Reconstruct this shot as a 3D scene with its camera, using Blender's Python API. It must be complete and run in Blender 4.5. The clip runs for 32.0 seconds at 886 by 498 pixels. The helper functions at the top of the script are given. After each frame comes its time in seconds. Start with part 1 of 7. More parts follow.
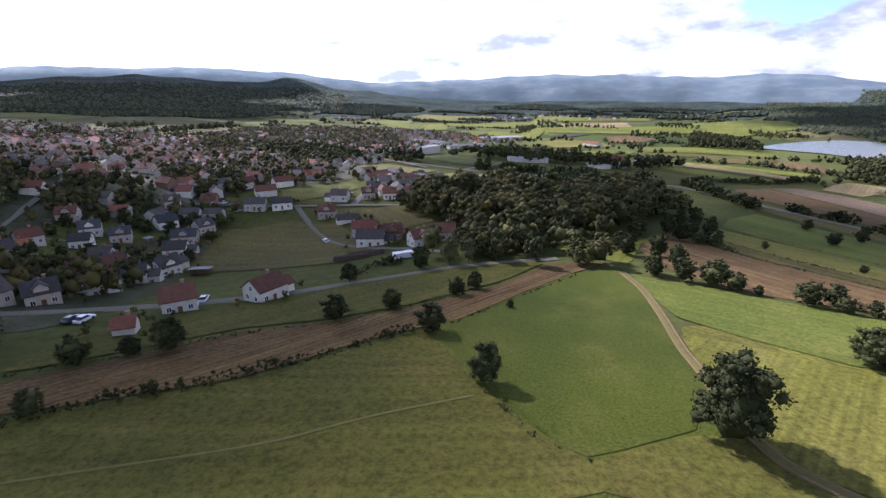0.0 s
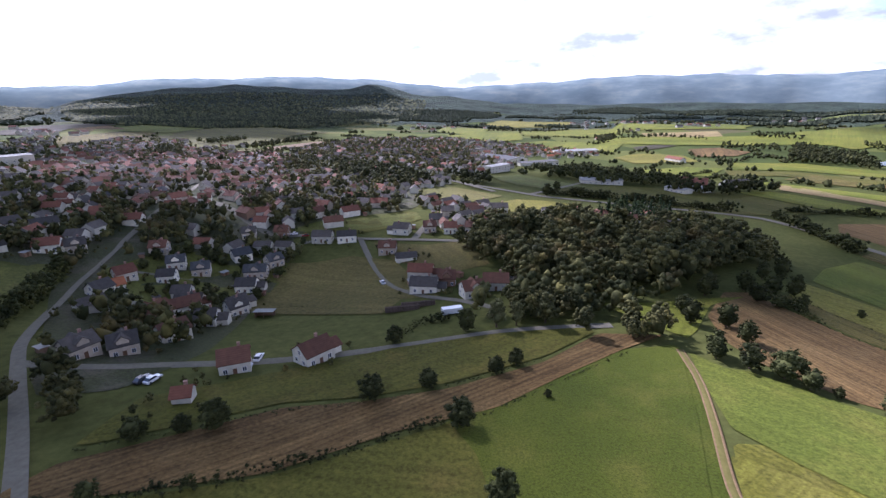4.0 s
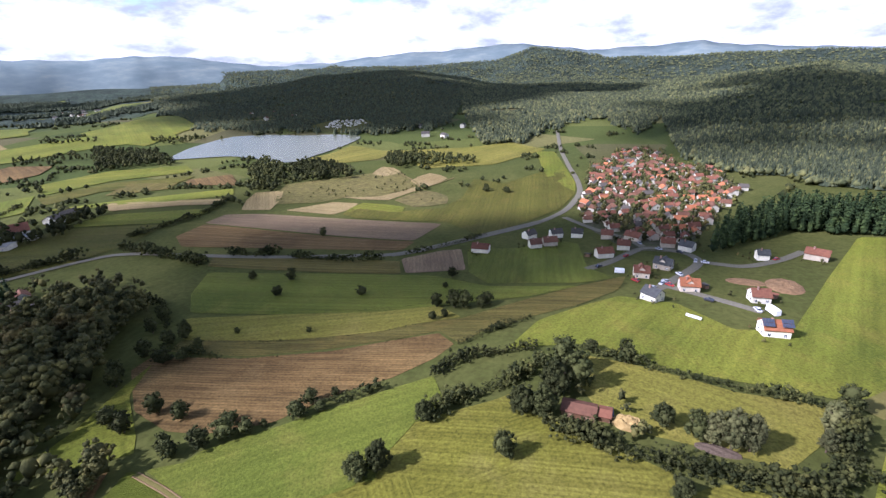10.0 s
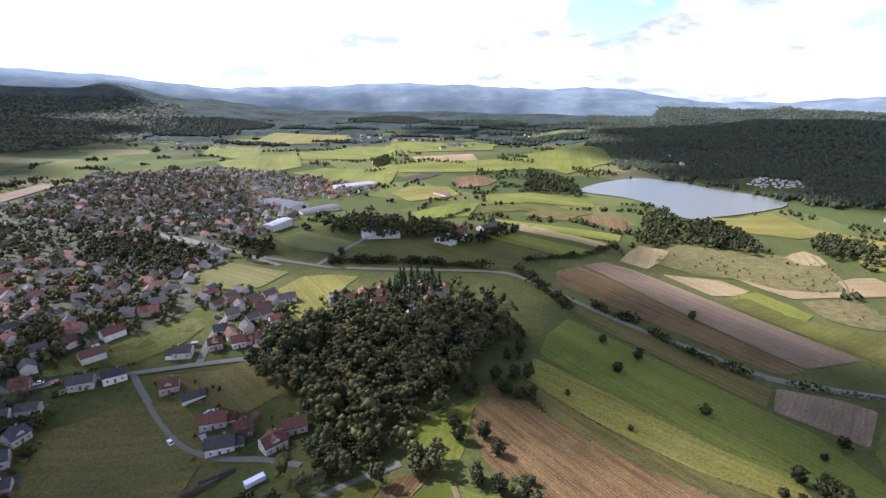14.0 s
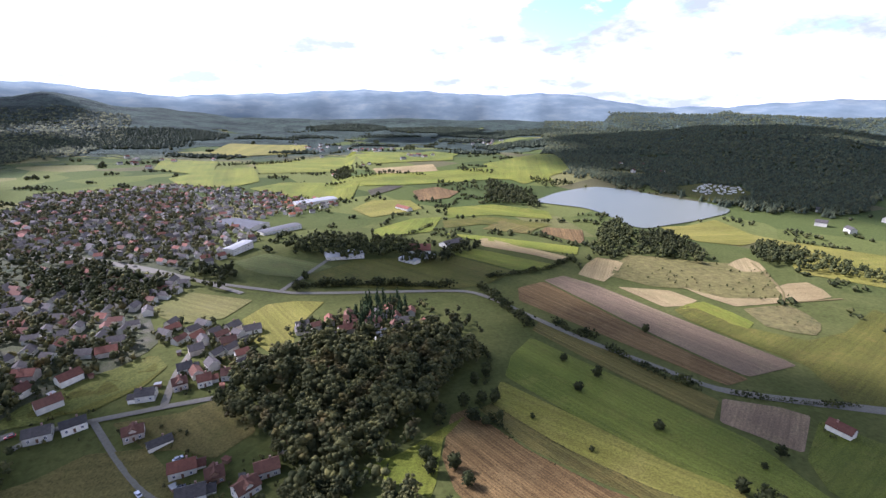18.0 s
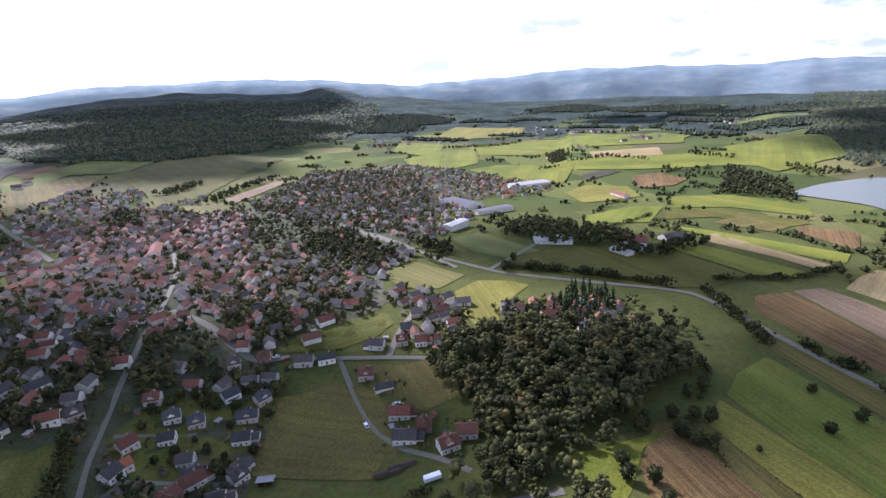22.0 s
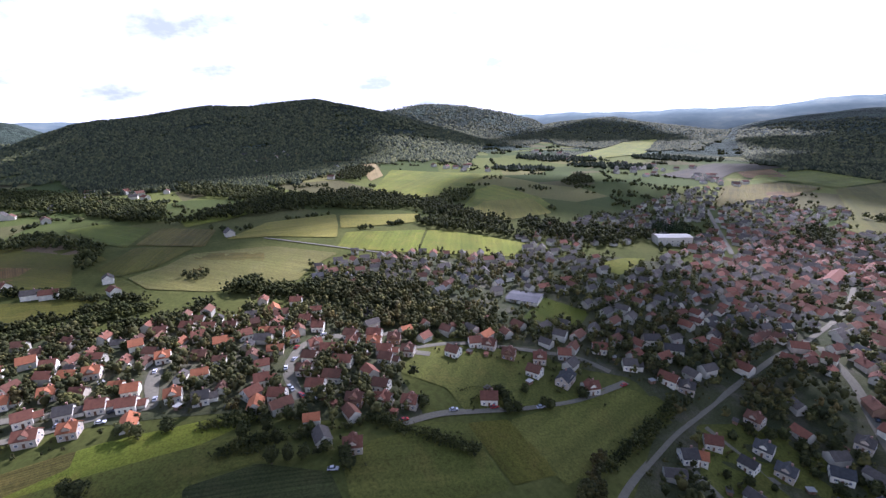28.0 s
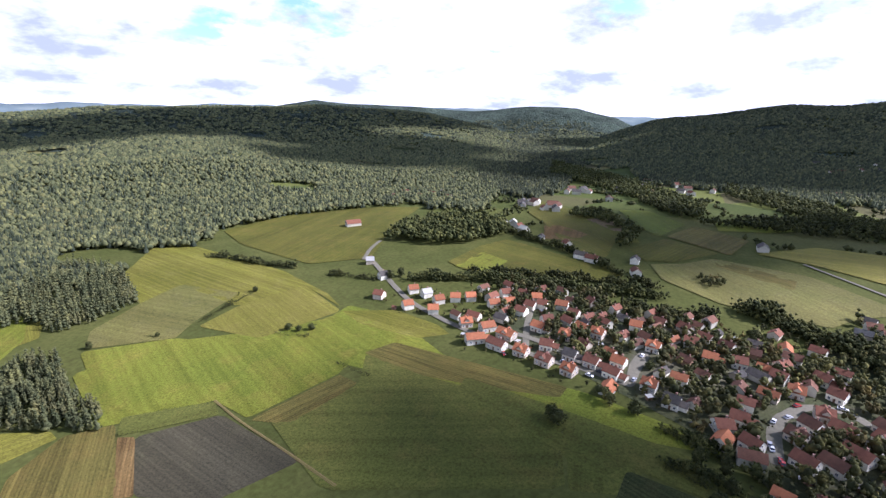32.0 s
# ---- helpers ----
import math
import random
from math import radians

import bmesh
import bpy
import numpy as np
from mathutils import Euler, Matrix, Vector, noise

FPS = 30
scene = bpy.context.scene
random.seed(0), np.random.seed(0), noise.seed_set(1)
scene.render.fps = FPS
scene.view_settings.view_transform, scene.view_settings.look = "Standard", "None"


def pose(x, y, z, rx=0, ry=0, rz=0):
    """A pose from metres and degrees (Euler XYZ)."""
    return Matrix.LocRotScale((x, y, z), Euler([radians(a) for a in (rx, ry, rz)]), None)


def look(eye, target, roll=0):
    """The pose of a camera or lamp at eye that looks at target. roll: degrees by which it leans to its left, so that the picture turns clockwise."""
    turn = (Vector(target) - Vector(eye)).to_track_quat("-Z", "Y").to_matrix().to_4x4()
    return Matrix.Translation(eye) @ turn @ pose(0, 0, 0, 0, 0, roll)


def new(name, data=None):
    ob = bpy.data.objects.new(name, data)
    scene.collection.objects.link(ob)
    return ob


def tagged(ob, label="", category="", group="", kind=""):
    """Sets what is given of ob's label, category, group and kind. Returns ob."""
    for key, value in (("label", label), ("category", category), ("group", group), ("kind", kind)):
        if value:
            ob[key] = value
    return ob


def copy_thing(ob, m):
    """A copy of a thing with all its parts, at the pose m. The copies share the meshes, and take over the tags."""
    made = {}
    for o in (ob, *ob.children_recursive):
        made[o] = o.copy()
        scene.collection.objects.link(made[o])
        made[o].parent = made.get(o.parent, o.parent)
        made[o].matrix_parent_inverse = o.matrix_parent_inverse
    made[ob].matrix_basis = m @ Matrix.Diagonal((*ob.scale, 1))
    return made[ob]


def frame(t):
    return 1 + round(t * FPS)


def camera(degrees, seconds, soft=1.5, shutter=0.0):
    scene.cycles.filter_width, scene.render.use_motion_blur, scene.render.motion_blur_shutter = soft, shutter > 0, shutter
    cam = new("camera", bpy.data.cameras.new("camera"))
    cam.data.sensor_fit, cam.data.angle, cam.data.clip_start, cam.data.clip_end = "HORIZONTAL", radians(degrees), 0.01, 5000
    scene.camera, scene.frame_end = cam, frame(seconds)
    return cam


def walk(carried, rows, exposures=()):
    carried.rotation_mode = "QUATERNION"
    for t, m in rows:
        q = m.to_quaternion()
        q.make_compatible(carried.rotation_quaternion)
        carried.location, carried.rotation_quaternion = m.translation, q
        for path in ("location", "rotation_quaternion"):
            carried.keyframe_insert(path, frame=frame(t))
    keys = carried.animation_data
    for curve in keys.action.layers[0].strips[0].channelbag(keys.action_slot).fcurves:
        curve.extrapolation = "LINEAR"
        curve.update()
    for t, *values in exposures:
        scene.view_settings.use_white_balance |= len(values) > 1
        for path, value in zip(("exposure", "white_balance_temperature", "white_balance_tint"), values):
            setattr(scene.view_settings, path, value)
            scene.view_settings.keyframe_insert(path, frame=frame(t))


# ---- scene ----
# ---- camera ----
CAMERA = camera(86.4, 32.0, soft=1.4)
PATH = [
    (0.0, pose(1.80, 1.12, 47.37, 72.13, -0.21, -0.38)),
    (0.5, pose(1.95, 1.34, 50.81, 72.81, -0.17, -0.55)),
    (1.0, pose(2.76, 1.79, 54.98, 72.90, 0.35, 2.62)),
    (1.5, pose(3.42, 2.46, 57.99, 73.04, 0.89, 4.70)),
    (2.0, pose(3.91, 3.09, 62.23, 72.91, 1.19, 7.15)),
    (2.5, pose(4.82, 3.17, 66.37, 70.89, 1.57, 11.93)),
    (4.5, pose(9.86, 9.14, 64.27, 72.62, -0.39, 4.27)),
    (5.0, pose(7.16, 9.64, 69.83, 71.65, 0.97, -11.95)),
    (5.5, pose(6.58, 9.76, 72.68, 70.50, -0.32, -28.19)),
    (6.0, pose(6.33, 9.52, 75.61, 70.75, -1.73, -45.52)),
    (6.5, pose(6.28, 9.78, 78.28, 71.13, -1.30, -61.02)),
    (7.0, pose(5.74, 10.09, 80.14, 71.18, -0.41, -76.46)),
    (7.5, pose(5.59, 10.95, 83.82, 71.04, -0.29, -80.24)),
    (8.0, pose(5.75, 11.14, 86.87, 69.95, -0.08, -79.88)),
    (8.5, pose(5.51, 11.24, 89.80, 70.05, -0.17, -79.23)),
    (9.0, pose(5.88, 11.06, 93.33, 69.74, 0.45, -75.39)),
    (9.5, pose(5.82, 11.00, 96.24, 69.98, 1.27, -70.55)),
    (10.0, pose(6.30, 10.11, 99.33, 68.41, 2.11, -64.23)),
    (10.5, pose(6.42, 9.88, 102.26, 67.85, 2.48, -58.74)),
    (11.0, pose(7.84, 9.36, 106.18, 69.71, 2.12, -52.33)),
    (11.5, pose(8.04, 9.06, 109.34, 71.39, 0.62, -45.32)),
    (12.0, pose(8.27, 8.61, 112.74, 71.24, 0.68, -36.90)),
    (12.5, pose(9.23, 8.29, 115.73, 72.07, 1.15, -28.63)),
    (13.0, pose(10.72, 8.18, 119.10, 72.76, 0.85, -19.02)),
    (13.5, pose(11.83, 7.44, 122.25, 72.64, 0.30, -15.90)),
    (14.0, pose(11.86, 7.06, 125.53, 72.17, -0.96, -16.98)),
    (14.5, pose(11.83, 6.71, 127.73, 72.39, -1.87, -17.99)),
    (16.5, pose(10.97, 5.67, 136.16, 72.44, -2.66, -20.70)),
    (17.0, pose(10.86, 5.51, 138.25, 72.47, -1.76, -20.97)),
    (17.5, pose(10.65, 5.48, 140.29, 72.72, -0.69, -21.51)),
    (18.0, pose(9.80, 5.13, 141.24, 72.76, -0.62, -21.83)),
    (18.5, pose(10.09, 5.00, 142.17, 71.01, -0.04, -21.88)),
    (19.0, pose(10.40, 4.98, 142.79, 69.77, 0.69, -22.22)),
    (19.5, pose(9.88, 4.13, 141.32, 69.97, 1.38, -22.02)),
    (20.0, pose(8.71, 5.13, 142.23, 69.86, 0.73, -19.19)),
    (20.5, pose(8.75, 5.63, 142.82, 70.97, -0.15, -14.54)),
    (21.0, pose(8.85, 5.24, 143.29, 70.98, 0.43, -9.17)),
    (21.5, pose(8.79, 4.28, 142.69, 70.85, 1.54, -3.00)),
    (22.0, pose(8.09, 4.87, 143.29, 71.05, 2.40, 3.17)),
    (22.5, pose(8.00, 5.21, 142.94, 71.94, 1.83, 8.24)),
    (23.0, pose(7.97, 5.33, 143.45, 72.41, 1.38, 13.83)),
    (23.5, pose(7.25, 6.20, 143.33, 73.68, 2.70, 19.43)),
    (24.0, pose(7.49, 6.94, 143.02, 74.24, 3.21, 25.86)),
    (24.5, pose(7.57, 6.98, 143.40, 75.25, 2.85, 31.58)),
    (25.0, pose(6.86, 7.35, 144.54, 74.89, 2.66, 37.84)),
    (25.5, pose(6.77, 7.88, 142.98, 75.78, 2.52, 43.80)),
    (27.5, pose(7.20, 8.93, 143.72, 74.66, 0.84, 70.97)),
    (28.0, pose(7.08, 9.06, 144.46, 74.52, 1.03, 77.70)),
    (28.5, pose(7.33, 9.78, 144.81, 74.08, 0.66, 84.16)),
    (29.0, pose(7.36, 9.19, 145.23, 73.72, -0.07, 90.98)),
    (29.5, pose(7.54, 8.93, 145.24, 73.86, 0.35, 98.21)),
    (30.0, pose(7.41, 8.91, 146.13, 74.22, 0.47, 106.20)),
    (30.5, pose(6.79, 8.80, 147.30, 74.47, 0.16, 113.65)),
    (31.0, pose(5.81, 8.64, 148.49, 74.42, -0.32, 121.89)),
    (31.5, pose(5.45, 8.97, 147.64, 74.50, -0.84, 129.47)),
    (32.0, pose(4.73, 9.42, 148.06, 74.15, -1.20, 138.36)),
]

EXPOSURES = [(0.0, 0.99, 5260, 36), (5.0, 1.11, 5240, 36), (7.0, 1.00, 5320, 32), (10.0, 1.03, 5320, 32), (12.5, 1.23, 5240, 36), (17.0, 1.27, 5220, 36), (25.0, 1.29, 5200, 36), (28.0, 1.12, 5200, 36), (32.0, 1.07, 5310, 31)]
walk(CAMERA, PATH, EXPOSURES)

# ---- sky and sun ----
SUN_AZ, SUN_EL = -46.0, 38.0        # degrees from +Y towards +X; height
to_sun = Vector((math.sin(radians(SUN_AZ)) * math.cos(radians(SUN_EL)),
                 math.cos(radians(SUN_AZ)) * math.cos(radians(SUN_EL)), math.sin(radians(SUN_EL))))


class Nodes:
    """A short way to write node trees."""

    def __init__(self, tree):
        self.tree = tree
        tree.nodes.clear()

    def add(self, kind, **values):
        node = self.tree.nodes.new(kind)
        for key, value in values.items():
            if key == "op":
                node.operation = value
            elif key == "blend":
                node.blend_type = value
            else:
                node.inputs[key.replace("_", " ")].default_value = value
        return node

    def link(self, a, b):
        self.tree.links.new(a, b)

    def ramp(self, source, stops):
        node = self.tree.nodes.new("ShaderNodeValToRGB")
        while len(node.color_ramp.elements) < len(stops):
            node.color_ramp.elements.new(0.5)
        for element, (at, colour) in zip(node.color_ramp.elements, stops):
            element.position, element.color = at, (*colour, 1)
        self.link(source, node.inputs[0])
        return node.outputs[0]

    def noise(self, vector, scale, detail=3.0, rough=0.55):
        node = self.add("ShaderNodeTexNoise", Scale=scale, Detail=detail, Roughness=rough)
        self.link(vector, node.inputs["Vector"])
        return node.outputs["Fac"]

    def mix(self, factor, a, b, blend="MIX"):
        node = self.tree.nodes.new("ShaderNodeMix")
        node.data_type, node.blend_type = "RGBA", blend
        for value, socket in ((factor, node.inputs[0]), (a, node.inputs[6]), (b, node.inputs[7])):
            if isinstance(value, (float, int)):
                socket.default_value = value
            elif isinstance(value, tuple):
                socket.default_value = (*value, 1)
            else:
                self.link(value, socket)
        return node.outputs[2]

    def math(self, op, a, b=0.0):
        node = self.tree.nodes.new("ShaderNodeMath")
        node.operation = op
        for value, socket in ((a, node.inputs[0]), (b, node.inputs[1])):
            if isinstance(value, (float, int)):
                socket.default_value = value
            else:
                self.link(value, socket)
        return node.outputs[0]


world = bpy.data.worlds.new("sky")
scene.world = world
world.use_nodes = True
n = Nodes(world.node_tree)
sky = n.add("ShaderNodeTexSky")
sky.sky_type, sky.sun_disc = "NISHITA", False
sky.sun_elevation, sky.sun_rotation = radians(SUN_EL), radians(SUN_AZ)
sky.air_density, sky.dust_density = 1.0, 2.0
coords = n.add("ShaderNodeTexCoord")
axes = n.add("ShaderNodeSeparateXYZ")
n.link(coords.outputs["Generated"], axes.inputs[0])
height = n.math("MAXIMUM", axes.outputs[2], 0.0)
spread_out = n.math("ADD", height, 0.30)
plan = n.add("ShaderNodeCombineXYZ")
n.link(n.math("DIVIDE", axes.outputs[0], spread_out), plan.inputs[0])
n.link(n.math("DIVIDE", axes.outputs[1], spread_out), plan.inputs[1])
puffs = n.noise(plan.outputs[0], 1.9, 10.0, 0.58)
open_up = n.math("MULTIPLY", height, 0.16)
low_bank = n.math("MAXIMUM", n.math("SUBTRACT", 0.16, height), 0.0)
cover = n.ramp(n.math("SUBTRACT", n.math("ADD", n.math("ADD", puffs, 0.13), low_bank), open_up), [(0.50, (0, 0, 0)), (0.58, (1, 1, 1))])
shade = n.ramp(n.noise(plan.outputs[0], 2.3, 9.0, 0.6), [(0.40, (8.9, 8.85, 8.7)), (0.51, (6.0, 6.2, 6.05)), (0.63, (3.3, 3.6, 3.45))])
blue = n.mix(1.0, sky.outputs[0], (1.18, 1.38, 1.40), "MULTIPLY")
toward = n.add("ShaderNodeVectorMath", op="DOT_PRODUCT")
n.link(coords.outputs["Generated"], toward.inputs[0])
toward.inputs[1].default_value = to_sun
glow = n.math("POWER", n.math("MAXIMUM", toward.outputs["Value"], 0.0), 3.0)
lit_side = n.add("ShaderNodeCombineColor")
for channel in range(3):
    n.link(n.math("ADD", n.math("MULTIPLY", glow, 0.8), 1.0), lit_side.inputs[channel])
clouded = n.mix(1.0, n.mix(cover, blue, shade), lit_side.outputs[0], "MULTIPLY")
overhead = n.ramp(height, [(0.0, (1, 1, 1)), (0.3, (0.95, 0.95, 0.95)), (0.7, (0.52, 0.52, 0.52))])   # heavier cloud bases overhead
clouded = n.mix(1.0, clouded, overhead, "MULTIPLY")
back = n.add("ShaderNodeBackground", Strength=0.10)
n.link(clouded, back.inputs["Color"])
out = n.add("ShaderNodeOutputWorld")
n.link(back.outputs[0], out.inputs[0])

lamp = bpy.data.lights.new("sun", "SUN")
lamp.energy, lamp.angle, lamp.color = 5.0, radians(1.6), (1.0, 0.945, 0.865)
sun = new("sun", lamp)
sun.matrix_world = look((0, 0, 600), Vector((0, 0, 600)) - to_sun)

# ---- materials ----


def surface(name, rough=0.9, specular=0.08, metal=0.0):
    """A new material: its node helper, its shader and the object-space coordinates."""
    made = bpy.data.materials.new(name)
    made.use_nodes = True
    tree = Nodes(made.node_tree)
    shader = tree.add("ShaderNodeBsdfPrincipled", Roughness=rough, Metallic=metal)
    shader.inputs["Specular IOR Level"].default_value = specular
    end = tree.add("ShaderNodeOutputMaterial")
    tree.link(shader.outputs[0], end.inputs[0])
    place = tree.add("ShaderNodeTexCoord").outputs["Object"]
    return made, tree, shader, place


def bumped(tree, shader, height, strength, distance):
    bump = tree.add("ShaderNodeBump", Strength=strength, Distance=distance)
    tree.link(height, bump.inputs["Height"])
    tree.link(bump.outputs[0], shader.inputs["Normal"])


def crop(name, dark, light, patch, grain=0.6, rows=0.0, turn=0.0, row_dark=0.75, relief=0.3):
    """Grass or soil: broad patches, tufts, fine grain and, where rows is given, tracks that many metres apart."""
    made, tree, shader, place = surface(name, 0.95, 0.1)
    broad = tree.noise(place, 0.018, 4.0)
    fine = tree.noise(place, grain * 1.7, 7.0, 0.78)
    colour = tree.mix(tree.ramp(broad, [(0.35, (0, 0, 0)), (0.65, (1, 1, 1))]), dark, light)
    spots = tree.ramp(tree.noise(place, 0.07, 5.0, 0.65), [(0.5, (0, 0, 0)), (0.72, (1, 1, 1))])
    colour = tree.mix(tree.math("MULTIPLY", spots, 0.6), colour, patch)
    colour = tree.mix(1.0, colour, tree.ramp(fine, [(0.34, (0.50, 0.50, 0.48)), (0.5, (0.98, 0.98, 0.98)), (0.68, (1.45, 1.45, 1.4))]), "MULTIPLY")
    if rows:
        turned = tree.add("ShaderNodeMapping", Rotation=(0, 0, radians(-turn)))
        tree.link(place, turned.inputs["Vector"])
        drawn = tree.add("ShaderNodeMapping", Scale=(0.012, 1.0, 1.0))
        tree.link(turned.outputs[0], drawn.inputs["Vector"])
        streak = tree.noise(drawn.outputs[0], 0.62 / rows, 5.0, 0.7)
        swath = tree.noise(drawn.outputs[0], 0.12 / rows, 2.0, 0.5)
        comb = tree.add("ShaderNodeTexWave", Scale=0.314 / rows, Distortion=2.2, Detail=3.0, Detail_Scale=0.12)
        comb.bands_direction = "Y"
        tree.link(turned.outputs[0], comb.inputs["Vector"])
        lines = tree.ramp(streak, [(0.38, (row_dark,) * 3), (0.62, (1.16, 1.16, 1.16))])
        colour = tree.mix(1.0, colour, lines, "MULTIPLY")
        colour = tree.mix(1.0, colour, tree.ramp(comb.outputs["Fac"], [(0.0, (0.5 + 0.5 * row_dark,) * 3), (0.6, (1.06, 1.06, 1.06))]), "MULTIPLY")
        colour = tree.mix(1.0, colour, tree.ramp(swath, [(0.4, (0.9, 0.9, 0.9)), (0.6, (1.1, 1.1, 1.1))]), "MULTIPLY")
    tree.link(colour, shader.inputs["Base Color"])
    bumped(tree, shader, fine, 0.6, relief)
    return made


# dark, light and patch colours; grain; rows in metres; depth of the rows; relief
RECIPES = {
    "pasture": ((0.068, 0.084, 0.010), (0.094, 0.106, 0.014), (0.120, 0.114, 0.020), 0.8, 4.0, 0.92, 0.4),
    "meadow": ((0.057, 0.058, 0.008), (0.083, 0.079, 0.012), (0.104, 0.082, 0.017), 0.6, 4.0, 0.92, 0.3),
    "lush": ((0.086, 0.103, 0.011), (0.124, 0.129, 0.015), (0.155, 0.130, 0.022), 0.6, 5.0, 0.93, 0.3),
    "lush2": ((0.076, 0.086, 0.021), (0.089, 0.098, 0.024), (0.108, 0.098, 0.028), 0.5, 5.0, 0.9, 0.3),
    "lawn": ((0.063, 0.071, 0.013), (0.083, 0.085, 0.017), (0.098, 0.085, 0.019), 0.5, 9.0, 0.9, 0.2),
    "clover": ((0.046, 0.062, 0.006), (0.080, 0.094, 0.009), (0.115, 0.110, 0.018), 1.4, 0.0, 1.0, 0.6),
    "hay": ((0.114, 0.108, 0.016), (0.144, 0.128, 0.023), (0.153, 0.130, 0.030), 0.6, 4.0, 0.93, 0.3),
    "hay2": ((0.083, 0.083, 0.020), (0.107, 0.096, 0.026), (0.107, 0.098, 0.033), 0.5, 6.0, 0.93, 0.3),
    "mown": ((0.106, 0.103, 0.013), (0.138, 0.127, 0.020), (0.150, 0.132, 0.032), 0.6, 1.5, 0.780, 0.3),
    "plough": ((0.102, 0.063, 0.021), (0.150, 0.096, 0.032), (0.175, 0.120, 0.044), 0.7, 1.5, 0.62, 0.5),
    "soil": ((0.041, 0.037, 0.021), (0.055, 0.048, 0.026), (0.064, 0.059, 0.029), 0.7, 2.0, 0.85, 0.3),
    "stubble": ((0.185, 0.138, 0.056), (0.235, 0.180, 0.076), (0.165, 0.140, 0.054), 0.6, 3.0, 0.92, 0.3),
    "beet": ((0.026, 0.033, 0.010), (0.040, 0.046, 0.014), (0.050, 0.050, 0.017), 0.7, 2.0, 0.72, 0.5),
    "sedge": ((0.093, 0.086, 0.023), (0.118, 0.102, 0.030), (0.142, 0.112, 0.039), 0.10, 0.0, 1.0, 0.6),
    "stubble2": ((0.120, 0.086, 0.048), (0.158, 0.112, 0.060), (0.150, 0.118, 0.057), 0.6, 2.2, 0.88, 0.3),
    "corn": ((0.088, 0.078, 0.018), (0.116, 0.097, 0.022), (0.147, 0.105, 0.026), 0.8, 1.5, 0.68, 0.9),
    "scrub": ((0.099, 0.088, 0.028), (0.141, 0.113, 0.039), (0.053, 0.055, 0.016), 0.12, 0.0, 1.0, 0.9),
    "yard": ((0.038, 0.047, 0.018), (0.067, 0.067, 0.029), (0.120, 0.103, 0.078), 0.8, 0.0, 1.0, 0.5),
    "dry": ((0.078, 0.068, 0.017), (0.106, 0.088, 0.024), (0.074, 0.074, 0.016), 0.5, 6.0, 0.93, 0.3),
}
CROP_CACHE = {}


def crop_material(name, turn):
    """One material for each crop and direction of its rows, to 15 degrees."""
    turn = round(turn / 15) * 15 % 180
    if not RECIPES[name][4]:
        turn = 0
    if (name, turn) not in CROP_CACHE:
        dark, light, patch, grain, rows, deep, relief = RECIPES[name]
        CROP_CACHE[name, turn] = crop(name + "_crop", dark, light, patch, grain, rows, turn, deep, relief)
    return CROP_CACHE[name, turn]


def plain(name, low, high, scale=0.6, rough=0.8, relief=0.05, specular=0.10, each=0.0):
    """A surface that varies between two colours in patches and a little from piece to piece."""
    made, tree, shader, place = surface(name, rough, specular)
    fac = tree.noise(place, scale, 6.0, 0.65)
    colour = tree.mix(tree.ramp(fac, [(0.3, (0, 0, 0)), (0.7, (1, 1, 1))]), low, high)
    if each:
        info = tree.add("ShaderNodeObjectInfo")
        tone = tree.ramp(info.outputs["Random"], [(0.0, (1 - each,) * 3), (1.0, (1 + each,) * 3)])
        colour = tree.mix(1.0, colour, tone, "MULTIPLY")
    tree.link(colour, shader.inputs["Base Color"])
    bumped(tree, shader, fac, 0.5, relief)
    return made


ASPHALT = plain("asphalt", (0.110, 0.102, 0.072), (0.156, 0.144, 0.103), 0.8, 0.9)
GRAVEL = plain("gravel_track", (0.125, 0.083, 0.038), (0.200, 0.136, 0.066), 1.5, 0.95)
PATH_GRASS = plain("trodden_grass", (0.098, 0.090, 0.022), (0.140, 0.120, 0.036), 0.8, 0.95)
BARK = plain("bark", (0.06, 0.045, 0.03), (0.12, 0.09, 0.065), 3.0, 0.95)


def leaves(name, low, high, autumn=0.0):
    """Foliage: light and dark clumps, some of them turning brown."""
    made, tree, shader, place = surface(name, 0.85, 0.06)
    island = tree.add("ShaderNodeNewGeometry").outputs["Random Per Island"]
    colour = tree.mix(island, low, high)
    if autumn:
        turning = tree.ramp(tree.noise(place, 0.06, 2.0), [(0.56, (0, 0, 0)), (0.66, (1, 1, 1))])
        colour = tree.mix(tree.math("MULTIPLY", turning, autumn), colour, (0.13, 0.075, 0.028))
    stand = tree.ramp(tree.noise(place, 0.14, 2.0, 0.6), [(0.36, (0.55, 0.60, 0.62)), (0.5, (1.0, 1.0, 1.0)), (0.64, (1.45, 1.35, 1.15))])
    colour = tree.mix(1.0, colour, stand, "MULTIPLY")
    info = tree.add("ShaderNodeObjectInfo")
    tone = tree.ramp(info.outputs["Random"], [(0.0, (0.75, 0.75, 0.75)), (1.0, (1.3, 1.3, 1.2))])
    colour = tree.mix(1.0, colour, tone, "MULTIPLY")
    tree.link(colour, shader.inputs["Base Color"])
    bumped(tree, shader, tree.noise(place, 2.0, 4.0, 0.7), 0.8, 0.4)
    return made


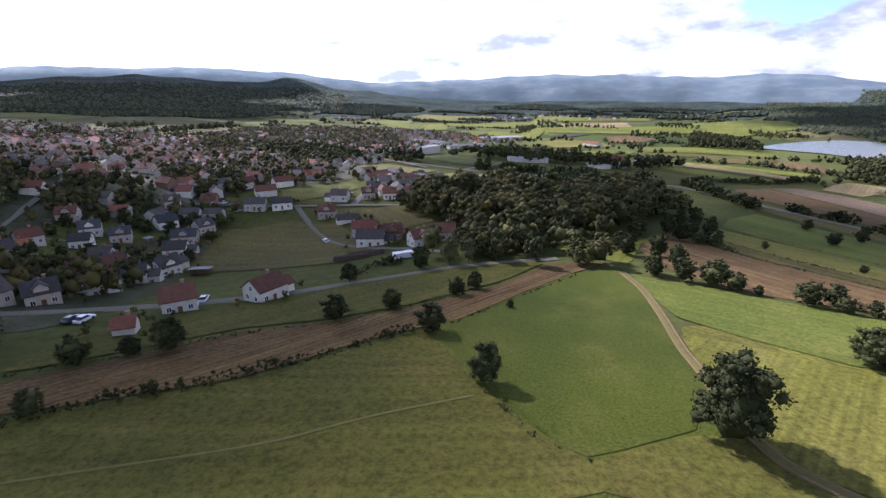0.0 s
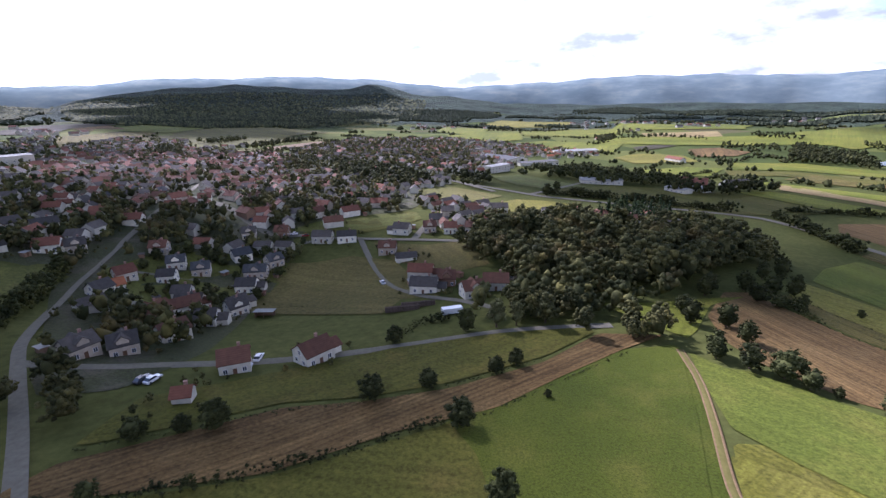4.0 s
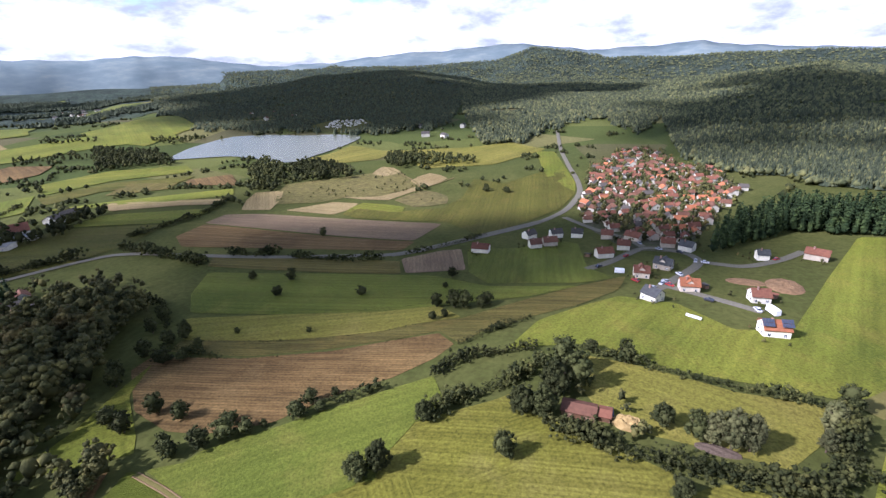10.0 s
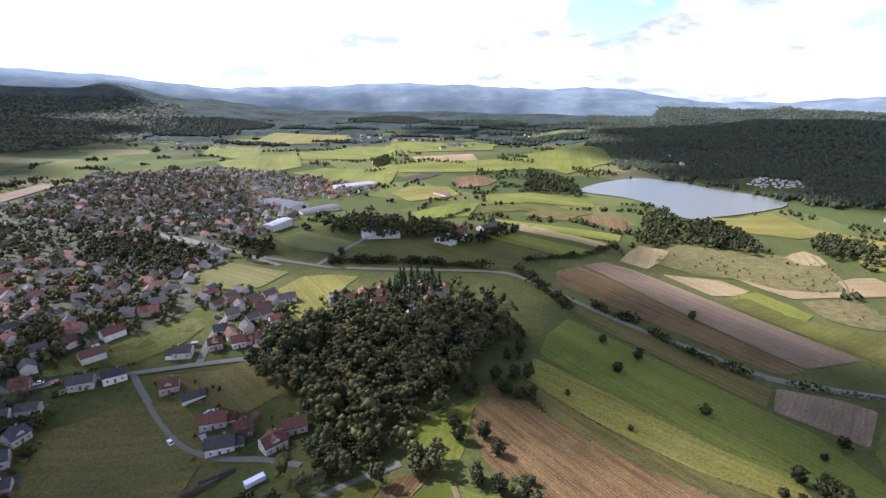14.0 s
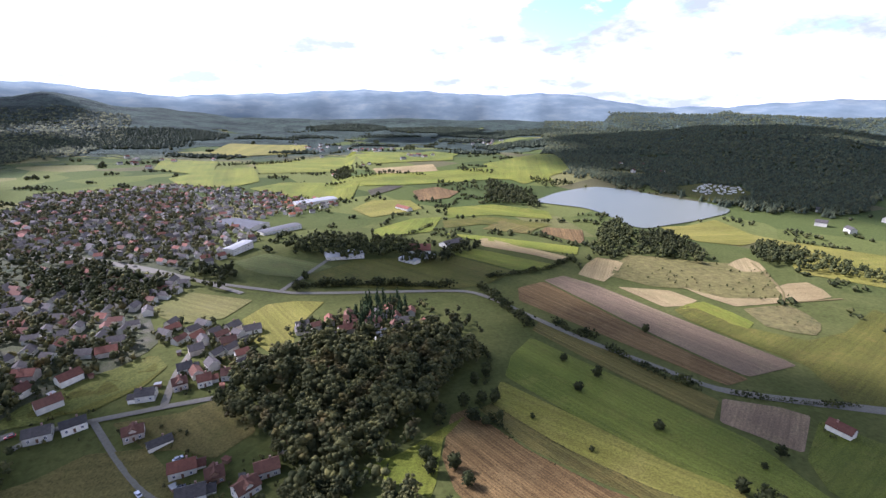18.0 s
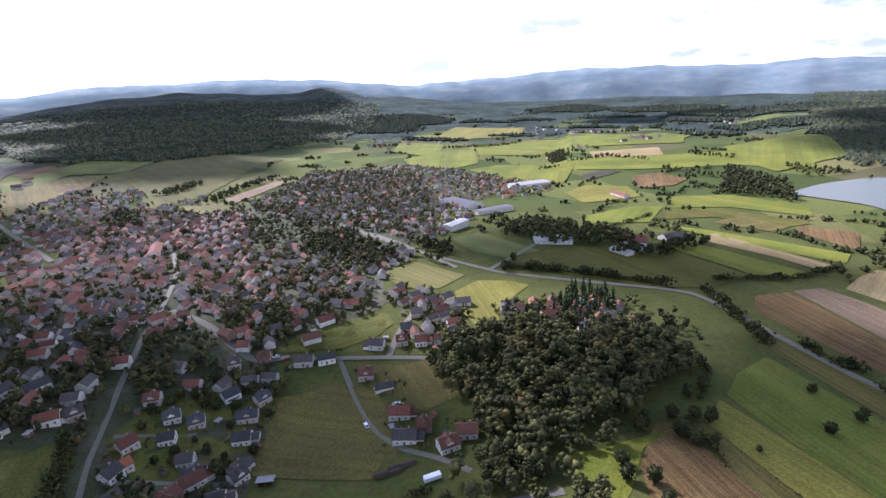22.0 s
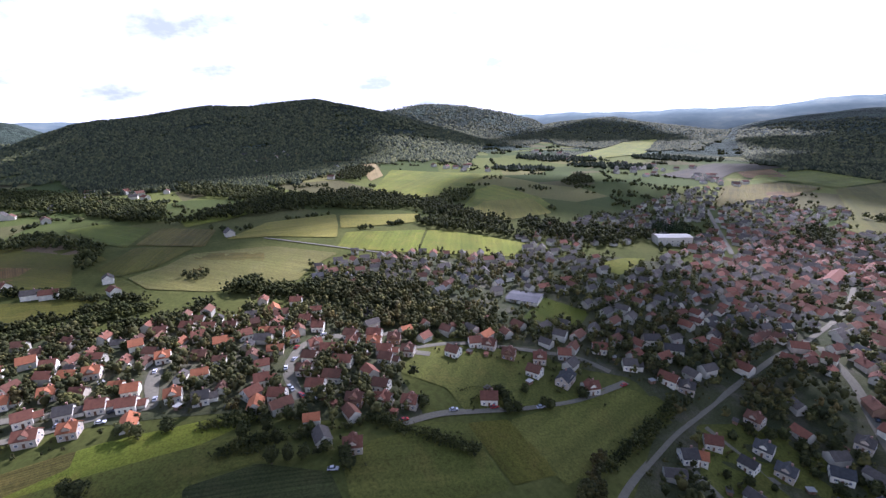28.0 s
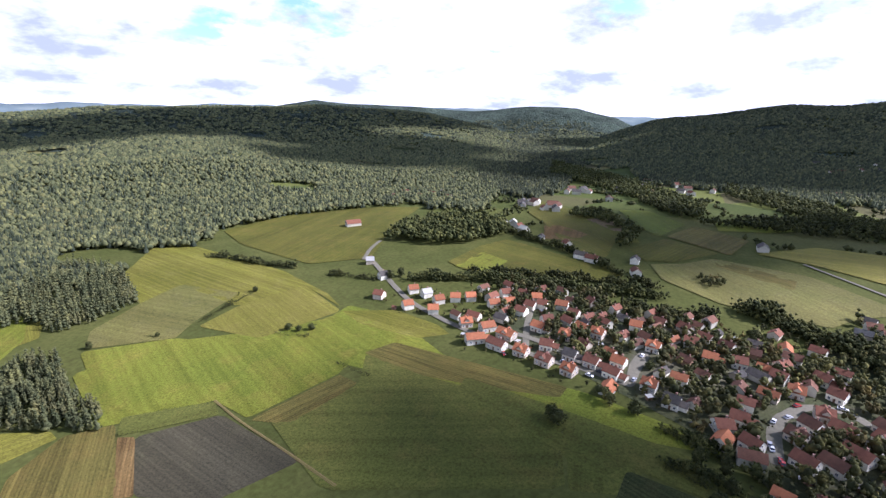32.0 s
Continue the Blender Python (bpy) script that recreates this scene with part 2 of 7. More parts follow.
LEAF = leaves("broad_leaves", (0.022, 0.027, 0.010), (0.060, 0.064, 0.022))
LEAF_WOOD = leaves("woodland_leaves", (0.027, 0.032, 0.013), (0.094, 0.091, 0.033), 0.28)
TUFT = leaves("tall_grass", (0.038, 0.046, 0.016), (0.075, 0.080, 0.030))
LEAF_PALE = leaves("willow_leaves", (0.060, 0.064, 0.026), (0.115, 0.112, 0.046))
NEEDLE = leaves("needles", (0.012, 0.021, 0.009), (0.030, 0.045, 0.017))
# blue lifted a little: haze over the far forests is mixed in
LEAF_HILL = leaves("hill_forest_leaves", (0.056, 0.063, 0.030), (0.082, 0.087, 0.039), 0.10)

# ---- the lie of the land ----


def swell(x, y, cx, cy, r, a):
    return a * np.exp(-((x - cx) ** 2 + (y - cy) ** 2) / (r * r))


# wooded ridges: distance of the crest, depth before and behind it, a level, and the crest's line as bearing and angle over that level
RIDGES = [
    (2200, 750, 500, 102, [(20, -5.6), (24, -4.3), (27, -3.5), (31, -2.6), (35, -2.3), (41, -2.4), (46, -2.0), (50, -1.2), (57, -0.9), (61, -1.1), (66, -2.0), (70, -2.9), (76, -3.7), (82, -5.6)]),
    (3800, 700, 400, 92, [(38, -4.0), (44, -2.0), (48, -0.9), (52, 0.1), (56, -0.8), (61, -0.7), (69, -0.4), (74, 1.2), (78, 0.7), (81, 0.1), (86, -1.4), (92, -4.0)]),
    (1750, 680, 500, 92, [(78, -6.5), (81, -5.0), (84, -3.9), (89, -2.6), (95, -1.8), (101, -1.2), (105, -1.7), (110, -2.1), (114, -1.6), (120, -2.0), (130, -2.2), (142, -3.0), (155, -4.5), (165, -6.5)]),
    (2300, 700, 500, 145, [(-128, -5.0), (-123, -3.6), (-119, -1.8), (-115, -0.2), (-113, 0.2), (-109, 0.7), (-103, 1.5), (-99, 1.3), (-92, 1.95), (-87, 1.2), (-82, 0.1), (-78, -1.1), (-73, -2.6), (-68, -5.0)]),
    (3500, 500, 400, 145, [(-92, -2.0), (-86, 0.6), (-84, 0.9), (-80, 1.5), (-75, 1.3), (-71, 0.5), (-67, -0.4), (-62, -3.0)]),
    (3500, 700, 450, 130, [(-73, -4.0), (-68, -1.2), (-64, -0.4), (-61, 0.0), (-58, 0.0), (-55, -0.6), (-51, -1.2), (-47, -1.6), (-42, -4.0)]),
    (3900, 1000, 350, 103, [(-52, -3.0), (-47, -0.9), (-45, -0.3), (-43, 0.0), (-41, 0.15), (-38, 0.65), (-34, 0.95), (-31, 1.05), (-28, 0.8), (-24, 0.75), (-19, 0.65), (-16.5, 1.05), (-14.5, 0.6), (-12, 0.0), (-8, -0.2), (-3, -0.9), (3, -2.0), (9, -4.0)]),
    (1350, 430, 450, 147, [(160, -6.5), (168, -4.8), (179, -3.9), (185, -3.2), (191, -2.6), (198, -2.7), (203, -3.8), (210, -4.4), (216, -5.4), (223, -7.5)]),
    (2350, 480, 450, 147, [(165, -4.0), (172, -1.6), (180, -0.8), (187, 0.0), (193, 0.4), (200, 0.3), (207, 0.6), (214, 0.3), (220, 0.0), (226, -1.2), (232, -2.8), (238, -5.0)]),
    (3600, 480, 400, 147, [(195, -1.0), (203, 0.6), (207, 1.3), (213, 1.0), (225, 0.75), (229, 1.0), (232, 1.15), (237, 1.0), (241, 0.2), (246, -2.0)]),
]


def land(x, y):
    """Height of the ground."""
    x, y = np.asarray(x, float), np.asarray(y, float)
    h = -36 * np.tanh((0.038 * x + 0.024 * y) / 36)
    for bump in ((110, 10, 130, 12), (-100, 180, 75, -16), (400, 170, 200, -9), (-400, 250, 200, 10),
                 (-430, -150, 250, 14), (-160, -30, 120, 7)):
        h = h + swell(x, y, *bump)
    r, az = np.hypot(x, y), np.degrees(np.arctan2(x, y))
    up = np.zeros_like(h)
    for far, near_side, far_side, level, crest in RIDGES:
        bearings, angles = zip(*crest)
        middle = (bearings[0] + bearings[-1]) / 2
        top = level + far * np.tan(np.radians(np.interp((az - middle + 180) % 360 - 180 + middle, bearings, angles))) - h
        up = np.maximum(up, np.maximum(top, 0) * np.exp(-((r - far) / np.where(r < far, near_side, far_side)) ** 2))
    rough = (np.sin(x * 0.006 + 1.3) * np.cos(y * 0.0052 + 0.4) + 0.5 * np.sin(x * 0.017 + y * 0.011)) * np.clip((r - 700) / 1500, 0, 1)
    crag = np.sin(x * 0.0048 + 0.7) * np.sin(y * 0.0041 + x * 0.0017) + 0.4 * np.sin(x * 0.013 + 2.0) * np.sin(y * 0.012)
    return h + up * np.clip((r - 500) / 400, 0, 1) * (1 + 0.05 * crag) + 6 * rough


def shaded(name, bm_or_mesh, material, smooth=True):
    mesh = bm_or_mesh
    if isinstance(mesh, bmesh.types.BMesh):
        mesh = bpy.data.meshes.new(name)
        bm_or_mesh.to_mesh(mesh)
        bm_or_mesh.free()
    if material:
        mesh.materials.append(material)
    mesh.shade_smooth() if smooth else mesh.shade_flat()
    return mesh


def raw_mesh(name, verts, faces, material, smooth=True):
    mesh = bpy.data.meshes.new(name)
    mesh.from_pydata([tuple(v) for v in verts], [], [tuple(f) for f in faces])
    return shaded(name, mesh, material, smooth)


def quads_mesh(name, verts, quads, material, smooth=False):
    """Quick mesh from number arrays: all faces have the same number of corners."""
    verts, quads = np.asarray(verts, np.float32), np.asarray(quads, np.int32)
    mesh = bpy.data.meshes.new(name)
    mesh.vertices.add(len(verts))
    mesh.vertices.foreach_set("co", verts.ravel())
    k = quads.shape[1]
    mesh.loops.add(quads.size)
    mesh.loops.foreach_set("vertex_index", quads.ravel())
    mesh.polygons.add(len(quads))
    mesh.polygons.foreach_set("loop_start", np.arange(0, quads.size, k, dtype=np.int32))
    mesh.update(calc_edges=True)
    return shaded(name, mesh, material, smooth)


def part(name, mesh, parent, label=""):
    ob = new(name, mesh)
    ob.parent = parent
    return tagged(ob, label)


def inside(poly, x, y):
    """Which of the points lie within the polygon."""
    x, y = np.asarray(x, float), np.asarray(y, float)
    hit = np.zeros(x.shape, bool)
    for (x0, y0), (x1, y1) in zip(poly, poly[1:] + poly[:1]):
        cross = (y0 > y) != (y1 > y)
        with np.errstate(divide="ignore", invalid="ignore"):
            hit ^= cross & (x < (x1 - x0) * (y - y0) / (y1 - y0) + x0)
    return hit


# ground: one sheet in rings, out to the horizon
RINGS = np.concatenate([[0.0], np.geomspace(6, 4950, 190)])
TURNS = np.radians(np.linspace(0, 360, 361)[:-1])
gx = np.outer(RINGS[1:], np.sin(TURNS))
gy = np.outer(RINGS[1:], np.cos(TURNS))
gz = land(gx, gy)
gv = np.stack([gx, gy, gz], -1).reshape(-1, 3)
rows_n, cols_n = gx.shape
ii, jj = np.meshgrid(np.arange(rows_n - 1), np.arange(cols_n), indexing="ij")
kk = (jj + 1) % cols_n
gq = np.stack([ii * cols_n + jj, (ii + 1) * cols_n + jj, (ii + 1) * cols_n + kk, ii * cols_n + kk], -1).reshape(-1, 4)
cap = np.stack([np.zeros(cols_n // 2, int), np.arange(0, cols_n, 2), np.arange(1, cols_n, 2), (np.arange(2, cols_n + 2, 2)) % cols_n], -1)
gv = np.concatenate([gv, [[0, 0, float(land(0, 0))]]])
cap[:, 0] = len(gv) - 1


def ground_material():
    """Meadow near by; patchwork of fields on the plain and dark woods on the slopes."""
    made, tree, shader, place = surface("ground_cover", 0.95, 0.03)
    cell = tree.add("ShaderNodeTexVoronoi", Scale=0.0085)
    tree.link(place, cell.inputs["Vector"])
    split = tree.add("ShaderNodeSeparateColor")
    tree.link(cell.outputs["Color"], split.inputs[0])
    fields = tree.ramp(split.outputs[0], [(0.0, (0.048, 0.062, 0.017)), (0.18, (0.098, 0.108, 0.028)), (0.36, (0.064, 0.079, 0.020)), (0.52, (0.130, 0.122, 0.042)),
                                          (0.64, (0.054, 0.071, 0.019)), (0.78, (0.086, 0.080, 0.034)), (0.88, (0.086, 0.098, 0.024))])
    tree.tree.nodes[fields.node.name].color_ramp.interpolation = "CONSTANT"
    away = tree.add("ShaderNodeVectorMath", op="LENGTH")
    tree.link(place, away.inputs[0])
    remote = tree.ramp(tree.math("DIVIDE", away.outputs["Value"], 5000.0), [(0.28, (0, 0, 0)), (0.60, (0.19, 0.19, 0.19))])
    woods = tree.ramp(tree.math("ADD", tree.noise(place, 0.0030, 5.0, 0.6), remote), [(0.50, (0, 0, 0)), (0.52, (1, 1, 1))])
    open_land = tree.ramp(tree.math("DIVIDE", away.outputs["Value"], 2000.0), [(0.26, (0, 0, 0)), (0.40, (1, 1, 1))])
    part_z = tree.add("ShaderNodeSeparateXYZ")
    tree.link(place, part_z.inputs[0])
    high = tree.ramp(tree.math("ADD", tree.math("DIVIDE", part_z.outputs[2], 160.0), tree.math("MULTIPLY", tree.noise(place, 0.004, 4.0), 0.8)),
                     [(0.76, (0, 0, 0)), (0.79, (1, 1, 1))])
    wooded = tree.math("MAXIMUM", tree.math("MULTIPLY", woods, tree.ramp(tree.math("DIVIDE", away.outputs["Value"], 5000.0), [(0.27, (0, 0, 0)), (0.36, (1, 1, 1))])), high)
    # woods' blue raised, so the colour itself carries some haze of distance
    leafy = tree.mix(tree.ramp(tree.noise(place, 0.05, 5.0, 0.7), [(0.35, (0, 0, 0)), (0.65, (1, 1, 1))]), (0.028, 0.040, 0.030), (0.054, 0.068, 0.047))
    leafy = tree.mix(1.0, leafy, tree.ramp(tree.noise(place, 0.006, 5.0, 0.7), [(0.35, (0.65, 0.65, 0.65)), (0.65, (1.5, 1.5, 1.5))]), "MULTIPLY")
    sward = tree.mix(tree.ramp(tree.noise(place, 0.03, 4.0), [(0.35, (0, 0, 0)), (0.65, (1, 1, 1))]), (0.056, 0.064, 0.016), (0.078, 0.082, 0.022))
    fields = tree.mix(open_land, sward, fields)
    colour = tree.mix(wooded, fields, leafy)
    fine = tree.noise(place, 0.35, 6.0, 0.7)
    colour = tree.mix(1.0, colour, tree.ramp(fine, [(0.3, (0.7, 0.7, 0.7)), (0.7, (1.25, 1.25, 1.25))]), "MULTIPLY")
    tree.link(colour, shader.inputs["Base Color"])
    bumped(tree, shader, tree.math("MULTIPLY", tree.math("ADD", tree.noise(place, 0.07, 6.0, 0.75), tree.math("MULTIPLY", tree.noise(place, 0.011, 6.0, 0.7), 5.0)), tree.math("MULTIPLY", wooded, open_land)), 1.0, 8.0)
    return made


ground_mesh = quads_mesh("ground", gv, np.concatenate([gq, cap]), ground_material(), True)
tagged(new("ground", ground_mesh), "rolling green farmland with meadows and wooded hills", "ground", kind="structure")

# ---- fields, water and roads ----
ROADS = []
LAWNS = []
layer = [0]


def rise(x, y):
    """How far laid surfaces stand above the ground sheet, more where its facets are large."""
    layer[0] += 1
    far = np.hypot(x, y)
    return 0.02 + 0.0008 * far + (0.0004 + 0.0000035 * far) * layer[0]


def rounded(points, closed, times=2, cut=0.2):
    """Cuts the corners of an outline."""
    for _ in range(times):
        fresh = [] if closed else [points[0]]
        pairs = list(zip(points, points[1:] + points[:1])) if closed else list(zip(points, points[1:]))
        for (x0, y0), (x1, y1) in pairs:
            fresh += [(x0 * (1 - cut) + x1 * cut, y0 * (1 - cut) + y1 * cut), (x0 * cut + x1 * (1 - cut), y0 * cut + y1 * (1 - cut))]
        points = fresh if closed else fresh + [points[-1]]
    return points


def sheet(name, outline, material, level=None, lift=0.0):
    """A surface of any outline, cut into cells and laid over the ground (or level, as water)."""
    bm = bmesh.new()
    face = bm.faces.new([bm.verts.new((x, y, 0)) for x, y in outline])
    bmesh.ops.triangulate(bm, faces=[face])
    xs, ys = [p[0] for p in outline], [p[1] for p in outline]
    if level is None:
        step = max(8.0, 0.05 * math.hypot(sum(xs) / len(xs), sum(ys) / len(ys)))
        for axis, low, high in ((0, min(xs), max(xs)), (1, min(ys), max(ys))):
            for k in range(1, int((high - low) / step) + 1):
                place = [0, 0, 0]
                place[axis] = low + k * step
                way = [0, 0, 0]
                way[axis] = 1
                bmesh.ops.bisect_plane(bm, geom=bm.verts[:] + bm.edges[:] + bm.faces[:], plane_co=place, plane_no=way)
    co = np.array([v.co[:2] for v in bm.verts])
    z = land(co[:, 0], co[:, 1]) + rise(co[:, 0], co[:, 1]) + lift if level is None else np.full(len(co), level)
    for v, h in zip(bm.verts, z):
        v.co.z = h
    bmesh.ops.recalc_face_normals(bm, faces=bm.faces[:])
    if sum(f.normal.z for f in bm.faces) < 0:
        bmesh.ops.reverse_faces(bm, faces=bm.faces[:])
    return new(name, shaded(name, bm, material))


FIELD_WORDS = {"meadow": "green grass meadow", "lush": "bright lush green meadow", "lush2": "pale green crop field", "lawn": "dark green smooth grass field",
               "clover": "tufted green clover field", "pasture": "green cattle pasture", "hay": "yellow-green hay meadow", "hay2": "dry yellowish grass meadow",
               "mown": "freshly mown yellow-green meadow with rows", "plough": "ploughed reddish-brown earth field", "soil": "dark bare soil field",
               "stubble": "pale straw-coloured stubble field", "stubble2": "brownish dry stubble field", "corn": "olive-green maize field in rows",
               "dry": "parched olive-brown grass meadow", "beet": "dark green root-crop field", "sedge": "dull green sedge fen", "scrub": "brownish fen with scrub and reeds"}


def field(name, crop_name, points):
    LAWNS.append(points)
    (x0, y0), (x1, y1) = max(zip(points, points[1:] + points[:1]), key=lambda e: math.dist(*e))
    ob = sheet("field_" + name, rounded(points, True, 2, 0.05), crop_material(crop_name, math.degrees(math.atan2(y1 - y0, x1 - x0))))
    tagged(ob, FIELD_WORDS[crop_name] + " on rolling farmland", "field", kind="structure")


def yard(points):
    """Garden ground between houses: worn grass, beds and drives."""
    ob = sheet("garden_ground", rounded(points, True, 2, 0.12), crop_material("yard", 0))
    tagged(ob, "dark mixed garden ground with beds and drives", "ground", kind="structure")


def road(name, width, points):
    """A ribbon along a smoothed line."""
    material = GRAVEL if "track" in name else ASPHALT
    line = np.array(rounded(points, False, 3))
    fine = [line[0]]
    for a, b in zip(line, line[1:]):
        k = max(1, int(np.linalg.norm(b - a) / 6))
        fine += [a + (b - a) * (i + 1) / k for i in range(k)]
    line = np.array(fine)
    ROADS.append((line, width))
    along = np.gradient(line, axis=0)
    along /= np.linalg.norm(along, axis=1)[:, None] + 1e-9
    side = np.stack([-along[:, 1], along[:, 0]], 1)
    if material is GRAVEL:                       # two worn ruts with grass between them
        ribbon(name, line, side, width * 0.8, PATH_GRASS)
        for s in (-1, 1):
            rut = line + side * s * width * 0.40
            ribbon(name, rut, side, width * 0.30, GRAVEL)
        return
    ribbon(name, line, side, width, PATH_GRASS if "path" in name else ASPHALT)


def ribbon(name, line, side, width, material):
    cols = [-0.5, -0.42, 0.42, 0.5]
    verts = []
    lift = rise(line[:, 0], line[:, 1]) + 0.07
    for c in cols:
        p = line + side * width * c
        verts.append(np.column_stack([p, land(line[:, 0], line[:, 1]) + lift - (0.06 if abs(c) == 0.5 else 0)]))
    verts = np.stack(verts, 1).reshape(-1, 3)
    k = len(cols)
    faces = [(i * k + j, (i + 1) * k + j, (i + 1) * k + j + 1, i * k + j + 1) for i in range(len(line) - 1) for j in range(k - 1)]
    ob = new("road_" + name, quads_mesh("road", verts, faces, material, True))
    tagged(ob, "pale brown dirt track with worn ruts" if material is GRAVEL else "faint worn path across a meadow" if material is PATH_GRASS else "grey asphalt road through fields and houses", "road", kind="structure")


yard([(-207, 129), (-236, 173), (-256, 227), (-323, 326), (-437, 478), (-360, 618), (-288, 643), (-319, 960), (-96, 905), (-41, 589), (-69, 367), (-54, 313), (-113, 249), (-101, 217), (-90, 160), (-126, 110), (-156, 159), (-196, 157)])
yard([(-354, -25), (-403, 46), (-374, 155), (-373, 240), (-323, 326), (-256, 227), (-236, 173), (-207, 129), (-232, 103), (-250, 64), (-250, 42), (-214, 31), (-167, 40), (-203, -33)])
yard([(-196, -169), (-283, -221), (-286, -150), (-293, -53), (-281, -5), (-277, 41), (-228, 34), (-188, 26), (-178, -6), (-192, -45), (-195, -86)])
yard([(457, 81), (567, 95), (702, 78), (712, 42), (614, 7), (588, -30), (493, -51), (431, -30), (364, -15), (306, -1), (303, 29), (349, 60), (404, 77)])
yard([(-95, 81), (-168, 154), (-143, 203), (-106, 224), (-101, 193), (-85, 144), (-77, 117), (-79, 90)])
field("low_fill", "mown", [(58, 85), (79, 73), (93, 41), (97, -7), (81, -18)])
field("lower_mown", "mown", [(51, 88), (75, 89), (94, 71), (118, 46), (111, 29), (103, -1), (95, 3), (45, 67)])
field("home_meadow", "clover", [(-11, 78), (4, 95), (27, 123), (56, 134), (50, 96), (45, 72), (71, 51), (54, 32), (-11, 43)])
field("plough_near", "plough", [(89, 188), (99, 190), (111, 150), (126, 119), (141, 100), (151, 86), (144, 76), (132, 78), (116, 86), (103, 98), (84, 109), (73, 126), (70, 139), (73, 160)])
field("corn_strip", "corn", [(104, 188), (113, 191), (127, 147), (144, 113), (157, 99), (168, 83), (202, 61), (224, 46), (251, 25), (227, 26), (197, 41), (177, 57), (160, 69), (145, 74), (153, 87), (142, 100), (128, 120), (112, 151)])
field("hay_strip", "hay", [(129, 210), (148, 167), (164, 123), (178, 100), (169, 84), (157, 99), (144, 113), (127, 147), (113, 191)])
field("slope_meadow", "pasture", [(151, 236), (178, 256), (205, 178), (219, 123), (211, 87), (226, 44), (204, 62), (180, 96), (164, 123), (148, 167), (134, 214)])
field("corn_upper", "corn", [(185, 266), (199, 278), (217, 230), (238, 157), (216, 143), (206, 179)])
field("plough_road", "stubble2", [(242, 158), (267, 142), (275, 131), (234, 110), (218, 141)])
field("village_meadow", "pasture", [(276, 127), (289, 94), (317, 87), (310, 61), (259, 46), (245, 30), (231, 45), (215, 89), (231, 107)])
field("tan_field", "stubble2", [(256, 358), (283, 364), (298, 337), (335, 174), (283, 172), (273, 229), (264, 302)])
field("dark_strip", "plough", [(221, 346), (254, 355), (261, 300), (270, 227), (281, 170), (259, 168), (233, 244), (206, 319)])
field("fen_a", "sedge", [(330, 352), (366, 383), (403, 405), (448, 372), (490, 345), (508, 316), (468, 274), (448, 262), (400, 276), (378, 306), (352, 318)])
field("stubble_a", "stubble", [(300, 364), (328, 388), (357, 406), (377, 385), (346, 360), (312, 340)])
field("stubble_b", "stubble", [(316, 326), (340, 315), (360, 305), (366, 280), (346, 274), (323, 277)])
field("fen_b", "stubble", [(380, 308), (381, 286), (389, 261), (414, 257), (434, 254), (448, 262), (424, 268), (398, 277), (388, 292)])
field("fen_c", "stubble", [(455, 262), (470, 281), (492, 283), (514, 278), (508, 260), (497, 246), (474, 247), (450, 252)])
field("fen_d", "scrub", [(376, 225), (391, 255), (414, 253), (439, 248), (436, 230), (427, 214), (414, 206), (399, 201), (386, 210)])
field("fen_e", "stubble", [(480, 322), (484, 343), (506, 351), (526, 354), (524, 336), (509, 317), (494, 316)])
field("fen_f", "lush", [(334, 272), (352, 277), (370, 277), (374, 252), (373, 232), (354, 224), (335, 222)])
road("fen_track", 2.0, [(517, 340), (492, 302), (469, 272), (446, 256), (436, 254), (470, 247), (502, 240)])
field("green_c", "meadow", [(349, 275), (354, 234), (383, 197), (429, 197), (503, 216), (492, 175), (593, 135), (467, 93), (406, 95), (349, 115), (311, 131), (340, 172), (322, 250), (327, 270)])
field("bright_road", "lush", [(676, 190), (680, 164), (512, 102), (471, 94), (534, 140)])
field("park_a", "hay", [(540, 492), (580, 484), (650, 495), (640, 455), (626, 422), (640, 380), (683, 304), (740, 250), (697, 180), (582, 219), (549, 275), (533, 300), (552, 318), (612, 334), (612, 394), (566, 388), (530, 420), (526, 462)])
field("solar_meadow", "lush", [(146, 56), (175, 52), (197, 39), (217, 25), (217, 1), (196, -19), (203, -39), (282, -67), (368, -100), (377, -143), (280, -111), (272, -119), (227, -101), (198, -84), (156, -47), (153, -17), (152, 10), (159, 33)])
field("east_under", "lush", [(203, -86), (258, -118), (261, -171), (136, -98), (138, -50), (157, -54)])
road("swath_path", 7.0, [(152, -48), (177, -68), (200, -83), (226, -97), (250, -111), (266, -120)])
field("east_meadow", "lush", [(176, -86), (258, -130), (252, -165), (144, -103), (128, -79), (117, -64), (109, -37), (145, -51), (179, -76)])
field("orchard_a", "lush2", [(270, -111), (367, -149), (360, -184), (266, -138)])
field("orchard_b", "lush2", [(346, -182), (358, -229), (271, -176), (271, -145)])
field("paddock", "hay", [(151, 32), (150, 10), (146, -16), (150, -38), (130, -33), (116, -24), (116, -14), (115, 8), (119, 19), (130, 27)])
field("mown_a", "mown", [(84, 69), (99, 63), (110, 53), (123, 43), (110, 42), (98, 43), (88, 43), (81, 46), (76, 65)])
field("clover", "pasture", [(56, 122), (68, 120), (82, 107), (97, 94), (110, 83), (121, 73), (109, 63), (95, 68), (84, 69), (75, 66), (55, 119)])
field("mown_b", "mown", [(89, 35), (108, 32), (104, 21), (104, 8), (99, 2), (89, -1), (83, 34)])
field("mown_c", "mown", [(89, -3), (99, -3), (105, -10), (107, -30), (98, -33), (92, -34)])
field("mown_d", "lush", [(107, -33), (113, -60), (135, -97), (92, -75), (92, -34)])
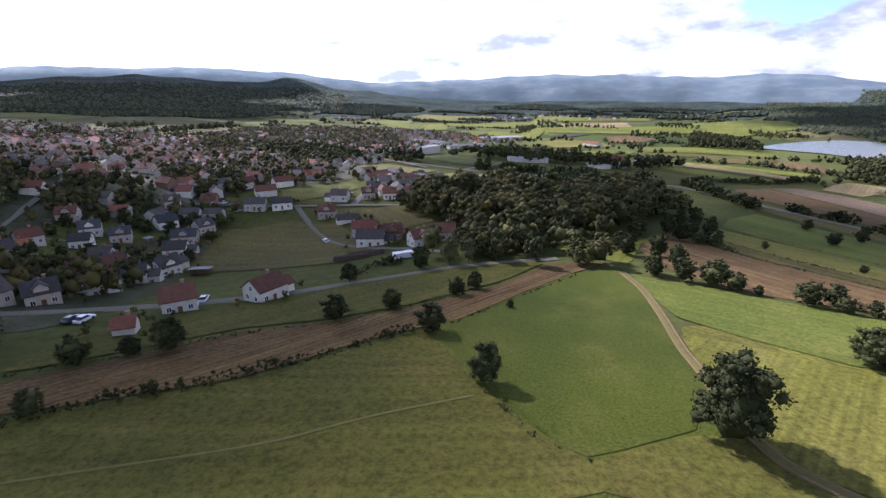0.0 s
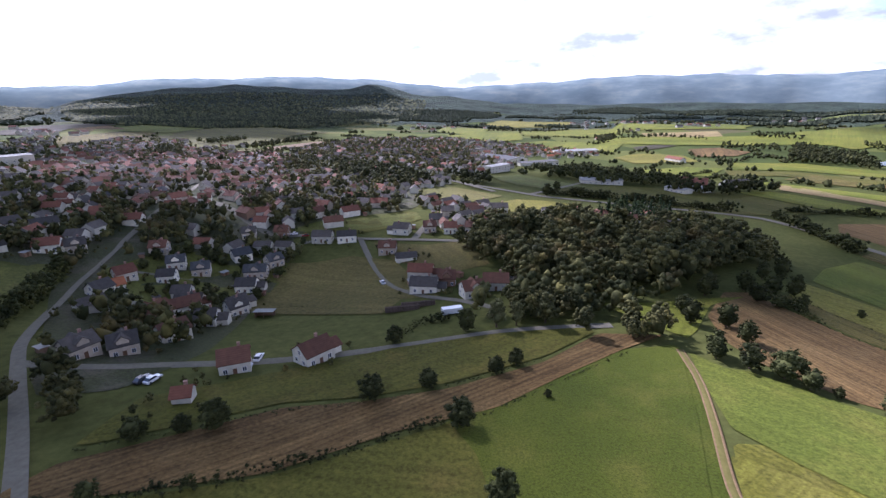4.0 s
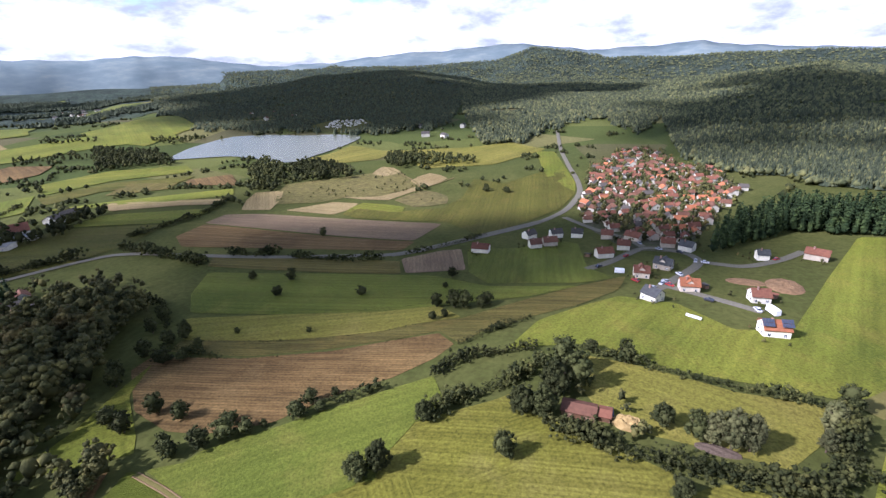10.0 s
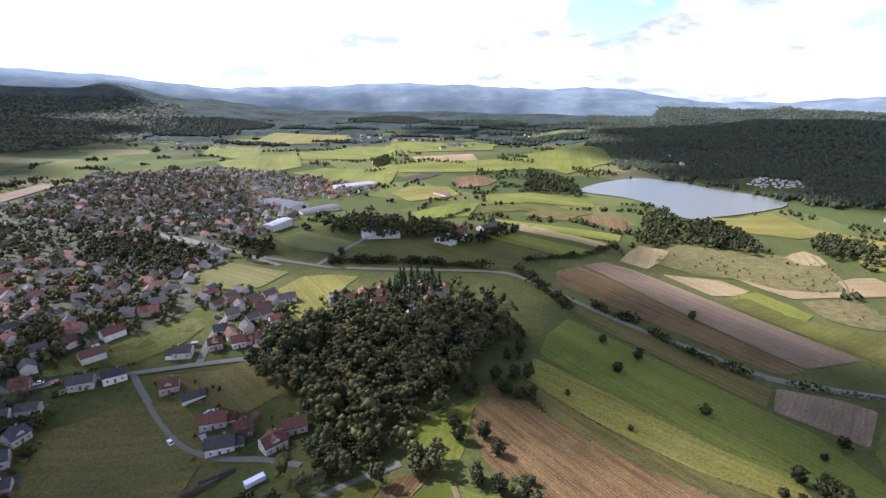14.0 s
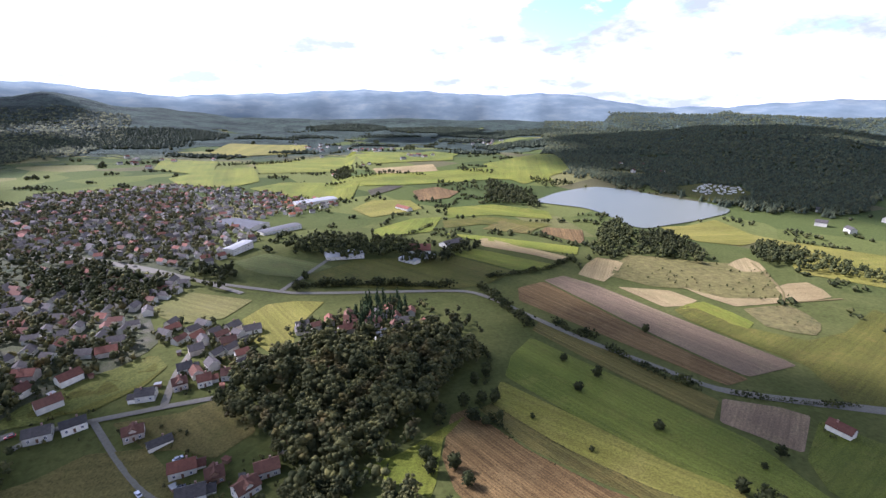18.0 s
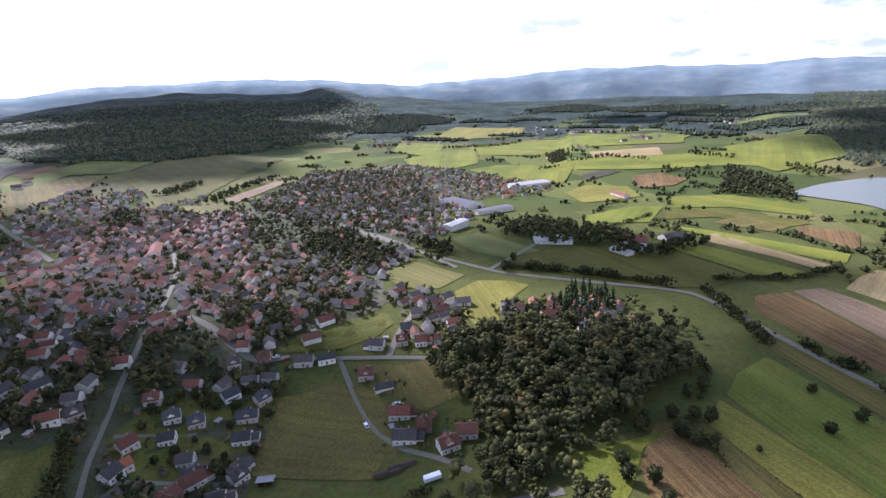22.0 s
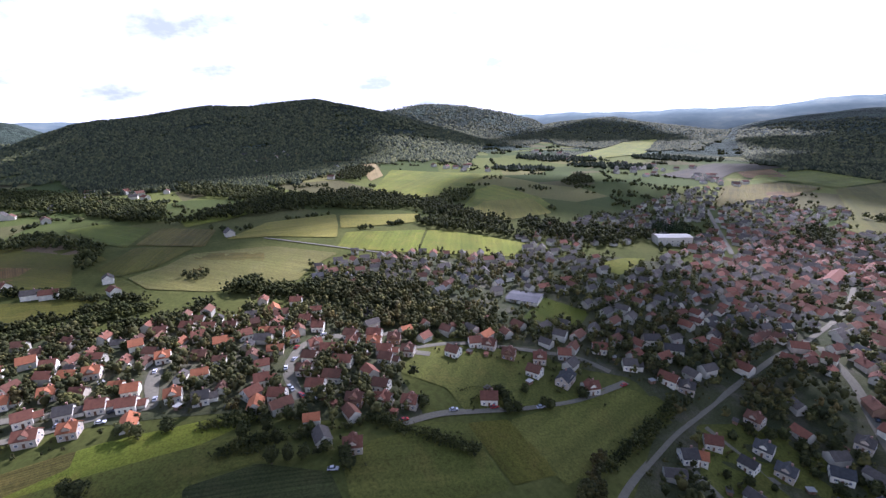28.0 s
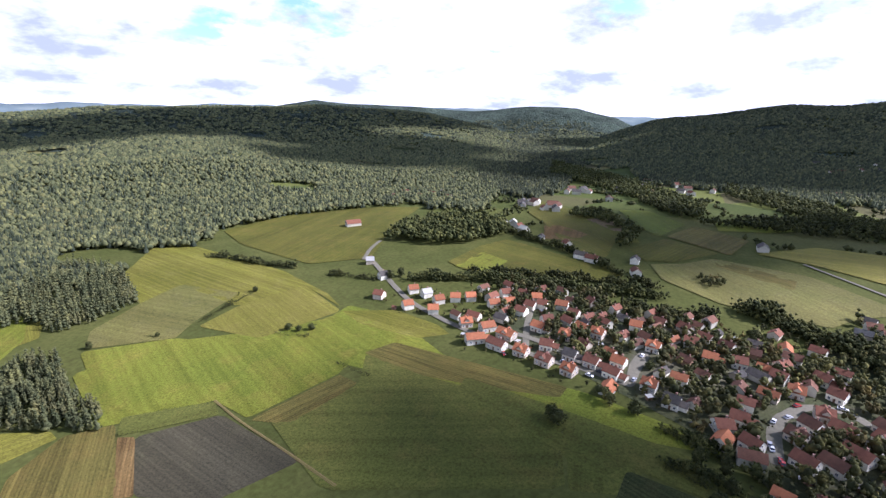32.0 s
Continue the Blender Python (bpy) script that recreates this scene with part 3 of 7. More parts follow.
road("main_road", 5.5, [(940, 223), (700, 161), (594, 127), (517, 100), (467, 88), (403, 88), (358, 101), (317, 125), (285, 143), (257, 159), (247, 169)])
road("village_street", 5, [(256, 46), (274, 36), (313, 21), (307, -4), (290, -12), (250, 3), (230, 11)])
road("village_lane", 4.5, [(290, -12), (287, -32), (308, -52), (328, -65)])
road("house_lane", 4.5, [(241, 6), (230, -15), (221, -32)])
road("upper_street", 5, [(313, 21), (329, 31), (349, 56), (380, 85)])
field("green_wide", "lush", [(2, -294), (-50, -297), (-95, -274), (-135, -260), (-156, -268), (-170, -230), (-163, -196), (-158, -162), (-183, -95), (-189, -54), (-187, -31), (-165, -68), (-164, -97), (-139, -142), (-120, -187), (-113, -203), (-61, -194), (-54, -204), (-50, -218), (-22, -225), (-2, -233)])
field("stub_hill", "mown", [(-116, -492), (-151, -370), (-155, -298), (-150, -270), (-150, -326), (-96, -322), (-77, -394), (-44, -373), (-44, -447), (-81, -516)])
field("olive_patch", "hay2", [(-77, -394), (-106, -346), (-65, -316), (-51, -301), (-7, -322), (-12, -347), (-44, -374)])
field("hay_mid", "hay", [(-150, -326), (-147, -264), (-90, -265), (-66, -308), (-96, -322)])
field("hay_low", "mown", [(-147, -264), (-175, -238), (-181, -200), (-178, -186), (-161, -196), (-146, -236)])
field("green_w", "lush", [(-4, -320), (-51, -301), (-84, -258), (-140, -262), (-158, -198), (-129, -208), (-106, -196), (-56, -193), (-49, -218), (-6, -248)])
field("plough_dark", "soil", [(-14, -214), (-48, -204), (-62, -150), (-28, -153), (-7, -176)])
field("strip_grass", "lawn", [(-8, -220), (-47, -205), (-49, -217), (-12, -234)])
field("corn_sw", "corn", [(29, -220), (10, -236), (-9, -230), (-2, -180), (16, -190), (36, -188)])
field("soil_strip", "plough", [(-8, -219), (-14, -214), (-7, -176), (-1, -180)])
field("dark_strip_sw", "corn", [(-106, -195), (-109, -181), (-70, -174), (-56, -191)])
field("village_brown", "corn", [(-128, -205), (-148, -202), (-164, -155), (-181, -102), (-171, -100), (-152, -132), (-133, -171)])
field("low_green", "lawn", [(-63, -183), (-70, -176), (-109, -180), (-128, -203), (-138, -160), (-163, -96), (-127, -66), (-61, -130)])
field("low_green_b", "lawn", [(-160, -89), (-163, -67), (-159, -51), (-140, -49), (-127, -65)])
field("edge_strip", "mown", [(31, -382), (9, -386), (13, -357), (31, -350), (62, -346), (62, -380)])
field("edge_strip_low", "mown", [(62, -258), (31, -257), (14, -244), (12, -236), (31, -232), (62, -230)])
field("farm_meadow", "meadow", [(-155, -536), (-238, -558), (-355, -530), (-399, -488), (-299, -417), (-255, -373), (-225, -345), (-175, -370), (-152, -472)])
field("edge_glade", "lush", [(63, -365), (36, -404), (17, -401), (20, -360), (38, -325), (62, -330)])
road("farm_road", 4, [(-217, -345), (-240, -369), (-263, -385)])
road("sw_lane", 4.5, [(-222, -340), (-198, -269), (-190, -240), (-188, -196), (-191, -154), (-196, -121), (-202, -104), (-203, -82), (-225, -88), (-238, -90)])
road("sw_street", 5, [(-198, -18), (-223, -26), (-249, -21), (-261, -6), (-254, 8), (-258, 34)])
road("sw_side", 4, [(-199, -143), (-221, -160), (-241, -172)])
road("field_track", 1.1, [(-49, -218), (-52, -196), (-60, -160), (-66, -128)])
field("strip_a", "lush", [(296, 698), (379, 699), (442, 627), (417, 578), (343, 631), (268, 629)])
field("strip_b", "meadow", [(255, 616), (338, 621), (398, 550), (353, 533), (301, 582), (241, 572)])
field("soil_lake", "plough", [(379, 540), (420, 512), (377, 452), (356, 518)])
field("olive_s", "corn", [(288, 555), (339, 592), (363, 536), (335, 516)])
field("strip_c", "lush", [(227, 548), (271, 522), (363, 445), (341, 420), (303, 453), (260, 500)])
field("stubble_s", "stubble", [(267, 518), (326, 415), (308, 400), (290, 433), (250, 480)])
field("strip_d", "lush", [(239, 470), (296, 393), (278, 385), (244, 390), (203, 458)])
field("grey_field", "meadow", [(42, 422), (76, 446), (99, 463), (150, 458), (200, 453), (242, 386), (195, 360), (150, 358), (100, 378), (54, 396)])
field("pale_field", "lush2", [(-16, 487), (15, 511), (48, 476), (74, 447), (38, 423), (12, 438), (-6, 460)])
field("school_meadow", "hay2", [(-72, 375), (-60, 392), (-46, 408), (-22, 392), (0, 377), (-20, 346), (-48, 344)])
field("yellow_meadow", "hay", [(-8, 340), (10, 365), (32, 366), (52, 358), (40, 338), (24, 312), (24, 289), (7, 286), (-2, 306)])
field("lane_meadow", "dry", [(-72, 226), (-47, 219), (-34, 196), (-17, 171), (-41, 169), (-88, 182), (-93, 216)])
field("barn_meadow", "dry", [(-66, 243), (-34, 239), (-19, 244), (-3, 219), (-1, 209), (-18, 198), (-34, 212), (-46, 216)])
field("row_meadow", "meadow", [(-86, 282), (-58, 302), (-47, 286), (-55, 270), (-77, 255), (-108, 259)])
field("wood_glade", "lush", [(39, 165), (59, 169), (81, 179), (95, 184), (78, 171), (65, 146), (60, 139), (47, 154)])
field("plain_a", "lush", [(-158, 1143), (-94, 1275), (14, 1314), (22, 1065), (-33, 992), (-120, 1018)])
field("plain_b", "lush", [(-1, 971), (65, 1035), (222, 991), (165, 814), (79, 844)])
field("plain_c", "lush", [(16, 1441), (245, 1544), (600, 1388), (516, 1191), (190, 1197), (25, 1177)])
field("plain_d", "lush", [(170, 1073), (328, 1043), (682, 1049), (601, 841), (493, 915), (286, 906), (157, 926)])
field("plain_e", "stubble", [(276, 1120), (437, 1136), (416, 1046), (270, 1048)])
field("plain_g", "hay", [(147, 727), (195, 789), (257, 771), (255, 701), (163, 660)])
field("plain_h", "lush", [(145, 586), (217, 638), (263, 638), (217, 558), (143, 554)])
road("north_road", 5, [(-60, 452), (-34, 429), (21, 391), (33, 383), (95, 368), (172, 352), (185, 331), (198, 288), (213, 242), (234, 199), (246, 169), (266, 155), (309, 133), (363, 101)])
road("mill_road", 4.5, [(21, 391), (48, 433), (74, 474)])
road("junction_street", 4, [(-103, 238), (-92, 247), (-74, 248), (-44, 247), (-19, 245)])
road("bend_lane", 3, [(-74, 247), (-57, 214), (-42, 188), (-26, 172), (-7, 164), (5, 156)])
road("school_street", 4, [(-44, 248), (-42, 274), (-36, 298)])
road("town_road", 5, [(-193, 536), (-124, 511), (-60, 452)])
field("lakeside", "meadow", [(745, 590), (748, 660), (790, 700), (865, 705), (912, 650), (850, 578), (770, 560)])
field("cross_field", "lawn", [(-213, 32), (-245, 47), (-235, 75), (-221, 107), (-201, 105), (-187, 115), (-189, 139), (-182, 112), (-178, 85), (-178, 58), (-197, 53)])
field("long_field", "lawn", [(-176, 24), (-169, 59), (-166, 79), (-174, 119), (-182, 161), (-171, 166), (-151, 133), (-133, 99)])
field("garden_court", "lawn", [(-118, 251), (-108, 268), (-80, 289), (-54, 301), (-47, 286), (-59, 271), (-96, 253)])
field("knob_lawn", "lush", [(-350, 217), (-362, 256), (-358, 277), (-323, 228)])
field("cemetery", "clover", [(-266, 120), (-250, 154), (-267, 170), (-295, 148)])
field("far_lush", "lush", [(-608, 161), (-748, 227), (-716, 323), (-629, 308), (-553, 234), (-554, 166)])
field("up_a", "meadow", [(-428, 595), (-403, 689), (-430, 850), (-468, 1011), (-462, 1184), (-642, 1264), (-739, 1087), (-690, 900), (-546, 746)])
field("up_b", "pasture", [(-908, 1088), (-751, 1105), (-705, 925), (-784, 887), (-745, 760), (-846, 880)])
field("up_c", "corn", [(-745, 705), (-765, 865), (-704, 895), (-650, 758), (-604, 629), (-580, 545)])
field("up_soil", "plough", [(-675, 732), (-690, 820), (-655, 790), (-636, 749), (-643, 703)])
field("up_d", "hay2", [(-403, 612), (-368, 665), (-313, 608), (-334, 565)])
field("up_e", "stubble2", [(-362, 670), (-345, 844), (-322, 817), (-332, 645)])
field("up_soil_b", "plough", [(-900, 884), (-923, 1001), (-824, 939), (-825, 837)])
field("up_f", "soil", [(-910, 690), (-1066, 960), (-965, 1128), (-930, 1010), (-905, 880), (-800, 740)])
field("up_lit", "lush", [(-783, 237), (-840, 289), (-713, 317), (-640, 300), (-700, 212)])
field("plain_i", "lush", [(-213, 1326), (-224, 1527), (-76, 1483), (-77, 1163)])
field("plain_j", "hay", [(-143, 1667), (-60, 2143), (231, 2018), (168, 1706)])
field("plain_k", "pasture", [(332, 1255), (547, 1471), (603, 1346), (467, 1193)])
field("plain_l", "lush", [(564, 1109), (924, 1325), (713, 939), (527, 840), (523, 949)])
field("soil_e", "plough", [(285, 844), (342, 870), (368, 813), (330, 770), (270, 757)])
field("soil_f", "soil", [(205, 869), (250, 905), (284, 895), (250, 860), (202, 824)])
field("sun_slope", "lush", [(-1338, 713), (-1784, 1153), (-1907, 1410), (-1338, 947), (-1225, 687)])
road("rail_road", 3.4, [(-64, 53), (-82, 69), (-110, 92), (-124, 104), (-135, 118), (-147, 137), (-158, 155), (-168, 178), (-178, 202), (-188, 228), (-200, 258), (-206, 282), (-238, 356), (-278, 414)])
road("cross_lane", 4.5, [(-173, 28), (-178, 45), (-178, 64), (-178, 85), (-181, 111), (-185, 127), (-193, 151)])
road("mid_street", 5, [(-105, 248), (-123, 241), (-147, 257), (-168, 274), (-202, 289)])
road("big_road", 5, [(-177, 555), (-97, 494), (-55, 451), (-8, 395)])
road("estate_street", 4, [(-238, 39), (-242, 71), (-228, 108), (-217, 135), (-202, 147)])
road("hill_street", 5, [(-364, 375), (-464, 447), (-570, 524)])
field("knoll_meadow", "meadow", [(-262, -260), (-266, -285), (-321, -296), (-353, -292), (-350, -250), (-346, -216), (-341, -160), (-314, -164), (-294, -202), (-276, -229)])
field("knoll_bright", "lush", [(-262, -272), (-306, -281), (-303, -246), (-272, -240)])
field("vale_meadow", "meadow", [(-481, -369), (-559, -402), (-540, -345), (-520, -300), (-476, -226), (-430, -190), (-417, -210), (-369, -190), (-360, -224), (-390, -255), (-430, -300)])
field("vale_soil", "plough", [(-426, -300), (-438, -289), (-432, -265), (-424, -243), (-394, -241), (-380, -266)])
field("vale_soil_b", "stubble2", [(-490, -287), (-512, -278), (-488, -240), (-467, -214), (-457, -233)])
field("west_a", "pasture", [(-580, -294), (-606, -266), (-554, -197), (-467, -190), (-510, -240)])
field("west_b", "corn", [(-476, -186), (-554, -188), (-530, -126), (-456, -120)])
field("west_c", "meadow", [(-405, -189), (-467, -182), (-455, -128), (-401, -144), (-384, -164)])
field("west_d", "hay2", [(-379, -156), (-402, -137), (-434, -126), (-450, -60), (-420, 2), (-385, -20), (-355, -29), (-340, -87), (-353, -134)])
field("west_dark", "corn", [(-434, -125), (-432, -92), (-429, -64), (-405, -60), (-410, -90), (-415, -117)])
field("ridge_field", "hay", [(-482, -107), (-563, -78), (-608, -1), (-540, 2), (-477, 1), (-489, -67)])
field("ridge_lit", "hay", [(-600, 4), (-596, 106), (-541, 91), (-520, 5)])
field("west_lit", "lush", [(-500, 11), (-498, 97), (-411, 73), (-437, 0)])
field("bright_w", "lush", [(-498, 100), (-470, 140), (-419, 185), (-383, 157), (-411, 75)])
field("slope_a", "lush", [(-597, -182), (-690, -130), (-664, -96), (-594, -126), (-550, -162)])
field("slope_b", "stubble", [(-1131, 53), (-1169, 94), (-975, 95), (-910, 64)])
field("slope_c", "lush", [(-790, 56), (-1053, 119), (-1026, 205), (-999, 336), (-759, 188), (-704, 96)])
field("slope_d", "hay", [(-603, 172), (-680, 224), (-693, 304), (-568, 282), (-527, 195)])
field("near_x", "beet", [(-151, -55), (-158, -30), (-149, -3), (-128, 4), (-124, -48)])
field("near_y", "lawn", [(-165, -91), (-176, -40), (-160, -26), (-153, -56), (-140, -60), (-140, -139), (-152, -145)])
field("near_z", "lawn", [(-150, 2), (-164, 13), (-172, 55), (-132, 64), (-126, 5)])
field("near_strip", "meadow", [(-170, 56), (-171, 76), (-138, 86), (-134, 65)])
field("near_zz", "lawn", [(-170, 76), (-180, 110), (-190, 147), (-180, 160), (-169, 144), (-141, 104), (-132, 86)])
road("west_lane", 3, [(-483, -71), (-433, 13), (-393, 79), (-376, 97)])
road("village_loop", 5, [(-203, -173), (-210, -139), (-206, -89), (-203, -81), (-224, -90), (-241, -92)])
road("loop_b", 5, [(-197, -17), (-219, -24), (-236, -25), (-244, -11), (-238, 29), (-230, 51)])
field("first_plough", "plough", [(-64, 55), (-65, 51), (-70, 56), (-68, 64), (-39, 88), (-22, 93), (-4, 101), (18, 117), (35, 138), (54, 140), (40, 128), (22, 110), (7, 94), (-12, 83), (-31, 68), (-53, 59)])
field("road_verge", "meadow", [(-70, 69), (-72, 87), (-45, 108), (-23, 123), (5, 136), (31, 142), (34, 139), (19, 121), (-4, 104), (-22, 95), (-40, 90), (-67, 70)])
field("big_clover", "clover", [(4, 91), (22, 108), (42, 128), (55, 130), (48, 97), (42, 74), (40, 62), (36, 53), (24, 49), (20, 48), (17, 50), (11, 63), (7, 78)])
field("slope_dark", "meadow", [(-63, 49), (-52, 58), (-31, 67), (-11, 81), (-2, 87), (4, 78), (8, 65), (15, 53), (20, 47), (20, 42), (-49, 33)])
field("block_lawn", "lawn", [(-162, 170), (-158, 203), (-122, 220), (-98, 214), (-92, 168), (-134, 150)])
road("block_street", 3.5, [(-160, 174), (-140, 182), (-120, 186), (-99, 189)])
road("block_lane", 3.5, [(-146, 148), (-125, 152), (-100, 155), (-90, 158)])
field("shed_meadow", "dry", [(-95, 163), (-102, 215), (-82, 219), (-66, 220), (-54, 193), (-32, 171), (-36, 154), (-92, 162)])
road("dirt_track", 1.8, [(55, 130), (54, 112), (50, 93), (46, 77), (45, 69), (43, 58), (42, 47), (46, 41), (50, 37)])
road("hill_lane", 3, [(-114, 95), (-97, 98), (-77, 106), (-56, 111), (-36, 118), (-12, 128), (8, 137), (40, 145)])
road("meadow_path", 0.5, [(-56, 41), (-39, 46), (-20, 51), (-8, 57), (7, 62)])
field("low_mown", "mown", [(49, 84), (57, 80), (65, 73), (72, 68), (80, 60), (57, 36), (48, 41), (42, 47), (43, 58), (46, 71)])
field("low_bank", "meadow", [(20, 47), (28, 50), (36, 52), (40, 51), (42, 46), (46, 41), (48, 37), (47, 35), (20, 42)])
field("clover_top", "pasture", [(57, 129), (68, 113), (88, 100), (108, 82), (114, 71), (97, 67), (86, 68), (72, 70), (60, 83), (53, 93), (54, 107)])

water, tree, shader, place = surface("lake_water", 0.22, 0.065)
shader.inputs["Base Color"].default_value = (0.098, 0.106, 0.066, 1)
shader.inputs["Specular Tint"].default_value = (1.0, 0.95, 0.76, 1)
bumped(tree, shader, tree.noise(place, 0.25, 4.0), 0.10, 0.05)
LAKE = [(457, 697), (544, 750), (639, 768), (680, 719), (700, 637), (731, 584), (730, 521), (617, 500), (550, 495), (512, 490), (499, 509), (515, 574), (514, 626), (479, 667)]
lake = sheet("water", rounded(LAKE, True), water)
tagged(lake, "calm grey-blue reservoir lake between woods", "lake", kind="structure")
LAWNS.append(LAKE)
CAMP = [(752, 628), (764, 668), (862, 702), (908, 650), (850, 582), (768, 600)]
LAWNS.append(CAMP)

# ---- trees ----
rng = np.random.default_rng(7)
ICO_V = []
phi = (1 + 5 ** 0.5) / 2
for a, b in ((1, phi), (-1, phi), (1, -phi), (-1, -phi)):
    ICO_V += [(0, a, b), (a, b, 0), (b, 0, a)]
ICO_V = np.array(ICO_V) / math.hypot(1, phi)
ICO_F = np.array([(i, j, k) for i in range(12) for j in range(i + 1, 12) for k in range(j + 1, 12)
                  if all(np.linalg.norm(ICO_V[a] - ICO_V[b]) < 1.1 for a, b in ((i, j), (j, k), (i, k)))])
for row in ICO_F:
    a, b, c = ICO_V[row]
    if np.dot(np.cross(b - a, c - a), a + b + c) < 0:
        row[1], row[2] = row[2], row[1]


def clumps(centres, radii, squash=0.85):
    """Uneven leaf clumps at the given places: vertices and triangles."""
    m = len(centres)
    spin = rng.uniform(0, 6.28, m)
    c, s = np.cos(spin), np.sin(spin)
    base = ICO_V[None] * rng.uniform(0.68, 1.28, (m, 12, 1))
    x = base[..., 0] * c[:, None] - base[..., 1] * s[:, None]
    y = base[..., 0] * s[:, None] + base[..., 1] * c[:, None]
    v = np.stack([x, y, base[..., 2] * squash], -1) * np.asarray(radii)[:, None, None] + np.asarray(centres)[:, None]
    f = ICO_F[None] + (np.arange(m) * 12)[:, None, None]
    return v.reshape(-1, 3), f.reshape(-1, 3)


OCT_V = np.array([(1, 0, 0), (0, 1, 0), (-1, 0, 0), (0, -1, 0), (0.2, 0.1, 0.95), (0, 0, -1)], float)
OCT_F = np.array([(0, 1, 4), (1, 2, 4), (2, 3, 4), (3, 0, 4), (1, 0, 5), (2, 1, 5), (3, 2, 5), (0, 3, 5)])


def lumps(centres, radii):
    """Eight-sided crowns, for woods far off."""
    m = len(centres)
    spin = rng.uniform(0, 6.28, m)
    c, s = np.cos(spin)[:, None], np.sin(spin)[:, None]
    base = OCT_V[None] * rng.uniform(0.75, 1.25, (m, 6, 1))
    v = np.stack([base[..., 0] * c - base[..., 1] * s, base[..., 0] * s + base[..., 1] * c, base[..., 2]], -1)
    v = v * np.asarray(radii)[:, None, None] + np.asarray(centres)[:, None]
    f = OCT_F[None] + (np.arange(m) * 6)[:, None, None]
    return v.reshape(-1, 3), f.reshape(-1, 3)


def sprays(centres, sizes):
    """Small leaf sprays, each one bent triangle pair lying at a random angle."""
    m = len(centres)
    d = rng.normal(size=(m, 2, 3))
    d /= np.linalg.norm(d, axis=2)[..., None]
    p = np.asarray(centres)
    s = np.asarray(sizes)[:, None]
    v = np.stack([p, p + d[:, 0] * s, p + (d[:, 0] + d[:, 1]) * s * 0.8, p + d[:, 1] * s], 1)
    q = np.arange(m * 4).reshape(m, 4)
    return v.reshape(-1, 3), np.concatenate([q[:, [0, 1, 2]], q[:, [0, 2, 3]]])


def joined(pieces):
    verts, faces, start = [], [], 0
    for v, f in pieces:
        verts.append(v)
        faces.append(f + start)
        start += len(v)
    return np.concatenate(verts), np.concatenate(faces)


def crown_points(count, shape):
    """Points in the outer shell of a crown that fills 0..1 in height and -0.5..0.5 across."""
    d = rng.normal(size=(count, 3))
    d /= np.linalg.norm(d, axis=1)[:, None]
    d[:, 2] = np.where(d[:, 2] < -0.7, -d[:, 2], d[:, 2])
    p = d * rng.uniform(0.55, 1.0, (count, 1))
    across = 0.37 if shape == "round" else 0.27
    lobes = 1 + 0.22 * np.sin(3 * np.arctan2(p[:, 1], p[:, 0]) + rng.uniform(0, 6)) * np.cos(4 * p[:, 2] + rng.uniform(0, 6))
    return np.column_stack([p[:, 0] * across * lobes, p[:, 1] * across * lobes, 0.49 + p[:, 2] * 0.47])


def crown_mesh(name, shape, material, leaf_count=5000, leaf=1.0):
    p = crown_points(110 if leaf_count > 2000 else 60, shape)
    lobe = rng.uniform(0.035, 0.075, len(p))
    v1, f1 = clumps(p * (0.95, 0.95, 0.97) + (0, 0, 0.015), lobe)
    core = np.array([(0, 0, 0.3), (0, 0, 0.5), (0.05, 0, 0.68), (-0.06, 0.04, 0.42), (0.04, -0.06, 0.55)])
    v0, f0 = clumps(core, np.array([0.21, 0.25, 0.19, 0.23, 0.22]) * (1.0 if shape == "round" else 0.72))
    turn = rng.integers(0, len(p), leaf_count)
    d = rng.normal(size=(len(turn), 3))
    d /= np.linalg.norm(d, axis=1)[:, None]
    q = p[turn] * (0.97, 0.97, 0.98) + (0, 0, 0.01) + d * lobe[turn, None] * rng.uniform(0.85, 1.5, (len(turn), 1))
    v2, f2 = sprays(q, rng.uniform(0.012, 0.027, len(q)) * leaf)
    v, f = joined([(v0, f0), (v1, f1), (v2, f2)])
    return quads_mesh(name, v, f, material, True)


def trunk_mesh():
    """A tapered stem with five limbs, one unit high over all."""
    bm = bmesh.new()

    def limb(a, b, r0, r1):
        a, b = Vector(a), Vector(b)
        made = bmesh.ops.create_cone(bm, segments=7, radius1=r0, radius2=r1, depth=(b - a).length, cap_ends=False)
        bmesh.ops.transform(bm, matrix=Matrix.Translation((a + b) / 2) @ (b - a).to_track_quat("Z", "Y").to_matrix().to_4x4(), verts=made["verts"])

    limb((0, 0, -0.03), (0.01, 0, 0.45), 0.035, 0.022)
    limb((0.01, 0, 0.45), (0, 0.02, 0.85), 0.022, 0.006)
    for k in range(5):
        turn = k * 1.3
        limb((0.005, 0, 0.28 + 0.06 * k), (0.25 * math.cos(turn), 0.25 * math.sin(turn), 0.5 + 0.07 * k), 0.014, 0.004)
    return shaded("trunk", bm, BARK)


def conifer_points(count):
    z = 1 - np.sqrt(rng.uniform(0, 1, count))
    turn = rng.uniform(0, 6.28, count)
    r = (1 - z) * 0.19 * rng.uniform(0.75, 1.1, count)
    return np.column_stack([r * np.cos(turn), r * np.sin(turn), 0.08 + 0.9 * z])


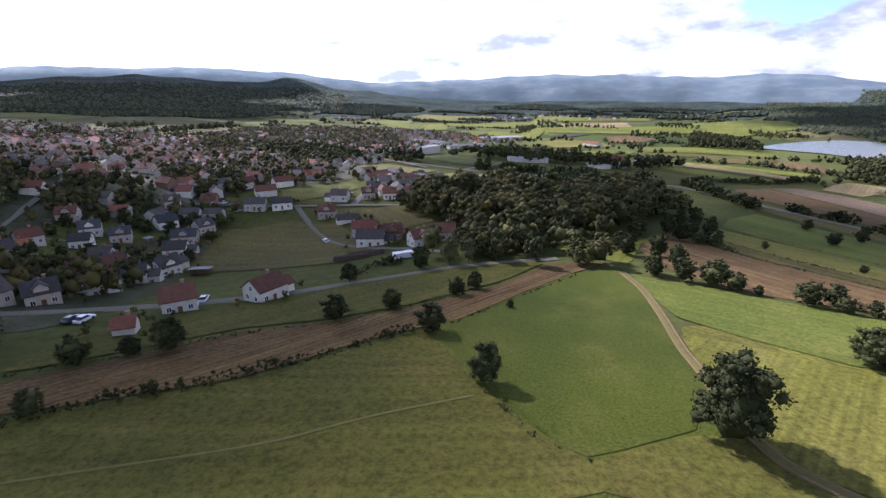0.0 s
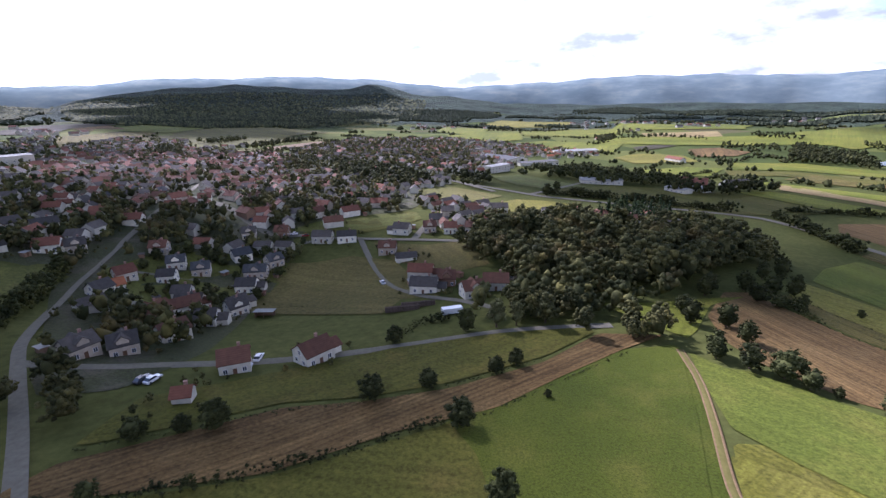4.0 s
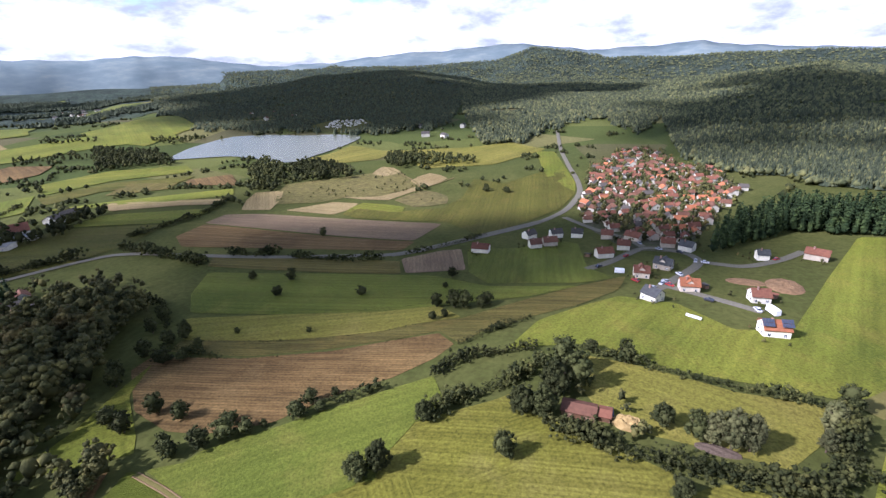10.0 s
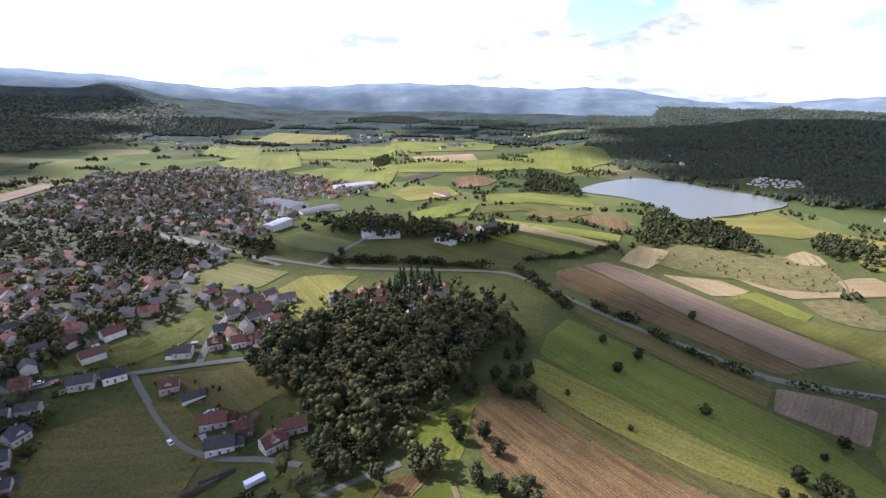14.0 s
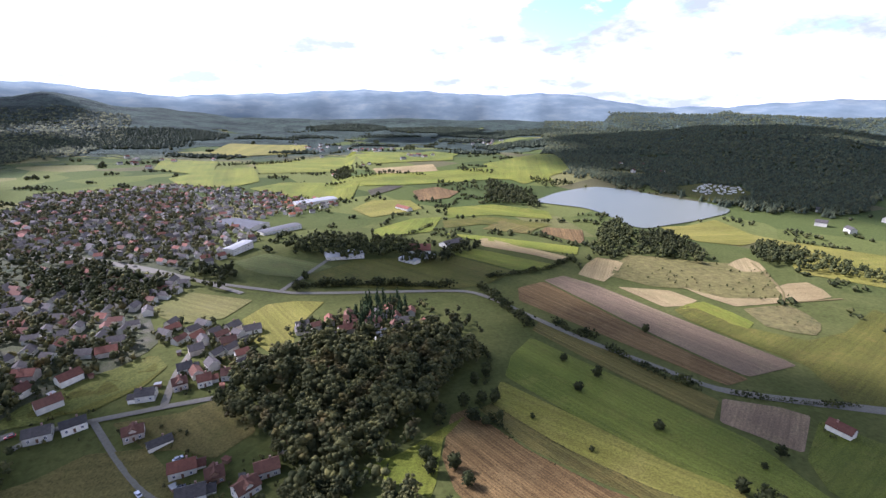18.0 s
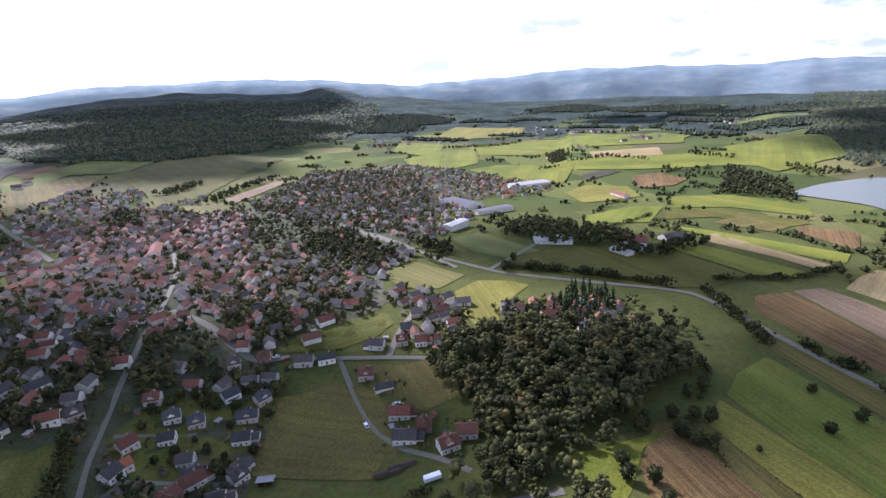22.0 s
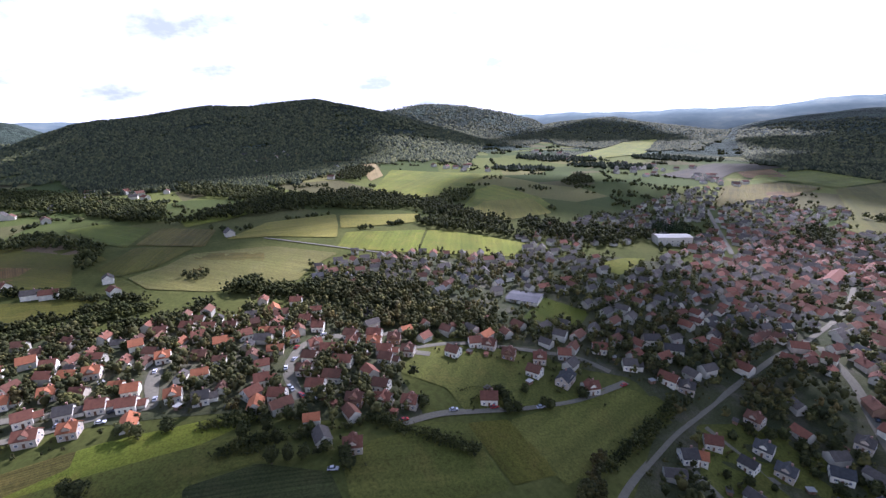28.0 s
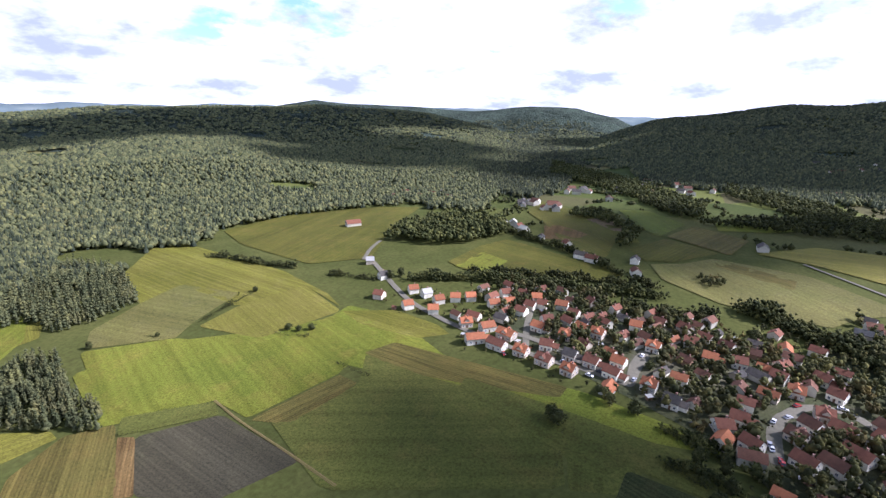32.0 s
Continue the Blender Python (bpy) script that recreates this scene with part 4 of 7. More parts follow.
def conifer_mesh(name):
    p = conifer_points(60)
    v1, f1 = clumps(p, 0.02 + 0.07 * (1 - p[:, 2]), 0.6)
    q = conifer_points(420)
    q[:, :2] *= 1.2
    v2, f2 = sprays(q, 0.02 + 0.05 * (1 - q[:, 2]))
    v, f = joined([(v1, f1), (v2, f2)])
    return quads_mesh(name, v, f, NEEDLE)


TRUNK = trunk_mesh()
CROWNS = {"broad": [crown_mesh("crown", "round", LEAF) for _ in range(5)],
          "broad_far": [crown_mesh("crown", "round", LEAF, 1000, 1.8) for _ in range(5)],
          "pale_far": [crown_mesh("crown", "tall", LEAF_PALE, 1000, 1.8) for _ in range(2)],
          "pale": [crown_mesh("crown", "tall", LEAF_PALE) for _ in range(3)],
          "conifer": [conifer_mesh("crown") for _ in range(2)]}
TREE_WORDS = {"broad": "dark green leafy tree on a meadow", "pale": "pale olive poplar-like tree by a hedge", "conifer": "dark green spruce tree"}
TREE_WORDS["broad_far"], TREE_WORDS["pale_far"] = TREE_WORDS["broad"], TREE_WORDS["pale"]


def prototype(kind, i):
    tree_ob = new("tree")
    part("trunk", TRUNK, tree_ob)
    part("crown", CROWNS[kind][i], tree_ob)
    tagged(tree_ob, TREE_WORDS[kind], "tree", "scattered trees")
    return tree_ob


PROTOS = {}
TREES = []


def tree_at(x, y, high, kind="broad", wide=1.0):
    if math.hypot(x, y) > 135 and kind != "conifer":
        kind += "_far"
    i = int(rng.integers(len(CROWNS[kind])))
    s = high
    w = high * wide
    m = Matrix.Translation((x, y, float(land(x, y)) - 0.07 * high)) @ Matrix.Rotation(rng.uniform(0, 6.28), 4, "Z")
    if (kind, i) not in PROTOS:
        PROTOS[kind, i] = prototype(kind, i)
        ob = PROTOS[kind, i]
        ob.matrix_basis = m
    else:
        ob = copy_thing(PROTOS[kind, i], m)
    ob.scale = (w, w, s)
    TREES.append((x, y))
    return ob


def trees(rows):
    for x, y, high in rows:
        kind = "pale" if (104 < x < 140 and -40 < y < -5) or (-22 < x < 32 and 138 < y < 170) else "broad"
        tree_at(x, y, high * rng.uniform(1.0, 1.2), kind, rng.uniform(1.0, 1.35) if high < 7.5 and kind == "broad" else rng.uniform(0.82, 0.98))


def hedge(high, width, points):
    """A bank of shrubs along a line."""
    high *= 1.25 if high > 1.5 else 1.0
    line = np.array(rounded(points, False, 2))
    step = np.linalg.norm(np.diff(line, axis=0), axis=1)
    total = step.sum()
    close = np.hypot(*line.T).min() < 210
    leafy = 13 if close else 4
    m = int(total * width * (1.4 if high > 1.5 and close else 1.0)) + 8
    at = rng.uniform(0, total, m)
    s = np.concatenate([[0], np.cumsum(step)])
    x = np.interp(at, s, line[:, 0]) + rng.normal(0, width * 0.26, m)
    y = np.interp(at, s, line[:, 1]) + rng.normal(0, width * 0.26, m)
    grow = high * (0.72 + 0.4 * np.sin(at * 0.21 + high) * np.sin(at * 0.083))
    z = land(x, y) + grow * rng.uniform(0.12, 0.85, m)
    size = np.clip(grow * rng.uniform(0.10, 0.19, m), 0.2, 0.85 if close else 1.3)
    v1, f1 = lumps(np.column_stack([x, y, z]), size)
    pick = rng.integers(0, m, m * leafy)
    d = rng.normal(size=(m * leafy, 3))
    d /= np.linalg.norm(d, axis=1)[:, None]
    v2, f2 = sprays(np.column_stack([x, y, z])[pick] + d * size[pick, None] * rng.uniform(0.8, 1.5, (len(pick), 1)), np.minimum(rng.uniform(0.16, 0.42, m * leafy) * (1 if close else 1.5), size[pick] * 0.6))
    v, f = joined([(v1, f1), (v2, f2)])
    ob = new("hedgerow", quads_mesh("hedgerow", v, f, LEAF if high > 1.5 else TUFT, True))
    if high > 1.5:
        tagged(ob, "dense dark green hedgerow of shrubs along a field", "hedge", "field hedgerows", "stuff")
    else:
        ob.name = "grass_bank"
        tagged(ob, "low bank of tall rough grass between fields", "grass", "field banks", "stuff")


def spread(poly, spacing):
    """Uneven places within an outline."""
    xs, ys = [p[0] for p in poly], [p[1] for p in poly]
    gx, gy = np.meshgrid(np.arange(min(xs), max(xs), spacing), np.arange(min(ys), max(ys), spacing))
    x = gx.ravel() + rng.uniform(-0.42, 0.42, gx.size) * spacing
    y = gy.ravel() + rng.uniform(-0.42, 0.42, gx.size) * spacing
    keep = inside(poly, x, y)
    return x[keep], y[keep]


def thicket(x, y, high, kind, detail):
    """Many trees in one mesh: clumps and sprays for broad crowns, stacked whorls for conifers."""
    m = len(x)
    z = land(x, y)
    tall = high * rng.uniform(0.58, 1.22, m)
    pieces = []
    if kind == "conifer":
        k = detail
        level = np.tile(np.linspace(0.18, 0.92, k), m)
        who = np.repeat(np.arange(m), k)
        c = np.column_stack([x[who], y[who], z[who] + tall[who] * level])
        c[:, :2] += rng.normal(0, 0.25, (len(c), 2))
        size = tall[who] * (0.04 + 0.14 * (1 - level))
        pieces.append(lumps(c, size))
    else:
        k = detail
        who = np.repeat(np.arange(m), k)
        p = np.concatenate([crown_points(k, "round") for _ in range(m)]) if m else np.zeros((0, 3))
        wide = tall * rng.uniform(0.72, 1.12, m)
        c = np.column_stack([x[who] + p[:, 0] * wide[who], y[who] + p[:, 1] * wide[who], z[who] + tall[who] * (0.06 + 0.94 * p[:, 2])])
        size = tall[who] * rng.uniform(0.07, 0.125, len(who)) * (0.74 if detail > 20 else 1.0 if detail > 9 else 1.25)
        heart = np.column_stack([x, y, z + tall * 0.50])
        pieces.append(clumps(heart, wide * 0.22, 1.3))
        pieces.append(clumps(c, size) if detail > 20 else lumps(c, size))
    n_spray = len(c) * (13 if detail > 20 else 6 if detail > 9 else 4)
    pick = rng.integers(0, len(c), n_spray)
    d = rng.normal(size=(n_spray, 3))
    d /= np.linalg.norm(d, axis=1)[:, None]
    leaf = 0.034 if detail > 20 else 0.045 if detail > 9 else 0.07
    pieces.append(sprays(c[pick] + d * (size[pick] * rng.uniform(0.85, 1.4, n_spray))[:, None], tall[who][pick] * rng.uniform(0.6, 1.3, n_spray) * leaf))
    return joined(pieces)


def wood(kind, high, spacing, poly):
    far = math.hypot(sum(p[0] for p in poly) / len(poly), sum(p[1] for p in poly) / len(poly))
    spruce = kind != "broad"
    spacing *= (0.8 if spruce else 0.70) if far < 500 else 0.85
    x, y = spread(poly, spacing)
    keep = np.ones(len(x), bool)
    for line, width in ROADS:
        keep &= np.min((x[:, None] - line[None, ::2, 0]) ** 2 + (y[:, None] - line[None, ::2, 1]) ** 2, axis=1) > (width / 2 + 3.5) ** 2
    x, y = x[keep], y[keep]
    if not len(x):
        return
    v, f = thicket(x, y, high, "conifer" if spruce else "broad", (9 if spruce else 34 if far < 240 else 9) if far < 420 else 5)
    material = {"conifer": NEEDLE, "plantation": LEAF_HILL, "broad": LEAF_WOOD if far < 420 else LEAF}[kind]
    ob = new("woodland", quads_mesh("woodland", v, f, material, True))
    tagged(ob, "dense dark spruce wood" if kind == "conifer" else "dense olive-green larch plantation" if kind == "plantation" else "dense mixed broadleaf wood, some crowns turning brown" if far < 420 else "band of dark green broadleaf trees between fields", "woodland", "woods", "stuff")


GARDEN_AREAS = []


def gardens(high, spacing, poly):
    GARDEN_AREAS.append((high, spacing, poly))


wood("conifer", 17, 6, [(308, -16), (367, -62), (378, -148), (366, -234), (430, -272), (442, -178), (428, -72), (365, -29)])
wood("broad", 10, 9, [(352, 412), (386, 440), (428, 405), (448, 376), (430, 378), (403, 408), (372, 392)])
wood("broad", 12, 9, [(415, 793), (465, 766), (469, 698), (435, 642), (414, 685), (369, 710)])
hedge(2.5, 4, [(143, 74), (158, 68), (177, 55)])
hedge(3.5, 4, [(98, 97), (104, 91), (109, 86)])
hedge(4, 5, [(122, 73), (134, 69), (143, 57), (151, 47)])
hedge(5, 6, [(100, 65), (111, 60), (118, 54), (127, 47), (142, 41)])
hedge(4.5, 7, [(109, 32), (107, 22), (106, 8), (107, -6), (108, -17), (109, -30)])
hedge(3.5, 4, [(155, 32), (150, 10), (148, -16), (149, -38)])
hedge(7, 6, [(111, -31), (130, -38), (147, -42)])
hedge(4, 5, [(121, -40), (117, -49), (113, -59)])
hedge(3.5, 4, [(316, 129), (292, 138), (268, 150), (252, 160)])
hedge(6, 5, [(269, -133), (245, -115), (221, -99)])
hedge(2.5, 4, [(106, 195), (107, 176), (107, 162)])
hedge(6, 7, [(210, 274), (212, 254), (223, 244)])
hedge(5, 6, [(221, 229), (224, 200), (238, 170)])
trees([(267, 241, 8), (166, 188, 6), (181, 145, 5), (187, 198, 8), (180, 221, 5), (137, 141, 3), (126, 172, 3.5), (180, 87, 9), (187, 79, 7), (220, 112, 7), (203, 108, 3.5), (89, 103, 6)])
trees([(94, 98, 4), (75, 118, 7), (82, 110, 3), (75, 71, 7), (100, 65, 7), (94, 39, 9), (112, 40, 9), (151, 16, 9), (121, 4, 7), (119, -4, 9), (118, -8, 11), (118, -12, 12)])
trees([(119, -16, 12), (300, -120, 10), (268, -107, 7), (243, -130, 7), (463, 185, 8), (456, 158, 6), (130, 28, 14), (136, 33, 15), (124, 33, 13), (113, 34, 10), (97, -1, 6), (155, 28, 5)])
trees([(150, -43, 9), (136, -36, 10), (127, -33, 8), (163, 95, 4), (167, 91, 4)])
wood("plantation", 11, 4.6, [(62, -330), (31, -323), (22, -322), (6, -325), (5, -279), (-7, -241), (-2, -229), (11, -241), (36, -262), (62, -262)])
wood("plantation", 12, 5.0, [(62, -470), (31, -466), (11, -478), (-17, -506), (-46, -454), (-45, -379), (-10, -356), (8, -361), (14, -386), (36, -388), (62, -384)])
wood("broad", 13, 8, [(-265, -388), (-307, -409), (-384, -409), (-406, -347), (-367, -305), (-315, -312), (-290, -336)])
hedge(6, 7, [(-125, -451), (-142, -400), (-163, -369)])
hedge(5, 6, [(-176, -334), (-197, -296)])
hedge(8, 9, [(-217, -275), (-248, -243), (-264, -220), (-292, -168), (-320, -117)])
hedge(9, 11, [(-349, -72), (-335, -39), (-329, -5), (-331, 29)])
hedge(4, 5, [(-182, -56), (-191, -27)])
hedge(4, 5, [(-166, -47), (-171, -24), (-170, -10)])
hedge(2, 3, [(-117, -182), (-111, -205)])
hedge(2.5, 3, [(-71, -314), (-91, -326), (-113, -339)])
trees([(-155, -90, 7), (-108, -263, 5), (-112, -257, 5), (-119, -253, 5), (-9, -321, 5), (-43, -311, 3), (-116, -340, 5), (-216, -287, 8), (-207, -289, 8)])
wood("broad", 15.0, 10.5, [(-24, 244), (-14, 262), (4, 270), (35, 277), (66, 279), (91, 282), (116, 278), (128, 256), (131, 236), (110, 226), (96, 206), (76, 191), (57, 182), (43, 172), (30, 166), (16, 166), (10, 184), (-6, 213)])
wood("broad", 9, 6.5, [(6, 166), (22, 162), (36, 150), (56, 145), (54, 131), (40, 134), (24, 138), (8, 148)])
wood("conifer", 12, 7, [(60, 320), (86, 347), (114, 343), (107, 314), (77, 296), (58, 296)])
wood("broad", 11, 8, [(-55, 449), (-45, 478), (-16, 455), (-8, 402), (-33, 408)])
wood("broad", 12, 8, [(30, 530), (60, 488), (88, 466), (128, 464), (178, 470), (160, 520), (90, 560), (50, 556)])
wood("broad", 11, 8, [(437, 428), (462, 452), (490, 470), (523, 459), (508, 415), (489, 379), (456, 348), (432, 397)])
wood("broad", 11, 8, [(515, 322), (542, 361), (572, 378), (607, 390), (609, 337), (580, 325), (554, 320)])
wood("broad", 12, 8, [(426, 489), (462, 515), (500, 536), (486, 500), (474, 474), (440, 445), (405, 420), (388, 442)])
wood("broad", 10, 9, [(587, 385), (616, 350), (611, 261), (580, 245), (541, 302), (551, 350)])
wood("broad", 10, 9, [(187, 1178), (251, 1309), (222, 1041), (173, 1020)])
wood("broad", 10, 10, [(483, 919), (500, 763), (432, 705), (404, 766)])
wood("broad", 11, 9, [(153, 480), (177, 451), (210, 474), (250, 494), (242, 463), (179, 427), (140, 441)])
wood("broad", 11, 9, [(-174, 476), (-130, 487), (-80, 447), (-60, 400), (-85, 383), (-143, 410)])
hedge(7, 8, [(188, 355), (188, 318), (188, 271)])
hedge(7, 8, [(35, 397), (79, 393), (121, 378), (162, 362)])
hedge(5, 6, [(205, 378), (276, 383), (332, 413)])
hedge(4, 5, [(233, 597), (189, 554), (136, 524)])
hedge(4, 4, [(138, 254), (133, 230), (118, 209)])
trees([(44, 416, 9), (34, 389, 10), (177, 100, 8), (179, 92, 9), (182, 80, 7), (109, 194, 7), (113, 211, 8), (124, 219, 9), (456, 182, 7), (457, 161, 7), (121, 378, 6), (98, 193, 8)])
trees([(97, 180, 7)])
wood("conifer", 13, 7, [(-435, 330), (-408, 361), (-450, 397), (-476, 369)])
wood("broad", 12, 8, [(-707, -24), (-685, 67), (-571, 137), (-459, 181), (-505, 200), (-641, 156), (-764, 76), (-801, -25)])
wood("broad", 12, 8, [(-471, 198), (-416, 219), (-395, 254), (-410, 318), (-435, 337), (-468, 261), (-522, 220)])
wood("broad", 10, 7, [(-318, 4), (-305, 38), (-286, 76), (-269, 105), (-250, 98), (-256, 66), (-270, 34), (-288, 6)])
wood("broad", 11, 8, [(-340, -17), (-338, 34), (-313, 63), (-296, 55), (-303, 2)])
wood("broad", 8, 6, [(-150, 112), (-128, 101), (-100, 96), (-84, 84), (-74, 72), (-90, 62), (-106, 74), (-126, 88)])
hedge(8, 9, [(-335, -25), (-318, 19), (-295, 62)])
trees([(-179, 97, 6), (-184, 121, 6), (-141, 151, 5), (-176, 78, 7)])
wood("broad", 12, 8, [(-830, -251), (-731, -114), (-661, -9), (-632, 87), (-673, 92), (-731, -11), (-847, -131), (-932, -281)])
wood("broad", 12, 8, [(-936, -4), (-917, 45), (-1066, 86), (-1090, 30)])
wood("broad", 13, 8, [(-841, -594), (-710, -359), (-584, -192), (-698, -229), (-866, -434), (-1053, -739)])
wood("broad", 11, 7, [(-492, -314), (-556, -310), (-506, -258), (-467, -206), (-399, -191), (-404, -203), (-462, -222), (-490, -268)])
wood("broad", 12, 8, [(-674, -317), (-709, -304), (-650, -240), (-605, -205), (-590, -222), (-630, -270)])
wood("broad", 11, 8, [(-562, -190), (-590, -140), (-619, -86), (-660, -50), (-702, -3), (-740, -20), (-743, -104), (-690, -140), (-624, -164)])
wood("broad", 6, 6, [(-377, -121), (-388, -109), (-375, -96), (-358, -104)])
wood("broad", 10, 7, [(-545, 90), (-500, 104), (-470, 146), (-425, 190), (-440, 204), (-490, 165), (-550, 120)])
hedge(7, 7, [(-336, -158), (-356, -200), (-364, -240), (-372, -290), (-396, -345)])
hedge(7, 8, [(-262, -252), (-278, -224), (-296, -198), (-316, -160), (-335, -130)])
wood("broad", 11, 8, [(-631, 129), (-685, 194), (-777, 236), (-761, 179)])
wood("broad", 11, 8, [(-422, 515), (-462, 588), (-416, 570), (-370, 500), (-399, 490)])
wood("broad", 10, 8, [(-374, 640), (-386, 734), (-370, 886), (-358, 886), (-368, 734), (-360, 650)])
wood("broad", 10, 8, [(-486, 695), (-484, 800), (-462, 800), (-452, 705)])
wood("broad", 10, 8, [(-840, 425), (-935, 508), (-900, 520), (-825, 490), (-800, 420)])
wood("broad", 9, 9, [(141, 955), (233, 1004), (298, 1048), (372, 990), (374, 1003), (298, 1064), (230, 1020), (138, 970)])
wood("broad", 10, 9, [(360, 908), (418, 808), (484, 735), (490, 748), (426, 822), (366, 924)])
wood("broad", 10, 9, [(468, 1048), (528, 984), (522, 970), (462, 1034)])
wood("broad", 9, 10, [(562, 898), (625, 807), (590, 790), (550, 800)])
wood("broad", 10, 10, [(-69, 1340), (30, 1375), (145, 1470), (145, 1490), (26, 1396), (-72, 1358)])
hedge(9, 10, [(-340, -76), (-326, -28), (-307, 27), (-286, 62)])
hedge(7, 9, [(-278, -146), (-294, -105), (-317, -83)])
hedge(5, 6, [(-177, 13), (-163, 38), (-151, 56)])
hedge(7, 6, [(-139, 105), (-145, 117), (-152, 131), (-163, 149), (-174, 166)])
hedge(2, 2, [(-193, 58), (-197, 67), (-194, 80), (-188, 74)])
trees([(-156, -94, 8), (-185, -70, 7), (-168, -24, 8), (-176, -29, 8), (-158, -19, 8), (-182, -15, 8), (-184, 39, 7)])
hedge(2, 3, [(-64, 50), (-52, 58), (-31, 68), (-11, 82), (-2, 88)])
trees([(-21, 95, 6), (-9, 101, 5), (-0, 87, 6), (6, 110, 5), (11, 115, 5), (-48, 79, 7), (-61, 73, 5), (-54, 77, 4), (9, 66, 8), (39, 51, 12), (79, 67, 9), (81, 122, 4)])
trees([(96, 104, 6), (102, 99, 3), (-4, 137, 9), (5, 140, 10), (11, 142, 9), (20, 145, 11), (-24, 127, 6), (75, 151, 9), (76, 140, 8), (-60, 53, 3.5), (-55, 57, 4), (18, 100, 2)])
trees([(48, 35, 8), (80, 182, 9), (84, 188, 8), (64, 130, 8), (69, 122, 7), (78, 113, 6), (115, 191, 9), (110, 176, 6), (65, 152, 8), (66, 161, 7), (63, 127, 6), (102, 175, 5)])
gardens(7, 5.6, [(-207, 129), (-236, 173), (-256, 227), (-323, 326), (-437, 478), (-360, 618), (-196, 403), (-62, 300), (-113, 249), (-101, 217), (-82, 166), (-126, 110), (-156, 159), (-196, 157)])
gardens(7, 7, [(-360, 618), (-288, 643), (-319, 960), (-96, 905), (-41, 589), (-69, 367), (-62, 300), (-146, 344), (-196, 403)])
gardens(6, 6.5, [(-354, -25), (-403, 46), (-374, 155), (-373, 240), (-323, 326), (-256, 227), (-236, 173), (-207, 129), (-237, 106), (-256, 66), (-267, 37), (-303, -27)])
gardens(6, 6, [(-203, -33), (-303, -27), (-267, 37), (-214, 31), (-167, 40)])
gardens(6, 6, [(-198, -171), (-283, -221), (-294, -153), (-293, -53), (-281, -5), (-266, 71), (-228, 63), (-188, 26), (-178, -6), (-192, -45), (-199, -87)])
gardens(6, 5, [(457, 81), (567, 95), (702, 78), (712, 42), (614, 7), (588, -30), (493, -51), (431, -30), (364, -15), (306, -1), (303, 29), (349, 60), (404, 77)])
gardens(7, 7, [(-102, 88), (-163, 148), (-143, 203), (-109, 230), (-101, 193), (-91, 144), (-80, 92)])
gardens(8, 7, [(-11, 145), (23, 160), (41, 151), (65, 161), (78, 141), (87, 164), (67, 178), (24, 167), (-8, 158)])
gardens(7, 9, [(41, 276), (25, 313), (65, 328), (118, 342), (159, 306), (146, 264), (113, 284)])
hedge(0.9, 1.2, [(144, 188), (154, 161), (166, 125), (182, 102)])
hedge(0.9, 1.2, [(114, 188), (126, 146), (143, 113), (156, 99)])
hedge(0.9, 1.4, [(102, 186), (110, 149), (126, 119), (140, 100), (151, 87)])
hedge(1.0, 1.6, [(204, 62), (226, 46), (246, 28)])
hedge(1.0, 1.5, [(195, 41), (220, 28), (238, 24)])
hedge(1.0, 1.5, [(112, -59), (121, -75), (134, -97)])
hedge(0.9, 1.3, [(108, -31), (98, -33), (92, -34)])
hedge(0.8, 1.2, [(8, 65), (14, 52), (20, 47)])
hedge(0.9, 1.3, [(-69, 67), (-39, 87), (-22, 92), (-4, 102), (18, 119)])
hedge(0.9, 1.3, [(4, 90), (22, 108), (41, 126)])
hedge(0.8, 1.0, [(-100, 185), (-78, 193), (-57, 195)])
hedge(0.8, 1.0, [(-79, 168), (-64, 169), (-56, 170)])
hedge(2.4, 4, [(-24, 130), (-20, 144), (-11, 146)])
hedge(1.3, 1.4, [(-8, -220), (-47, -205), (-49, -217), (-12, -234), (-8, -220)])
hedge(2.6, 2.6, [(-106, -345), (-90, -326), (-76, -320), (-66, -313)])
hedge(2.2, 3.5, [(-99, -264), (-106, -255), (-113, -246)])
hedge(2.0, 3.0, [(-37, -316), (-45, -305)])
hedge(4, 6, [(-112, -456), (-132, -427), (-155, -381)])
hedge(2.2, 2.2, [(-177, 62), (-188, 62), (-192, 84), (-182, 84), (-177, 76)])
trees([(-186, 80, 5), (-189, 78, 6), (-181, 79, 5), (-176, 83, 6), (-177, 100, 5), (-190, 92, 5), (-174, -38, 8), (-157, -25, 8), (-158, -13, 7), (-183, -21, 8), (-150, 4, 7), (-156, 3, 6)])
trees([(-152, 182, 5), (-149, 200, 7), (-134, 204, 6), (-128, 203, 5), (-118, 205, 7), (-115, 192, 5), (-126, 180, 4), (-130, 171, 5), (-118, 176, 5), (-108, 172, 4), (-104, 165, 6), (-96, 176, 6), (-99, 201, 6), (-134, 163, 5), (-154, 193, 6), (-140, 208, 8), (-147, 206, 8), (-115, 219, 7)])
hedge(1.5, 1.4, [(-150, 180), (-136, 184), (-118, 189), (-106, 192)])
hedge(1.6, 1.6, [(-127, 172), (-112, 169), (-102, 170)])
hedge(0.8, 1.2, [(-162, -90), (-119, -67)])
hedge(0.8, 1.2, [(-112, -130), (-139, -138)])
hedge(0.8, 1.2, [(-160, -54), (-125, -48)])
hedge(3.5, 4, [(-184, -57), (-183, -43), (-183, -31)])
hedge(3, 4, [(-164, -48), (-165, -31)])

